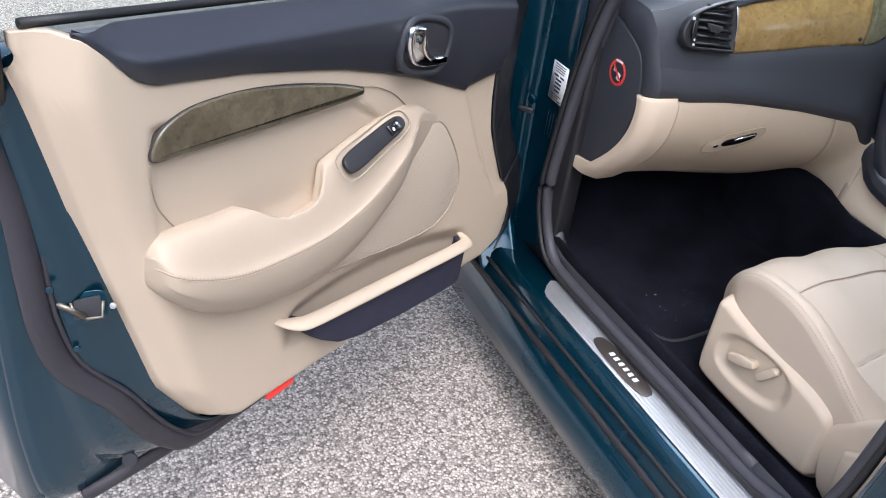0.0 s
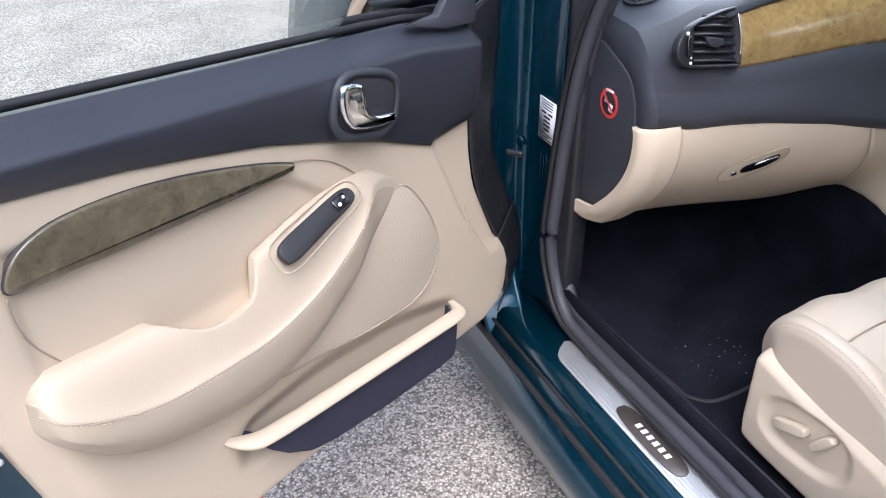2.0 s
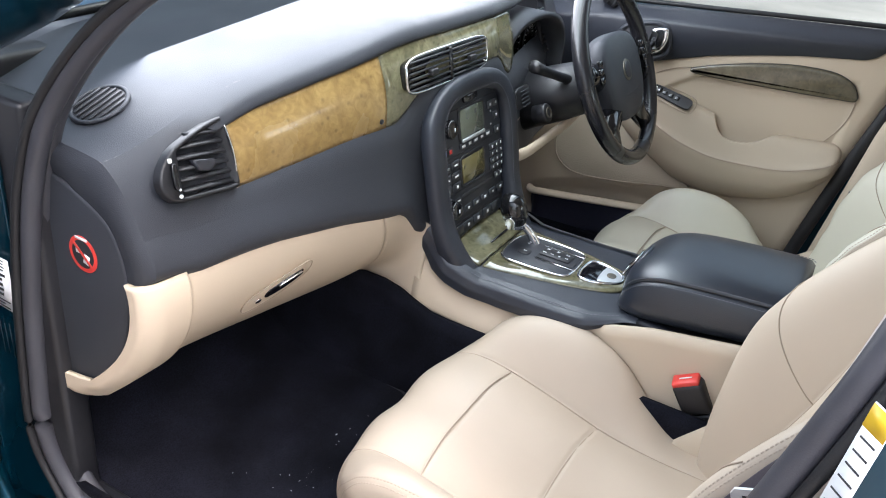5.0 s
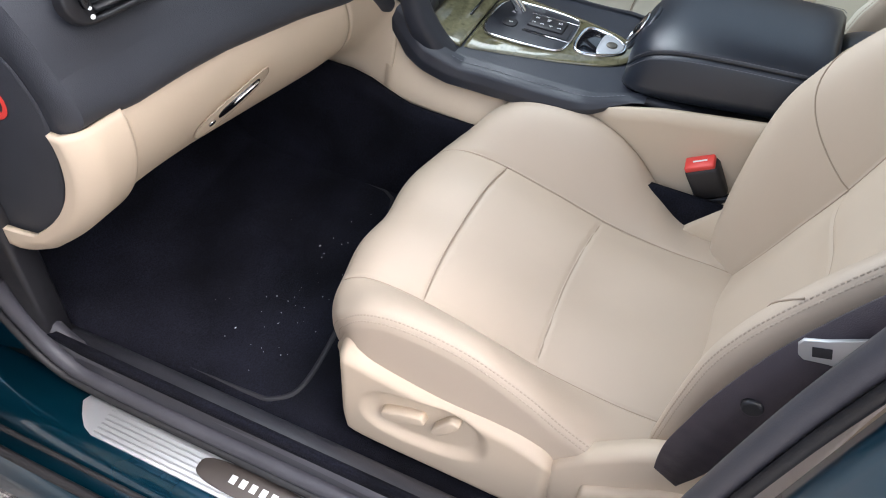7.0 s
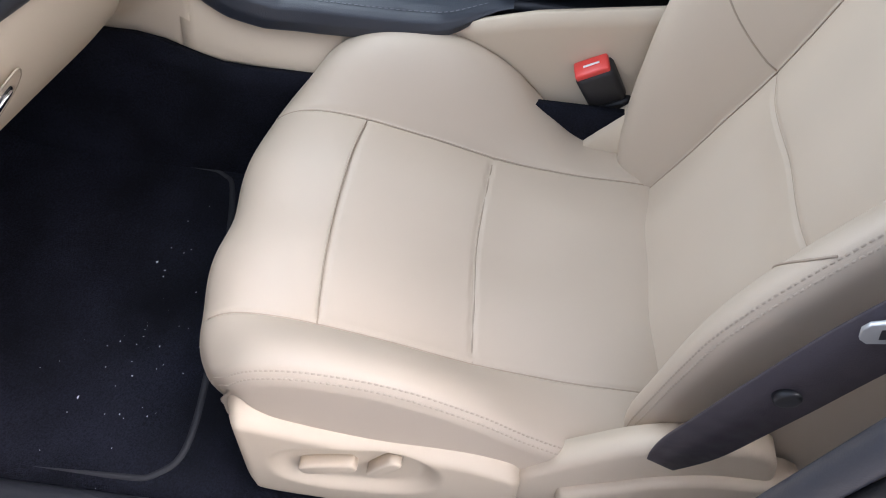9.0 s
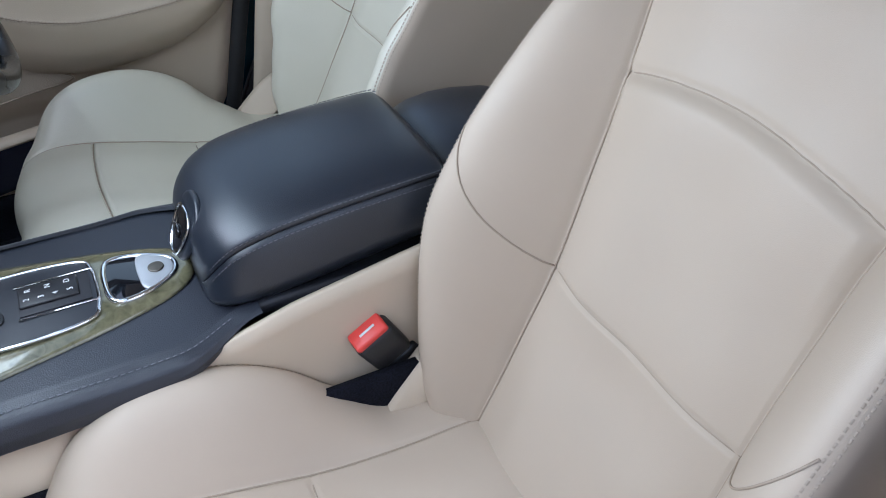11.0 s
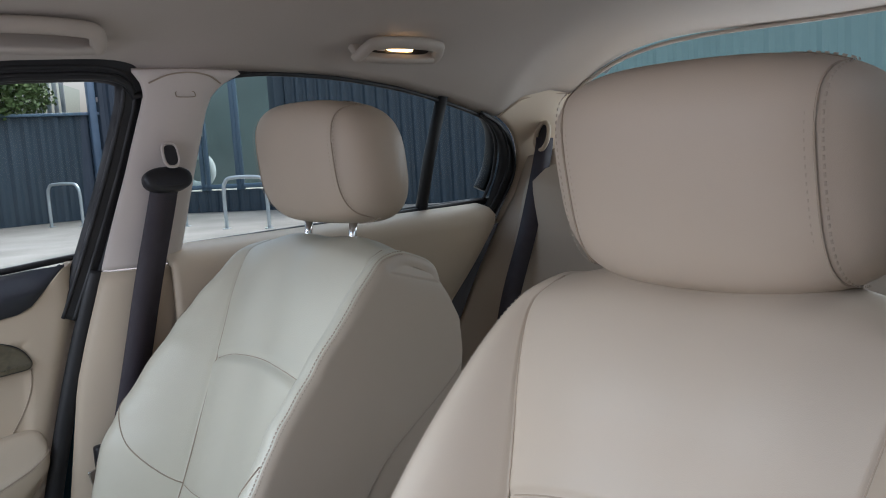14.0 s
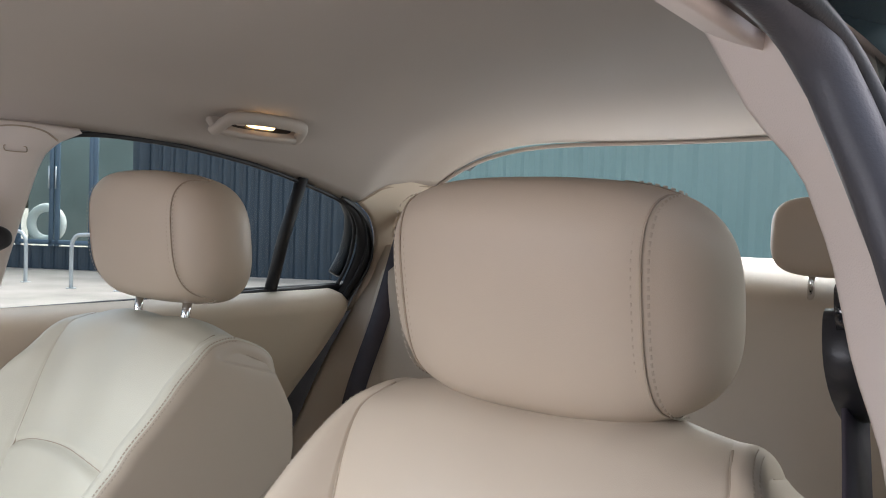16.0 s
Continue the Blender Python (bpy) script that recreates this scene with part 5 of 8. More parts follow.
        for k in (0.15, 0.35, 0.65, 1.0):
            R.append([take(C, i / 40).lerp(take(A, i / 40), k) + Vector((s * 0.009 * math.sin(math.pi * min(1, k * 0.8 + 0.1)), 0, 0)) for i in range(41)])
        part("pad_end", rings(R, False, False, False), PAD, d, "slate vinyl pad end")
    # airbag sticker
    Ms = basis((-0.6668, 0.850, 0.760), (0, -1, 0), (0, 0.1, 1))
    st = part("sticker", disc(0.0255, 0.0005, 32, 0.0001, Ms), RED, d, "round red child seat warning sticker")
    part("disc_face", disc(0.0195, 0.0004, 32, 0.0001, Ms @ Matrix.Translation((0, 0, 0.0005))), INK, st)
    part("white_mark", box(0.010, 0.014, 0.0004, 0.0001, Ms @ Matrix.Translation((0.006, -0.006, 0.0008)) @ Matrix.Rotation(-0.3, 4, "Z"), 1), WHITE, st)
    part("white_mark", box(0.008, 0.006, 0.0004, 0.0001, Ms @ Matrix.Translation((-0.008, 0.003, 0.0008)), 1), WHITE, st)
    part("white_mark", box(0.022, 0.004, 0.0004, 0.0001, Ms @ Matrix.Translation((0, 0.022, 0.0008)), 1), WHITE, st)
    part("slash", box(0.040, 0.0045, 0.0005, 0.0001, Ms @ Matrix.Translation((0, 0, 0.0012)) @ Matrix.Rotation(-0.75, 4, "Z"), 1), RED, st)
    # veneer
    def veneer(u, v):
        x = u
        y = face_y(x) + 0.026 + 0.024 * v - 0.008 * math.sin(math.pi * v)
        zb = 0.829 + 0.026 * sstep(-0.52, -0.22, x) + 0.050 * sstep(0.215, 0.12, abs(x))
        zt = 0.919 + 0.040 * sstep(-0.52, -0.20, x) + 0.016 * sstep(-0.30, -0.12, x)
        return (x, y, zb + (zt - zb) * v)
    ob = part("veneer_lid", surf(veneer, 50, 14, -0.502, -0.229), GOLD_BURL, d, "golden burl veneer panel")
    thick(ob, 0.012)
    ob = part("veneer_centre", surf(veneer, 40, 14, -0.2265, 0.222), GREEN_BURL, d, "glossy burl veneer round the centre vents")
    thick(ob, 0.012)
    edge = [veneer(-0.502, i / 10) for i in range(11)]
    part("chrome_strip", tube([(x - 0.002, y - 0.001, z) for x, y, z in edge], 0.0013, 8), CHROME, d, "thin bright strip beside the vent")
    part("lid_lock", disc(0.004, 0.003, 14, 0.001, basis(veneer(-0.242, 0.12), (1, 0, 0), (0, 0, 1))), PLASTIC, d)
    # side vents
    for s in (-1, 1):
        side_vent(d, s)
    xc, yc = -0.058, 0.689
    M = basis((xc, yc, 0.926), (1, 0, 0), (0, 0.18, 1))
    v = part("centre_vent", slab(ellipse(0, 0, 0.134, 0.027, 48, 5.5), 0.012, 0.002, M @ Matrix.Translation((0, 0, -0.006))), GLOSS_BLACK, d, "wide black slatted centre vent in two halves")
    part("surround", tube([M @ Vector((x, z, 0.007)) for x, z in ellipse(0, 0, 0.136, 0.029, 48, 5.5)], 0.0024, 8, True), CHROME, v, "thin bright surround")
    part("divider", box(0.007, 0.054, 0.008, 0.002, M @ Matrix.Translation((0, 0, 0.004)), 1), GLOSS_BLACK, v)
    for sx in (-1, 1):
        for i in range(6):
            part("slat", tube([M @ Vector((sx * 0.006, -0.021 + i * 0.0085, 0.009)), M @ Vector((sx * 0.127, -0.021 + i * 0.0085, 0.009))], 0.0017, 8, wide=1.8, up=(0, 0.4, 1)), TRIM_GREY, v)
        part("tab", box(0.020, 0.010, 0.010, 0.002, M @ Matrix.Translation((sx * 0.066, -0.002, 0.009))), PLASTIC, v)
    # round demister outlet on top
    Mo = basis((-0.577, 0.903, 0.9185), (1, 0, 0.36), (0.0, 1, 0.10))
    ov = part("demister_outlet", slab(ellipse(0, 0, 0.038, 0.030, 32), 0.004, 0.002, Mo), PLASTIC, d, "oval slatted demister outlet")
    part("rim", tube([Mo @ Vector((x, y, 0.004)) for x, y in ellipse(0, 0, 0.039, 0.031, 32)], 0.003, 8, True), PAD, ov)
    for i in range(6):
        yy = -0.022 + i * 0.0088
        w = 0.034 * math.sqrt(max(0.05, 1 - (yy / 0.030) ** 2))
        part("slat", box(2 * w, 0.003, 0.004, 0.001, Mo @ Matrix.Translation((0, yy, 0.003)), 1), TRIM_GREY, ov)
    # glovebox: cream lid, returns and handle
    def glove(u, v):
        yt, zt = face_y(u) + 0.006, 0.750 - 0.020 * sstep(-0.55, -0.25, u) - 0.02 * sstep(-0.35, -0.16, u)
        yb, zb = 0.862 - 0.02 * sstep(-0.6, -0.2, u), 0.530 - 0.03 * sstep(-0.6, -0.2, u)
        bulge = 0.040 * math.sin(math.pi * v ** 0.8)
        return (u, yt + (yb - yt) * v - bulge, zt + (zb - zt) * v - 0.25 * bulge)
    right = curve1([0.0, 0.3, 0.6, 1.0], [-0.252, -0.226, -0.196, -0.155])
    lid = part("glovebox_lid", surf(lambda u, v: glove(-0.606 + (right(v) + 0.606) * u, v), 60, 24, flip=True), CREAM_TRIM, d, "cream glovebox lid")
    thick(lid, 0.012)
    part("lid_joint", tube([Vector(glove(-0.608, 0.02 + 0.94 * i / 24)) + Vector((0, -0.0008, 0)) for i in range(25)], 0.0016, 6), SEAM, d)
    def wrap_side(u, v):
        x = -0.610 - 0.110 * u
        a = Vector(glove(max(x, -0.670), v))
        back = 0.012 + 0.012 * v + 0.10 * sstep(0.82, 0.93, v)
        q = sstep(0.36, 0.60, u)
        turn = max(0.0, (u - 0.36) / 0.64)
        return (max(x, -0.6495) - 0.020 * min(1.0, q * 1.05), a.y + 0.012 * q ** 2 + back * turn ** 1.5, a.z)
    thick(part("glovebox_return", surf(wrap_side, 32, 40, flip=True), CREAM_TRIM, d, "cream lower dash end beside the glovebox"), 0.008)
    side_b = curve1([0.0, 0.3, 0.6, 1.0], [0.662, 0.632, 0.580, 0.508])
    def infill(u, v):
        a = Vector(glove(right(v) + 0.003, v))
        b = Vector((-0.132 - 0.016 * v, 0.645 + 0.012 * v, side_b(v)))
        p = a.lerp(b, u)
        return (p.x + 0.018 * math.sin(math.pi * u) * (1 - 0.4 * v), p.y + 0.006 * math.sin(math.pi * u), p.z + 0.018 * math.sin(math.pi * u) ** 0.8 * v ** 2)
    thick(part("knee_infill", surf(infill, 20, 24, flip=True), CREAM_TRIM, d, "cream panel between glovebox and console"), 0.01)
    part("infill_edge", tube([infill(i / 20, 1.0) for i in range(21)], 0.003, 8), CREAM_TRIM, d)
    ga, gb = Vector(glove(-0.486, 0.42)), Vector(glove(-0.408, 0.27))
    gn = (gb - ga).cross(Vector(glove(-0.437, 0.36)) - Vector(glove(-0.437, 0.44))).normalized()
    Mh = basis(Vector(glove(-0.447, 0.345)) + gn * 0.0012, gb - ga, gn.cross(gb - ga))
    ho = [(p.x * 0.88, p.y * 1.5) for p in spline([(-0.066, -0.012, 0), (-0.055, 0.012, 0), (0.02, 0.018, 0), (0.066, 0.016, 0), (0.060, -0.006, 0), (0.0, -0.018, 0)], 5, True)]
    hn = part("handle", slab(ho, 0.0015, 0.0008, Mh), CREAM_TRIM, lid, "recessed glovebox handle")
    part("handle_outline", tube([Mh @ Vector((x, y, 0.001)) for x, y in ho], 0.0011, 6, True), SEAM, hn)
    part("handle_cup", slab([(x * 0.56 + 0.012, y * 0.50) for x, y in ho], 0.002, 0.001, Mh @ Matrix.Translation((0, 0, 0.0008))), GLOSS_BLACK, hn)
    part("handle_lever", slab([(x * 0.34 + 0.022, y * 0.18 + 0.007) for x, y in ho], 0.004, 0.001, Mh @ Matrix.Translation((0, 0, 0.0016))), CHROME, hn)
    part("lock", disc(0.0055, 0.003, 16, 0.001, Mh @ Matrix.Translation((-0.034, -0.002, 0.0010))), CHROME, hn)
    # underside and knee area
    thick(part("underside", surf(lambda u, v: (u, 0.872 + 0.25 * v, 0.532 + 0.08 * v), 10, 4, -0.64, 0.64), PLASTIC, d, "dark dash underside"), 0.01)
    def knee(u, v):
        return (u, face_y(u) + 0.01 + 0.10 * v - 0.03 * math.sin(math.pi * v), 0.745 - 0.20 * v)
    thick(part("knee_panel", surf(knee, 30, 14, 0.15, 0.655, flip=True), CREAM_TRIM, d, "cream knee panel under the steering column"), 0.01)
    part("knee_lip", tube(spline([(0.135, 0.655, 0.706), (0.20, 0.628, 0.706), (0.30, 0.615, 0.722), (0.40, 0.612, 0.732), (0.50, 0.63, 0.732), (0.60, 0.69, 0.735)], 6), 0.009, 10, wide=1.6, up=(0, 1, 0.3)), CREAM_TRIM, d, "cream lower edge of the knee panel")
    sv = part("small_vent", slab(ellipse(0, 0, 0.036, 0.021, 28, 5), 0.006, 0.002, basis((0.236, 0.668, 0.806), (1, 0.05, 0), (0, 0.3, 1))), PLASTIC, d, "small slatted switch panel beside the arch")
    for i in range(5):
        part("slat", box(0.040, 0.003, 0.003, 0.0008, basis((0.240, 0.6605 + 0.0022 * (i - 2), 0.806 + 0.0072 * (i - 2)), (1, 0.05, 0), (0, 0.3, 1)), 1), TRIM_GREY, sv)
    # instrument cluster hood
    hood = [(0.225, 0.80), (0.225, 0.87), (0.25, 0.92), (0.32, 0.945), (0.42, 0.945), (0.50, 0.92), (0.54, 0.87), (0.54, 0.80)]
    hp = spline([(x, 0, z) for x, z in hood], 5)
    R = [[(p.x, 0.715 + dy, p.z) for p in hp] for dy in (-0.01, 0.10)]
    thick(part("cluster_hood", rings(R, False, False, False), PAD, d, "slate hood over the instruments"), 0.012)
    cf = part("dial_panel", box(0.33, 0.01, 0.12, 0.004, Matrix.Translation((0.37, 0.77, 0.81))), GLOSS_BLACK, d, "dark instrument cluster with pale dials")
    for x, r in ((0.27, 0.036), (0.37, 0.045), (0.47, 0.036)):
        M = basis((x, 0.764, 0.868), (1, 0, 0), (0, 0, 1))
        part("dial", tube([M @ Vector((px, py, 0)) for px, py in ellipse(0, 0, r, r, 32)], 0.0018, 6, True), TRIM_GREY, cf)
        for k in range(13):
            a = radians(-130 + 260 * k / 12)
            part("tick", box(0.0016, 0.007, 0.0006, 0, M @ Matrix.Rotation(-a, 4, "Z") @ Matrix.Translation((0, r * 0.84, 0.001)), 1), WHITE, cf)
    return d


dashboard()


# ---- centre console ----
def console():
    c = thing("centre_console", "slate console with burl veneer, selector plate and radio stack", "centre console")
    def side(u, v, s):
        # u: y from -0.3 to 0.74
        top = float(np.interp(u, [-0.35, 0.0, 0.12, 0.24, 0.30, 0.40, 0.52, 0.60, 0.66, 0.72], [0.68, 0.655, 0.636, 0.615, 0.597, 0.578, 0.578, 0.60, 0.65, 0.70]))
        low = float(np.interp(u, [-0.35, 0.30, 0.44, 0.52, 0.66], [0.27, 0.30, 0.47, 0.498, 0.507]))
        x = 0.134 + 0.016 * sstep(0.7, 0.1, v)
        return (s * x, u, low + (top - 0.03 * (s > 0) - low) * v)
    for s in (-1, 1):
        thick(part("side_panel", surf(lambda u, v: side(u, v, s), 60, 14, -0.35, 0.665, flip=s > 0), CREAM_TRIM, c, "cream console side panel"), 0.008, 1)
        thick(part("tunnel_carpet", surf(lambda u, v: (s * (0.152 + 0.030 * (1 - v) ** 2), u, 0.25 + (0.255 + 0.035 * sstep(0.6, 0.72, u) * sstep(0.95, 0.78, u)) * v), 40, 8, -0.3, 1.06, flip=s > 0), CARPET, c, "black carpet along the tunnel"), 0.01)
    # slate pad: arch round the radio, sweeping down beside the selector
    half = [(-0.090, 0.46, 0.520), (-0.098, 0.50, 0.535), (-0.108, 0.55, 0.560), (-0.120, 0.588, 0.596), (-0.131, 0.612, 0.640), (-0.137, 0.628, 0.69), (-0.140, 0.643, 0.76), (-0.139, 0.655, 0.812), (-0.126, 0.664, 0.848), (-0.097, 0.670, 0.871), (-0.052, 0.673, 0.882), (0, 0.674, 0.885)]
    full = half + [(-x, y, z) for x, y, z in half[-2::-1]]
    path = spline(full, 6)
    ring_n = []
    for i, p in enumerate(path):
        # broad, flat-faced padding: wider in the arch's plane than it is deep
        tan = (path[min(i + 1, len(path) - 1)] - path[max(i - 1, 0)]).normalized()
        deep = (Vector((0, -1, 0.2)) - tan * Vector((0, -1, 0.2)).dot(tan)).normalized()
        side_dir = tan.cross(deep)
        k = 0.45 + 0.55 * sstep(0.46, 0.56, p.y)
        a, b = (0.0225 - 0.004 * sstep(0.83, 0.885, p.z)) * k, (0.0155 + 0.006 * sstep(0.70, 0.60, p.z)) * k
        ring_n.append([p + side_dir * (a * x) + deep * (b * y) for x, y in ellipse(0, 0, 1, 1, 28, 3.0)])
    part("stack_pad", rings(ring_n), SOFT_DARK, c, "slate padded arch round the radio")
    row = [p + Vector((0.015 * (-1 if p.x > 0 else 1) * sstep(0, 0.11, abs(p.x)), -0.0155, -0.012 * sstep(0.11, 0.02, abs(p.x)))) for p in path[22:-22]]
    part("stitching", stitches(row, up=[(0, -1, 0.2)] * len(row), pitch=0.006, length=0.004, w=0.0008), PAD_THREAD, c)
    def pad_side(u, v, s):
        top = float(np.interp(u, [0.27, 0.30, 0.34, 0.40, 0.54, 0.60, 0.635, 0.66], [0.609, 0.606, 0.602, 0.599, 0.600, 0.620, 0.660, 0.680]))
        bot = float(np.interp(u, [0.27, 0.286, 0.30, 0.33, 0.374, 0.43, 0.50, 0.56, 0.60, 0.632, 0.661, 0.672], [0.606, 0.602, 0.595, 0.579, 0.566, 0.559, 0.557, 0.560, 0.571, 0.584, 0.62, 0.655]))
        x = float(np.interp(v, [0, 0.2, 0.5, 0.75, 0.9, 1.0], [0.141, 0.146, 0.148, 0.144, 0.137, 0.124]))
        return (s * (x + 0.007 * sstep(0.50, 0.59, u) - 0.028 * sstep(0.36, 0.27, u) - 0.012 * sstep(0.60, 0.66, u)), u, bot + (top - bot) * sstep(0, 1.15, v + 0.02) / sstep(0, 1.15, 1.02))
    for s in (-1, 1):
        part("lower_pad", surf(lambda u, v: pad_side(u, v, s), 120, 20, 0.27, 0.662, flip=s > 0), SOFT_DARK, c, "slate pad along the console edge")
        row = [Vector(pad_side(0.30 + 0.26 * i / 60, 0.93, s)) + Vector((0, 0, 0.001)) for i in range(61)]
        part("stitching", stitches(row, up=[(0, 0, 1)] * 61, pitch=0.007, length=0.0045, w=0.0007, h=0.0006), PAD_THREAD, c)
    deck = lambda u, v: (u, v, float(np.interp(v, [0.26, 0.40, 0.54, 0.58, 0.60, 0.62, 0.64, 0.66], [0.602, 0.600, 0.598, 0.602, 0.607, 0.614, 0.622, 0.64])) - 0.10 * u * u)
    thick(part("deck", surf(lambda u, v: deck(u * (0.098 + 0.034 * sstep(0.27, 0.34, v)), v), 16, 80, -1, 1, -0.30, 0.66), SOFT_DARK, c, "slate console deck"), 0.02)
    # veneer plates
    w = curve1([0.315, 0.33, 0.36, 0.42, 0.50, 0.558], [0.018, 0.036, 0.052, 0.070, 0.087, 0.098])
    vp = lambda u, v: (u * w(v), v, deck(u * w(v), v)[2] + 0.006 - 0.004 * abs(u) ** 6)
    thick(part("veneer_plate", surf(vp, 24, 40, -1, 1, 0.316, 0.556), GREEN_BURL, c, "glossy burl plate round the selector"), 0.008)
    vq = lambda u, v: (u * 0.102, v, deck(u * 0.102, v)[2] + 0.006)
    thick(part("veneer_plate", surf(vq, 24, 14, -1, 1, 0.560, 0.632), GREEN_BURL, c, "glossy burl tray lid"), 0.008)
    part("lid_slot", box(0.07, 0.004, 0.002, 0.0005, Matrix.Translation((0.012, 0.578, 0.6085)) @ Matrix.Rotation(0.12, 4, "X"), 1), GLOSS_BLACK, c)
    # selector plate
    go = [(p.x, p.y) for p in spline([(-0.045, 0.545, 0), (0.045, 0.545, 0), (0.058, 0.50, 0), (0.052, 0.43, 0), (0.03, 0.415, 0), (-0.03, 0.415, 0), (-0.052, 0.43, 0), (-0.058, 0.50, 0)], 6, True)]
    sp = part("selector_plate", slab(go, 0.006, 0.002, Matrix.Translation((0.0, 0, 0.602))), FASCIA, c, "black selector plate with bright rim")
    part("rim", tube([(x, y, 0.607) for x, y in go], 0.0022, 8, True), CHROME, sp, "bright metal rim")
    part("gate", slab([(-0.019, 0.489), (-0.019, 0.419), (0.027, 0.419), (0.027, 0.489)], 0.0012, 0.0004, Matrix.Translation((0, 0, 0.6082))), INK, sp)
    part("gate_line", tube([(x, y, 0.6092) for x, y in ((-0.024, 0.490), (-0.024, 0.416), (-0.021, 0.413), (0.028, 0.413), (0.031, 0.416), (0.031, 0.492))], 0.0011, 6), CHROME, sp, "thin bright line round the gate")
    part("gate_block", box(0.033, 0.058, 0.005, 0.002, Matrix.Translation((0.0085, 0.459, 0.6078))), PLASTIC, sp, "raised black block with the gear marks")
    part("mode_button", slab([(x * 0.62 - 0.012, y) for x, y in ellipse(0, 0.515, 0.018, 0.012, 24, 3)], 0.0024, 0.001, Matrix.Translation((0, 0, 0.6078))), PLASTIC, sp)
    for ch, x, y, z in (("P", 0.022, 0.520, 0.6084), ("R", 0.016, 0.478, 0.6132), ("N", 0.016, 0.459, 0.6132), ("D", 0.016, 0.440, 0.6132), ("2", 0.001, 0.480, 0.6132), ("3", 0.001, 0.466, 0.6132), ("4", 0.001, 0.452, 0.6132), ("5", 0.001, 0.438, 0.6132), ("S", -0.012, 0.513, 0.6106)):
        text("gear_mark", ch, 0.0085, WHITE, sp, Matrix.Translation((x, y, z)))
    # ash tray
    ao = [(p.x, p.y) for p in spline([(-0.030, 0.402, 0), (0.030, 0.402, 0), (0.036, 0.375, 0), (0.018, 0.340, 0), (0.0, 0.332, 0), (-0.018, 0.340, 0), (-0.036, 0.375, 0)], 6, True)]
    at = part("ashtray", slab(ao, 0.004, 0.001, Matrix.Translation((0, 0, 0.6045))), GLOSS_BLACK, c, "bright rimmed ashtray with metal lid")
    part("rim", tube([(x, y, 0.607) for x, y in ao], 0.0034, 8, True), CHROME, at, "bright metal rim")
    part("lid", slab([(x * 0.82, 0.352 + (y - 0.367) * 0.52) for x, y in ao], 0.005, 0.002, Matrix.Translation((0, 0, 0.605))), ALU, at, "satin metal lid")
    part("lid_button", disc(0.0085, 0.003, 20, 0.001, Matrix.Translation((0, 0.352, 0.609))), STEEL, at)
    # radio and climate panel
    Mf = basis((0, 0.650, 0.770), (1, 0, 0), (0, 0.20, 1))
    fo = spline([(-0.102, -0.148, 0), (0, -0.148, 0), (0.102, -0.148, 0), (0.110, -0.09, 0), (0.115, -0.02, 0), (0.115, 0.04, 0), (0.104, 0.078, 0), (0.070, 0.102, 0), (0, 0.112, 0), (-0.070, 0.102, 0), (-0.104, 0.078, 0), (-0.115, 0.04, 0), (-0.115, -0.02, 0), (-0.110, -0.09, 0)], 4, True)
    face = part("radio_panel", slab([(p.x, p.y) for p in fo], 0.02, 0.002, Mf @ Matrix.Translation((0, 0, -0.020))), FASCIA, c, "charcoal radio and climate panel full of buttons")
    def btn(x, y, w, h, m=FASCIA, nm="button", t=0.0035):
        return part(nm, box(w, h, t, 0.0012, Mf @ Matrix.Translation((x, y, 0)), 1), m, face)
    def legend(x, y, w=0.006, h=0.0032, m=WHITE):
        part("print_bar", box(w, h, 0.0004, 0, Mf @ Matrix.Translation((x, y, 0.0037)), 1), m, face)
    def seam_line(y, w=0.208):
        part("unit_joint", box(w, 0.0016, 0.0008, 0, Mf @ Matrix.Translation((0, y, 0.0004)), 1), INK, face)
    seam_line(0.080, 0.19)
    seam_line(0.001, 0.222)
    seam_line(-0.066, 0.216)
    seam_line(-0.122, 0.206)
    btn(-0.003, 0.0925, 0.048, 0.012, GLOSS_BLACK, "flap", 0.006)
    part("print_bar", box(0.006, 0.006, 0.0004, 0, Mf @ Matrix.Translation((-0.003, 0.0925, 0.0062)), 1), TRIM_GREY, face)
    for x, y in ((-0.090, 0.055), (-0.094, -0.089)):
        part("dial_knob", disc(0.0165, 0.016, 24, 0.003, Mf @ Matrix.Translation((x, y, 0.0))), GLOSS_BLACK, face)
        part("knob_ring", tube([Mf @ Vector((x + px, y + py, 0.001)) for px, py in ellipse(0, 0, 0.0185, 0.0185, 24)], 0.0009, 6, True), TRIM_GREY, face)
        part("print_bar", box(0.004, 0.006, 0.0004, 0, Mf @ Matrix.Translation((x + 0.004, y - 0.002, 0.0163)), 1), WHITE, face)
    # upper unit: display with bevelled frame, presets beneath, buttons beside
    part("display_frame", tube([Mf @ Vector((x, y, 0.001)) for x, y in ellipse(0.001, 0.048, 0.047, 0.031, 28, 7.0)], 0.0025, 8, True), PLASTIC, face)
    part("display", box(0.084, 0.050, 0.0012, 0.0003, Mf @ Matrix.Translation((0.001, 0.050, 0.0010)), 1), LCD, face, "grey green liquid crystal display")
    part("display_sill", box(0.084, 0.006, 0.004, 0.001, Mf @ Matrix.Translation((0.001, 0.021, 0.002)), 1), ALU, face)
    for x, y, w, h in ((-0.018, 0.062, 0.002, 0.012), (-0.010, 0.062, 0.002, 0.012), (-0.014, 0.056, 0.008, 0.002), (-0.014, 0.068, 0.008, 0.002), (0.016, 0.063, 0.009, 0.009), (-0.026, 0.040, 0.006, 0.005), (0.022, 0.040, 0.010, 0.004)):
        part("segment", box(w, h, 0.0004, 0, Mf @ Matrix.Translation((x, y, 0.0018)), 1), TRIM_GREY, face)
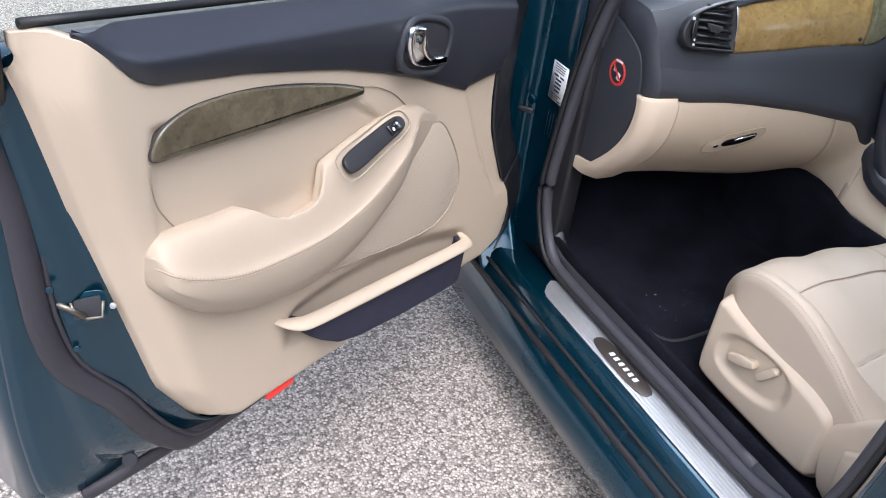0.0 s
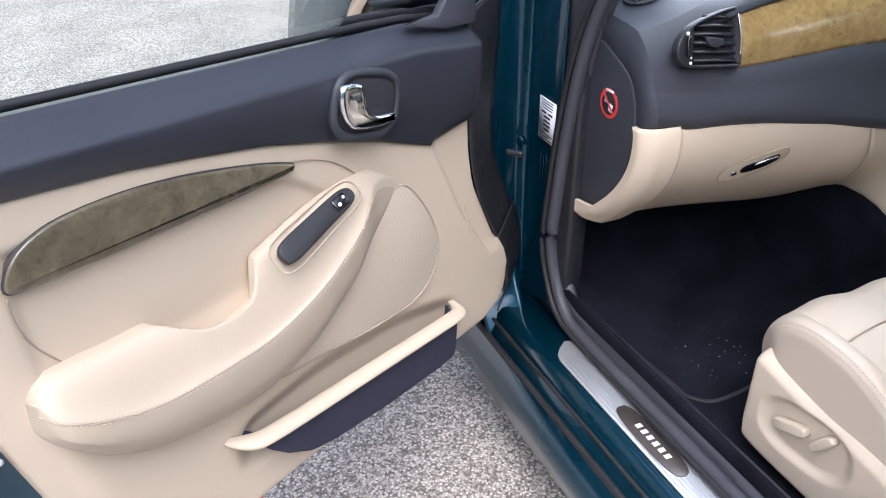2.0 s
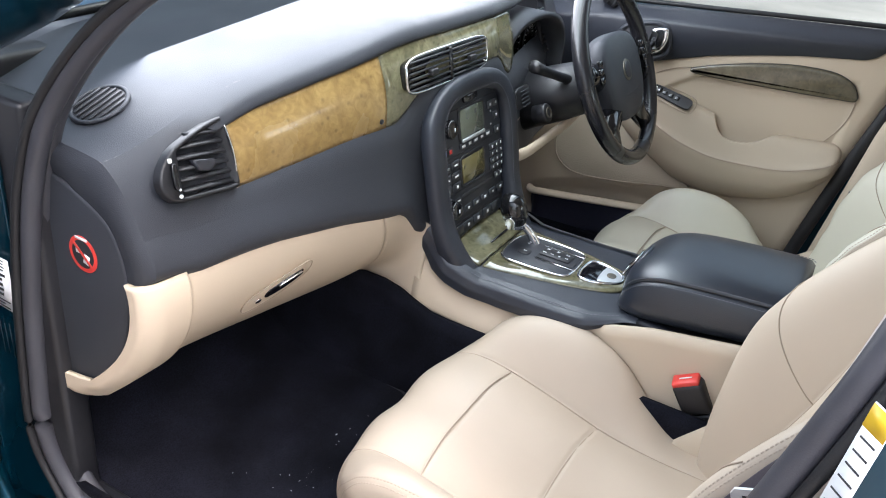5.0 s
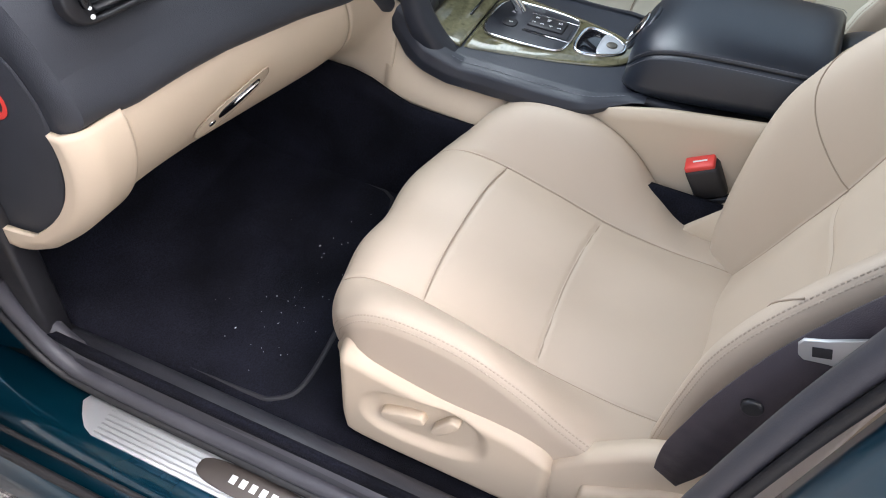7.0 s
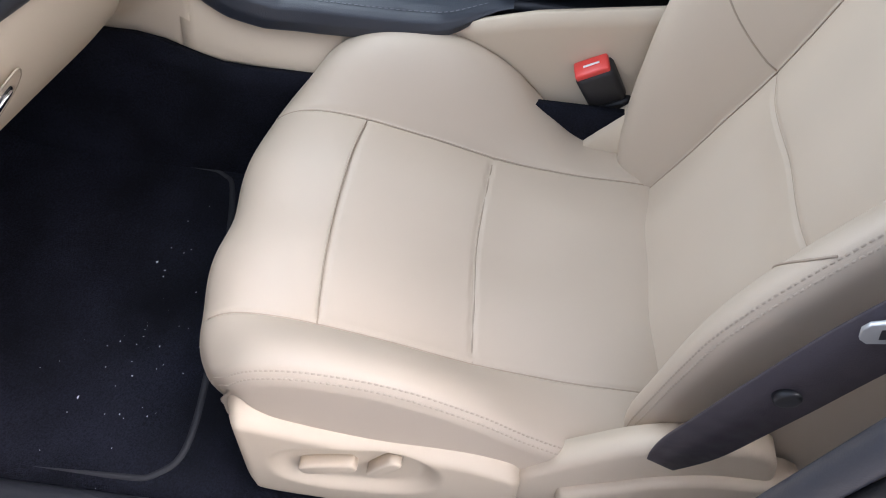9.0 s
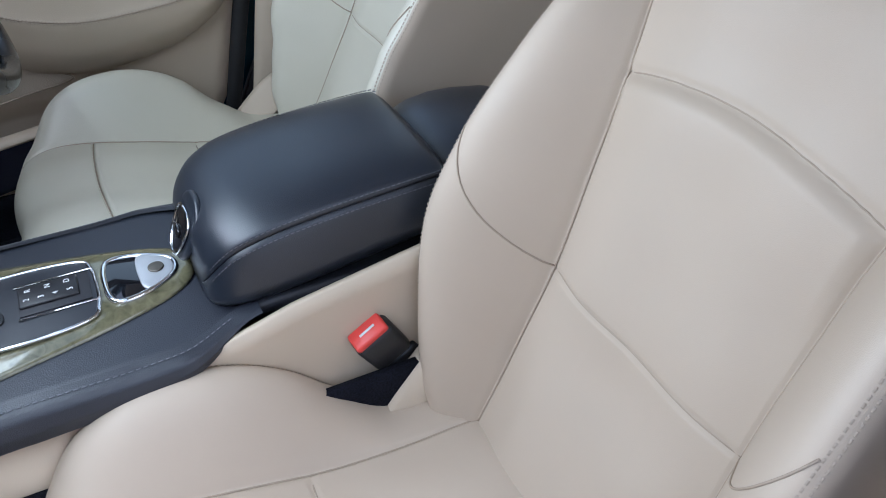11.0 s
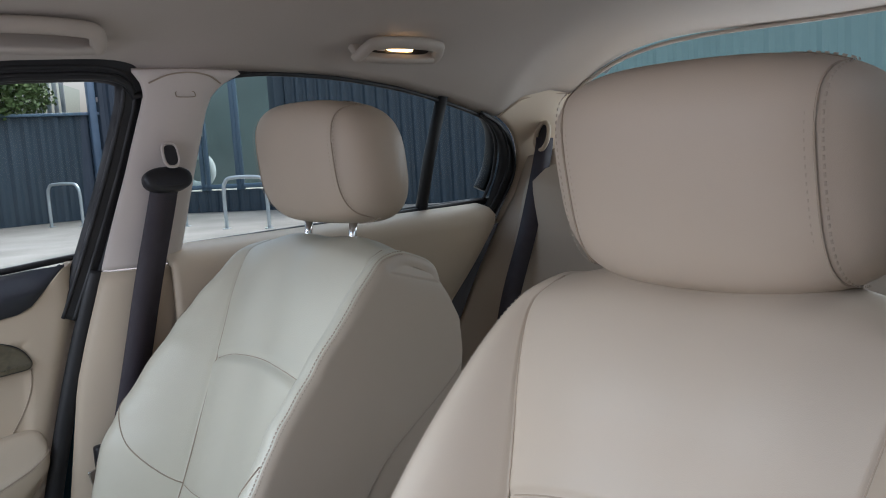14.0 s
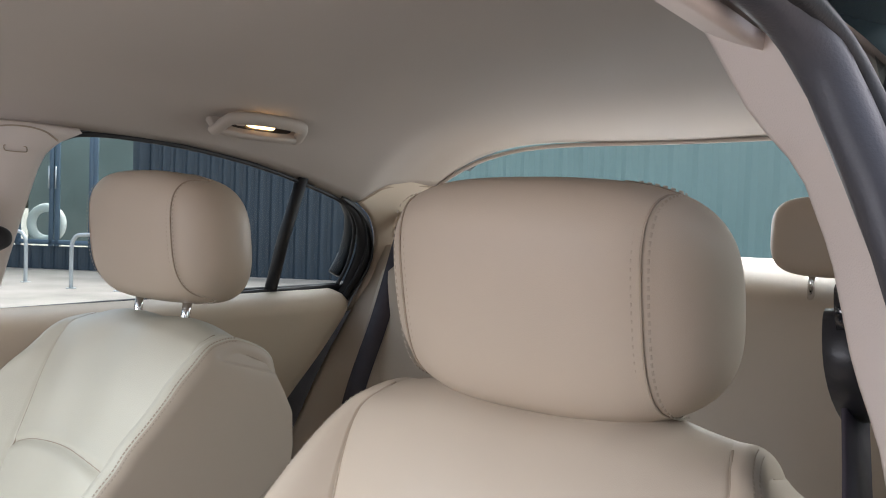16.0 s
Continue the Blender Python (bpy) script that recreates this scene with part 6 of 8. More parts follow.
    for i in range(5):
        btn(-0.038 + 0.0235 * i, 0.0115, 0.021, 0.010)
        legend(-0.038 + 0.0235 * i, 0.0115, 0.012 - 0.003 * (i % 2), 0.0045)
    for y, xs in ((0.062, (0.072, 0.094)), (0.038, (0.094,)), (0.010, (0.096,))):
        for x in xs:
            btn(x, y, 0.019, 0.014)
            legend(x, y, 0.006, 0.0045)
    for y in (0.050, 0.026):
        legend(0.070, y, 0.003, 0.003)
    for x, m in ((-0.105, BLUE_PRINT), (-0.084, RED)):
        btn(x, 0.014, 0.019, 0.013)
        legend(x, 0.014, 0.009, 0.007, m)
    # lower unit: second display, keys beside, slot
    part("display_frame", tube([Mf @ Vector((x, y, 0.001)) for x, y in ellipse(-0.004, -0.034, 0.046, 0.028, 28, 7.0)], 0.0022, 8, True), PLASTIC, face)
    part("display", box(0.082, 0.044, 0.0012, 0.0003, Mf @ Matrix.Translation((-0.004, -0.034, 0.0010)), 1), LCD_AMBER, face, "olive liquid crystal display")
    for x, y, w, h in ((-0.036, -0.026, 0.006, 0.008), (0.030, -0.024, 0.006, 0.010), (-0.004, -0.034, 0.050, 0.0012), (-0.004, -0.046, 0.062, 0.0012)):
        part("segment", box(w, h, 0.0004, 0, Mf @ Matrix.Translation((x, y, 0.0018)), 1), TRIM_GREY, face)
    for i in range(3):
        for k in range(2):
            btn(-0.101 + 0.032 * k, -0.014 - 0.020 * i, 0.029, 0.016)
            legend(-0.101 + 0.032 * k, -0.014 - 0.020 * i, 0.013 if i < 2 else 0.006, 0.0035 if i < 2 else 0.006)
    for i in range(4):
        for k in range(3):
            btn(0.071 + 0.0178 * k, -0.018 - 0.0133 * i, 0.016, 0.011)
            legend(0.071 + 0.0178 * k, -0.018 - 0.0133 * i, 0.0035, 0.0045)
    part("disc_slot", box(0.124, 0.009, 0.001, 0.0003, Mf @ Matrix.Translation((0.008, -0.079, 0.0006)), 1), INK, face)
    for x in (0.083, 0.101):
        btn(x, -0.076, 0.014, 0.012)
        legend(x, -0.076, 0.005, 0.004)
    btn(-0.068, -0.080, 0.020, 0.009)
    legend(-0.068, -0.080, 0.011, 0.003)
    for i in range(6):
        btn(-0.066 + 0.0325 * i, -0.104, 0.028, 0.013)
        legend(-0.066 + 0.0325 * i, -0.104, 0.008 - 0.003 * (i % 3 == 1), 0.0045)
    # sloping strip with three switches at the foot
    for i, (x, m) in enumerate(((-0.072, None), (-0.038, WHITE), (0.0, WHITE), (0.038, WHITE), (0.074, None))):
        btn(x, -0.135, 0.034, 0.017)
        if m:
            legend(x, -0.135, 0.008, 0.006, m)
    return c


console()


def gear_lever():
    g = thing("gear_lever", "dark wood gear knob on a chrome stalk in the selector plate", "gear lever")
    part("stalk", tube(spline([(0.034, 0.512, 0.603), (0.029, 0.525, 0.626), (0.020, 0.545, 0.645)], 5), [0.010 - 0.0004 * i for i in range(11)], 12), CHROME, g, "tapered chrome stalk")
    R = []
    for k in range(13):
        a = math.pi * k / 12
        r = 0.0215 * math.sin(a) ** 0.7 + 0.001
        cz = 0.668 - 0.030 * math.cos(a)
        R.append([(0.014 + r * math.cos(2 * math.pi * i / 20), 0.557 + 0.20 * (cz - 0.668) + 1.15 * r * math.sin(2 * math.pi * i / 20), cz) for i in range(20)])
    part("knob", rings(R), mat("dark_lacquered_wood", (0.006, 0.006, 0.007), 0.15, 0, 0, coat=0.4), g, "dark lacquered knob")
    part("collar", disc(0.017, 0.012, 20, 0.004, Matrix.Translation((0.018, 0.549, 0.636))), CHROME, g)
    part("insert", slab(ellipse(0, 0, 0.010, 0.013, 20), 0.002, 0.001, basis((-0.0075, 0.552, 0.650), (0, -1, 0), (-0.25, 0, 1))), CHROME, g)


gear_lever()


def armrest():
    a = thing("armrest_box", "slate leather armrest box with stitched lid", "armrest")
    ys = [0.316, 0.315, 0.310, 0.300, 0.285, 0.262, 0.235, 0.19, 0.14, 0.09, 0.062, 0.053, 0.050]
    top = curve1([-y for y in ys], [0.640, 0.655, 0.668, 0.680, 0.691, 0.701, 0.707, 0.712, 0.715, 0.717, 0.716, 0.713, 0.707])
    wide = curve1([-y for y in ys], [0.052, 0.066, 0.078, 0.087, 0.094, 0.099, 0.101, 0.102, 0.102, 0.102, 0.101, 0.099, 0.094])
    seam = curve1([-y for y in ys], [0.618, 0.624, 0.636, 0.652, 0.667, 0.678, 0.685, 0.691, 0.695, 0.698, 0.699, 0.699, 0.698])
    low = lambda y: 0.606 + max(0.0, 0.30 - y) * 0.134

    def lid_ring(y, n=40):
        w, t, s = wide(-y), top(-y), seam(-y)
        out = []
        for i in range(n + 1):
            q = math.pi * i / n
            out.append((w * math.copysign(abs(math.cos(q)) ** 0.82, math.cos(q)), y, s + (t - s) * math.sin(q) ** 0.78))
        return out + [(-w * 0.9, y, s - 0.003), (w * 0.9, y, s - 0.003)]
    ky = [0.316 - 0.266 * (i / 44) ** 1.25 for i in range(45)]
    part("lid", rings([lid_ring(y) for y in ky]), ARM_LEATHER, a, "padded slate leather lid")

    def body_ring(y):
        w, s, b = wide(-y), seam(-y), low(y)
        h = s - b
        half = [(w - 0.0012, s), (w + 0.0022, s - 0.010 * min(1, h / 0.06)), (w + 0.006, s - 0.35 * h), (w + 0.010, s - 0.70 * h), (w + 0.009, b + 0.006), (w + 0.004, b)]
        return [(x, y, z) for x, z in half] + [(-x, y, z) for x, z in half[::-1]]
    part("body", rings([body_ring(y) for y in ky]), ARM_LEATHER, a, "slate leather lower box")
    for s in (-1, 1):
        for dz, dx in ((-0.0055, 0.0030), (0.0065, 0.0004)):
            row = [(s * (wide(-y) + dx), y, seam(-y) + dz) for y in ky[3:]]
            part("stitching", stitches(row, up=[(s, 0, 0)] * len(row), pitch=0.0058, length=0.0042, w=0.0007, h=0.0006), PAD_THREAD, a, "row of dark stitches")
    def ring(y, z0, z1, w, n=36, p=2.7):
        return [(w * q[0], y, q[1]) for q in ellipse(0, (z0 + z1) / 2, 1.0, (z1 - z0) / 2, n, p)]
    rear = [ring(y, 0.62, t, q) for y, t, q in ((0.062, 0.672, 0.080), (0.052, 0.688, 0.088), (0.04, 0.698, 0.092), (0.02, 0.707, 0.094), (-0.01, 0.712, 0.094), (-0.04, 0.711, 0.093), (-0.08, 0.704, 0.092), (-0.13, 0.685, 0.09), (-0.17, 0.65, 0.08))]
    part("rear_pad", rings(rear), ARM_LEATHER, a, "slate leather rear section")
    M = basis((-0.004, 0.3135, 0.654), (-1, 0, 0), (0, -0.50, 1))
    sc = part("latch_surround", slab(ellipse(0, 0, 0.034, 0.036, 32, 2.5), 0.006, 0.004, M @ Matrix.Translation((0, 0.002, -0.004))), ARM_LEATHER, a, "slate latch surround")
    cup = [(p.x, p.y) for p in spline([(-0.018, 0.017, 0), (0.018, 0.017, 0), (0.024, 0.000, 0), (0.016, -0.024, 0), (0.0, -0.030, 0), (-0.016, -0.024, 0), (-0.024, 0.000, 0)], 5, True)]
    part("latch", slab(cup, 0.004, 0.002, M @ Matrix.Translation((0, 0, 0.001))), GLOSS_BLACK, sc, "gloss black latch with bright rim")
    part("latch_rim", tube([M @ Vector((x, y, 0.0045)) for x, y in cup], 0.0017, 8, True), CHROME, sc, "bright rim")
    part("latch_pull", box(0.018, 0.010, 0.004, 0.002, M @ Matrix.Translation((0, -0.006, 0.0045))), GLOSS_BLACK, sc)


armrest()


def steering_wheel():
    M = basis((0.385, 0.525, 0.868), (1, 0, 0), (0, 0.42, 0.91))
    s = thing("steering_wheel", "black leather steering wheel with padded boss", "steering wheel", at=M)
    rim = [(0.184 * math.cos(2 * math.pi * i / 64), 0.184 * math.sin(2 * math.pi * i / 64), 0.0) for i in range(64)]
    part("rim", tube(rim, 0.0165, 16, True, up=(0, 0, 1)), mat("black_wheel_leather", (0.012, 0.012, 0.015), 0.26, 0, 0.08, 900, coat=0.2), s, "glossy black leather rim")
    bo = spline([(-0.055, 0.070, 0), (0.055, 0.070, 0), (0.100, 0.045, 0), (0.112, 0.0, 0), (0.098, -0.060, 0), (0.060, -0.096, 0), (0, -0.106, 0), (-0.060, -0.096, 0), (-0.098, -0.060, 0), (-0.112, 0.0, 0), (-0.100, 0.045, 0)], 5, True)
    part("boss", slab([(p.x, p.y) for p in bo], 0.038, 0.014, Matrix.Translation((0, 0, -0.022)), 0.003), PAD, s, "slate padded boss")
    part("boss_crease", tube(spline([(-0.085, -0.035, 0.0165), (-0.04, -0.052, 0.0185), (0.04, -0.052, 0.0185), (0.085, -0.035, 0.0165)], 6), 0.0010, 6), INK, s)
    part("badge", disc(0.022, 0.004, 28, 0.0015, Matrix.Translation((0, -0.006, 0.017))), STEEL, s, "round bright badge")
    part("badge_centre", disc(0.017, 0.003, 24, 0.001, Matrix.Translation((0, -0.006, 0.0195))), TRIM_GREY, s)
    for x0, y0, x1, y1 in ((-0.09, 0.0, -0.178, 0.022), (0.09, 0.0, 0.178, 0.022), (-0.070, -0.075, -0.108, -0.142), (0.070, -0.075, 0.108, -0.142)):
        part("spoke", tube([(x0, y0, -0.008), ((x0 + x1) / 2, (y0 + y1) / 2, -0.012), (x1, y1, -0.004)], [0.024, 0.019, 0.016], 12, wide=1.3, up=(0, 0, 1)), GLOSS_BLACK, s, "gloss black spoke")
    for sx in (-1, 1):
        for i in range(3):
            part("spoke_switch", box(0.018, 0.012, 0.006, 0.002, Matrix.Translation((sx * (0.128 + 0.003 * i), 0.030 - 0.016 * i, 0.012))), GLOSS_BLACK, s)
    part("column", tube([(-0.01, -0.02, -0.03), (-0.02, -0.02, -0.14), (-0.02, -0.02, -0.24)], [0.052, 0.060, 0.064], 18, wide=1.2, up=(0, 1, 0)), PLASTIC, s, "black steering column shroud")
    part("stalk", tube([(-0.05, 0.0, -0.08), (-0.12, 0.030, -0.088), (-0.165, 0.050, -0.092), (-0.185, 0.060, -0.094)], [0.010, 0.009, 0.011, 0.013], 12), PLASTIC, s, "column stalk")
    part("stalk", tube([(0.05, 0.0, -0.06), (0.10, 0.012, -0.05), (0.150, 0.020, -0.045)], [0.008, 0.007, 0.010], 10), PLASTIC, s, "column stalk")
    ig = part("ignition_lock", disc(0.020, 0.03, 20, 0.004, basis((-0.117, -0.043, -0.150), (1, 0, 0), (0, 1, 0))), PLASTIC, s, "black ignition lock")
    part("key_ring", tube([(-0.117 + 0.010 * math.cos(q / 3), -0.043 + 0.010 * math.sin(q / 3), -0.119) for q in range(19)], 0.0018, 6, True), STEEL, ig)


steering_wheel()


# ---- upper cabin, rear seat, pillars and glass ----
def roof_z(x, y):
    z = 1.405 - 0.115 * (abs(x) / 0.62) ** 6
    z -= 0.075 * max(0.0, (y - 0.02) / 0.40) ** 2
    z -= 0.050 * max(0.0, (-0.75 - y) / 0.60) ** 2
    return z


EDGE_Y = [-1.2, -1.13, -1.06, -1.024, -0.99, -0.94, -0.8, -0.665, -0.5, -0.3, -0.05, 0.1, 0.42]
EDGE_W = [0.572, 0.60, 0.616, 0.624, 0.637, 0.642, 0.632, 0.622, 0.614, 0.612, 0.614, 0.616, 0.60]
EDGE_Z = [1.255, 1.256, 1.247, 1.232, 1.204, 1.213, 1.249, 1.277, 1.296, 1.301, 1.296, 1.289, 1.21]


def headliner():
    def f(u, v):
        y = 0.42 + (-1.35 + 0.15 * u * u - 0.42) * v
        wl = float(np.interp(y, [-1.2, -1.1, -0.8, -0.3, 0.1, 0.42], [0.56, 0.565, 0.575, 0.555, 0.545, 0.52]))
        wr, hr = float(np.interp(y, EDGE_Y, EDGE_W)), float(np.interp(y, EDGE_Y, EDGE_Z))
        top = roof_z(0, y) + 0.012 * max(0.0, (-0.75 - y) / 0.60) ** 2
        if u > 0:
            return (u * wr, y, top - (top - hr) * abs(u) ** 5)
        hl = min(roof_z(wl, y), hr + 0.02)
        return (u * wl, y, top - (top - hl) * abs(u) ** 6)
    ob = part("ceiling", surf(f, 80, 80, -1, 1), LINER)
    tagged(ob, "beige cloth headliner, slightly domed", "headliner", kind="structure")
    thick(ob, 0.006, -1)
    # outer roof skin closes the shell above
    r = part("roof", surf(lambda u, v: (u * 0.62, 0.46 - 1.86 * v, roof_z(u * 0.58, 0.42 - 1.76 * v) + 0.034 + 0.02 * (1 - u * u)), 24, 24, -1, 1, flip=True), PAINT, car, "painted roof skin")
    thick(r, 0.006, -1)


headliner()


def x_right(z):
    return 0.700 - 0.085 * max(0.0, (z - 0.98) / 0.31) ** 1.3


def side_glass_and_pillars():
    # right-hand door post trim: upper and lower covers
    def post(u, v):
        z = 0.975 + 0.325 * v
        y0 = float(np.interp(z, [0.975, 1.132, 1.235, 1.262, 1.282, 1.30], [-0.048, -0.092, -0.116, -0.120, -0.112, -0.095]))
        y1 = float(np.interp(z, [0.975, 1.049, 1.147, 1.235, 1.262, 1.282, 1.30], [-0.176, -0.190, -0.206, -0.220, -0.228, -0.246, -0.28]))
        return (x_right(z) - 0.022 - 0.016 * math.sin(math.pi * u) ** 0.7 - 0.006 * sstep(0.8, 1, v), y0 + (y1 - y0) * u, z)
    thick(part("post_trim", surf(post, 20, 40), PILLAR, car, "beige cloth door post trim"), 0.01, 1)
    def post_low(u, v):
        z = 0.30 + 0.672 * v
        y0, y1 = float(np.interp(z, [0.30, 0.79, 0.862, 0.975], [0.10, 0.014, -0.009, -0.049])), float(np.interp(z, [0.30, 0.81, 0.975], [-0.13, -0.142, -0.176]))
        return (0.680 - 0.018 * math.sin(math.pi * u) ** 0.6 - 0.004, y0 + (y1 - y0) * u, z)
    thick(part("post_trim", surf(post_low, 14, 24), CREAM_TRIM, car, "cream lower door post trim"), 0.01, 1)
    tag = [(p[0], p[1]) for p in ellipse(0, 0, 0.017, 0.005, 20, 5)]
    part("trim_joint", tube(spline([(x_right(1.275) - 0.044, -0.118, 1.276), (x_right(1.287) - 0.054, -0.145, 1.288), (x_right(1.291) - 0.056, -0.18, 1.292), (x_right(1.287) - 0.054, -0.215, 1.288), (x_right(1.275) - 0.044, -0.243, 1.276)], 6), 0.0014, 6), SEAM, car)
    M = basis((x_right(1.262) - 0.0505, -0.177, 1.258), (0, -1, 0), (0.28, 0, 1))
    part("embossed_tag", tube([M @ Vector((x, y, 0.001)) for x, y in tag], 0.0009, 6, True), SEAM, car)
    # left-hand post, cloth inside, painted outside
    LZ = [0.60, 0.78, 0.96, 1.07, 1.105, 1.161, 1.206, 1.237, 1.304, 1.34]
    def lpost(u, v):
        z = 0.60 + 0.73 * v
        xi = float(np.interp(z, LZ, [-0.668, -0.668, -0.652, -0.624, -0.609, -0.593, -0.574, -0.546, -0.508, -0.48]))
        xo = float(np.interp(z, LZ, [-0.705, -0.702, -0.690, -0.662, -0.650, -0.632, -0.614, -0.600, -0.556, -0.53]))
        yo = float(np.interp(z, LZ, [0.075, 0.055, 0.018, -0.005, -0.014, -0.028, -0.034, -0.035, -0.035, -0.03]))
        return (xo + (xi - xo) * u + 0.004 * math.sin(math.pi * u), yo - 0.055 * u ** 0.8, z)
    thick(part("post_trim", surf(lpost, 12, 50, flip=True), PILLAR, car, "beige cloth door post trim"), 0.004, -1)
    # cloth band over the left-hand doors, inside the seal
    def rail(u, v):
        y = 0.40 - 1.15 * u
        xo = float(np.interp(y, [-0.75, -0.4, -0.03, 0.084, 0.22, 0.40], [-0.575, -0.568, -0.564, -0.566, -0.542, -0.520]))
        xi = float(np.interp(y, [-0.75, -0.212, 0.031, 0.144, 0.242, 0.40], [-0.47, -0.469, -0.483, -0.464, -0.431, -0.40]))
        p = Vector((xo, y, 1.274 - 0.06 * sstep(0.2, 0.45, y))).lerp(Vector((xi, y, 1.330 - 0.05 * sstep(0.2, 0.45, y))), v)
        return (p.x, p.y, p.z - 0.006 * math.sin(math.pi * v))
    thick(part("rail_trim", surf(rail, 40, 10, flip=True), PILLAR, car, "beige cloth band over the door opening"), 0.008, 1)
    def lout(u, v):
        z = 0.30 + 0.95 * v
        x = float(np.interp(z, [0.3, 0.6, 0.78, 0.96, 1.10, 1.20, 1.26], [-0.72, -0.725, -0.725, -0.715, -0.672, -0.622, -0.585]))
        y0 = float(np.interp(z, [0.3, 0.6, 0.78, 0.96, 1.10, 1.20, 1.26], [0.085, 0.050, 0.022, -0.014, -0.050, -0.072, -0.085]))
        return (x - 0.008 - 0.05 * u ** 2, y0 - 0.13 * u, z)
    thick(part("door_post", surf(lout, 10, 34), PAINT, car, "painted door post"), 0.02, -1)
    Mp = basis((-0.738, -0.004, 0.920), (-0.75, -0.66, 0), (0, -0.18, 0.98))
    lb = part("label_plate", box(0.020, 0.118, 0.0008, 0, Mp, 1), WHITE, car, "white sticker with yellow bands")
    for y in (-0.049, 0.049):
        part("yellow_band", box(0.020, 0.018, 0.0004, 0, Mp @ Matrix.Translation((0, y, 0.0009)), 1), YELLOW, lb)
    for i in range(7):
        part("print_bar", box(0.014, 0.0015, 0.0003, 0, Mp @ Matrix.Translation((0, -0.033 + 0.011 * i, 0.0009)), 1), TRIM_GREY, lb)
    # right rear window surround and quarter light
    top = [(-0.225, 1.270), (-0.27, 1.284), (-0.301, 1.294), (-0.383, 1.297), (-0.515, 1.290), (-0.665, 1.271), (-0.804, 1.243), (-0.941, 1.206), (-0.99, 1.170), (-1.01, 1.125), (-1.010, 1.06), (-0.986, 1.008)]
    tk = spline([(x_right(z) + 0.002, y, z) for y, z in top], 6)
    part("window_seal", tube(tk, 0.0045, 10), RUBBER, car, "black rubber rear window seal")
    part("window_seal", tube([p + Vector((0.022, -0.012 if p.y < -0.8 else 0, 0.022)) for p in tk], 0.018, 10), RUBBER, car, "black window frame")
    # broad rubber round the quarter light, running down the door's shut line
    qs = spline([(x_right(z) - 0.006, y, z) for y, z in ((-0.93, 1.214), (-0.985, 1.188), (-1.025, 1.150), (-1.048, 1.10), (-1.046, 1.055), (-1.025, 1.010), (-0.985, 0.958), (-0.915, 0.880), (-0.815, 0.765), (-0.70, 0.62))], 6)
    qr = curve1([0, 0.1, 0.2, 0.35, 0.5, 0.6, 0.7, 0.8, 1.0], [0.006, 0.014, 0.022, 0.030, 0.028, 0.022, 0.021, 0.021, 0.021])
    part("window_seal", tube(qs, [0.45 * qr(i / (len(qs) - 1)) for i in range(len(qs))], 12, wide=2.2, up=(1, 0, 0)), RUBBER, car, "broad black rubber round the quarter light")
    for k in (-0.45, 0.5):
        part("seal_ridge", tube([p + Vector((-0.5 * qr(i / (len(qs) - 1)), -k * qr(i / (len(qs) - 1)) * 0.8, -k * qr(i / (len(qs) - 1)) * 0.5)) for i, p in enumerate(qs)], 0.0035, 8), RUBBER, car)
    part("window_seal", tube([(x_right(1.0) + 0.002, -0.19 - 0.081 * i, 0.994 + 0.0010 * i) for i in range(11)], 0.006, 8), RUBBER, car, "black rubber waist seal")
    part("quarter_bar", tube([(x_right(1.26) + 0.006, -0.806, 1.255), (x_right(1.12) + 0.006, -0.795, 1.12), (x_right(0.985) + 0.004, -0.780, 0.985)], 0.014, 10, wide=1.0), RUBBER, car, "black quarter light bar")
    fz = curve1([-y for y, z in top[:10]], [z for y, z in top[:10]])
    part("rear_door_glass", surf(lambda u, v: (x_right(0.985 + (fz(0.2 + 0.85 * u) - 0.985) * v) + 0.012, -0.2 - 0.85 * u, 0.975 + (fz(max(0.225, 0.2 + 0.85 * u)) - 0.975) * v), 30, 8), GLASS, car, "tinted rear door glass")
    # rear door trim
    rd = thing("rear_door", "closed rear door with plain cream trim", "car door")
    def rd_s(u, v):
        z = 0.40 + 0.590 * v
        end = float(np.interp(z, [0.40, 0.772, 0.883, 0.95, 0.975, 0.988, 0.992], [-0.50, -0.812, -0.908, -0.968, -0.976, -0.966, -0.95]))
        y = -0.152 + (end + 0.152) * u
        x = 0.668 - 0.022 * sstep(0.55, 0.85, v) + 0.045 * sstep(0.955, 1.0, v) ** 2
        return (x + 0.016 * sstep(0.965, 1, u) ** 2, y, z)
    thick(part("trim_panel", surf(rd_s, 60, 50), CREAM_TRIM, rd, "cream rear door trim"), 0.012, 1)
    # black seal between the driver door and the post
    part("door_seal", tube(spline([(0.683, -0.040, 0.975), (0.683, -0.012, 0.90), (0.683, 0.030, 0.77), (0.684, 0.075, 0.60), (0.684, 0.13, 0.36)], 6), 0.010, 10, wide=1.5, up=(1, 0, 0)), RUBBER, car, "black rubber seal beside the door post")
    # added black panel, keeps the shut gap dark in place of the body paint
    part("gap_panel", box(0.010, 0.60, 0.56, 0.003, Matrix.Translation((0.712, -0.92, 0.45))), RUBBER, car, "black panel added to darken the gap behind the rear door")
    # rear quarter trims, both sides
    for s in (1, -1):
        rim = spline([(x_right(z) - 0.012, y, z) for y, z in ((-0.985, 1.205), (-1.035, 1.172), (-1.070, 1.12), (-1.074, 1.06), (-1.05, 1.00), (-1.01, 0.945))], 6)
        far = spline([(0.572, -1.20, 1.256), (0.575, -1.235, 1.215), (0.575, -1.27, 1.17), (0.575, -1.30, 1.12), (0.56, -1.30, 1.06), (0.54, -1.28, 1.0)], 6)
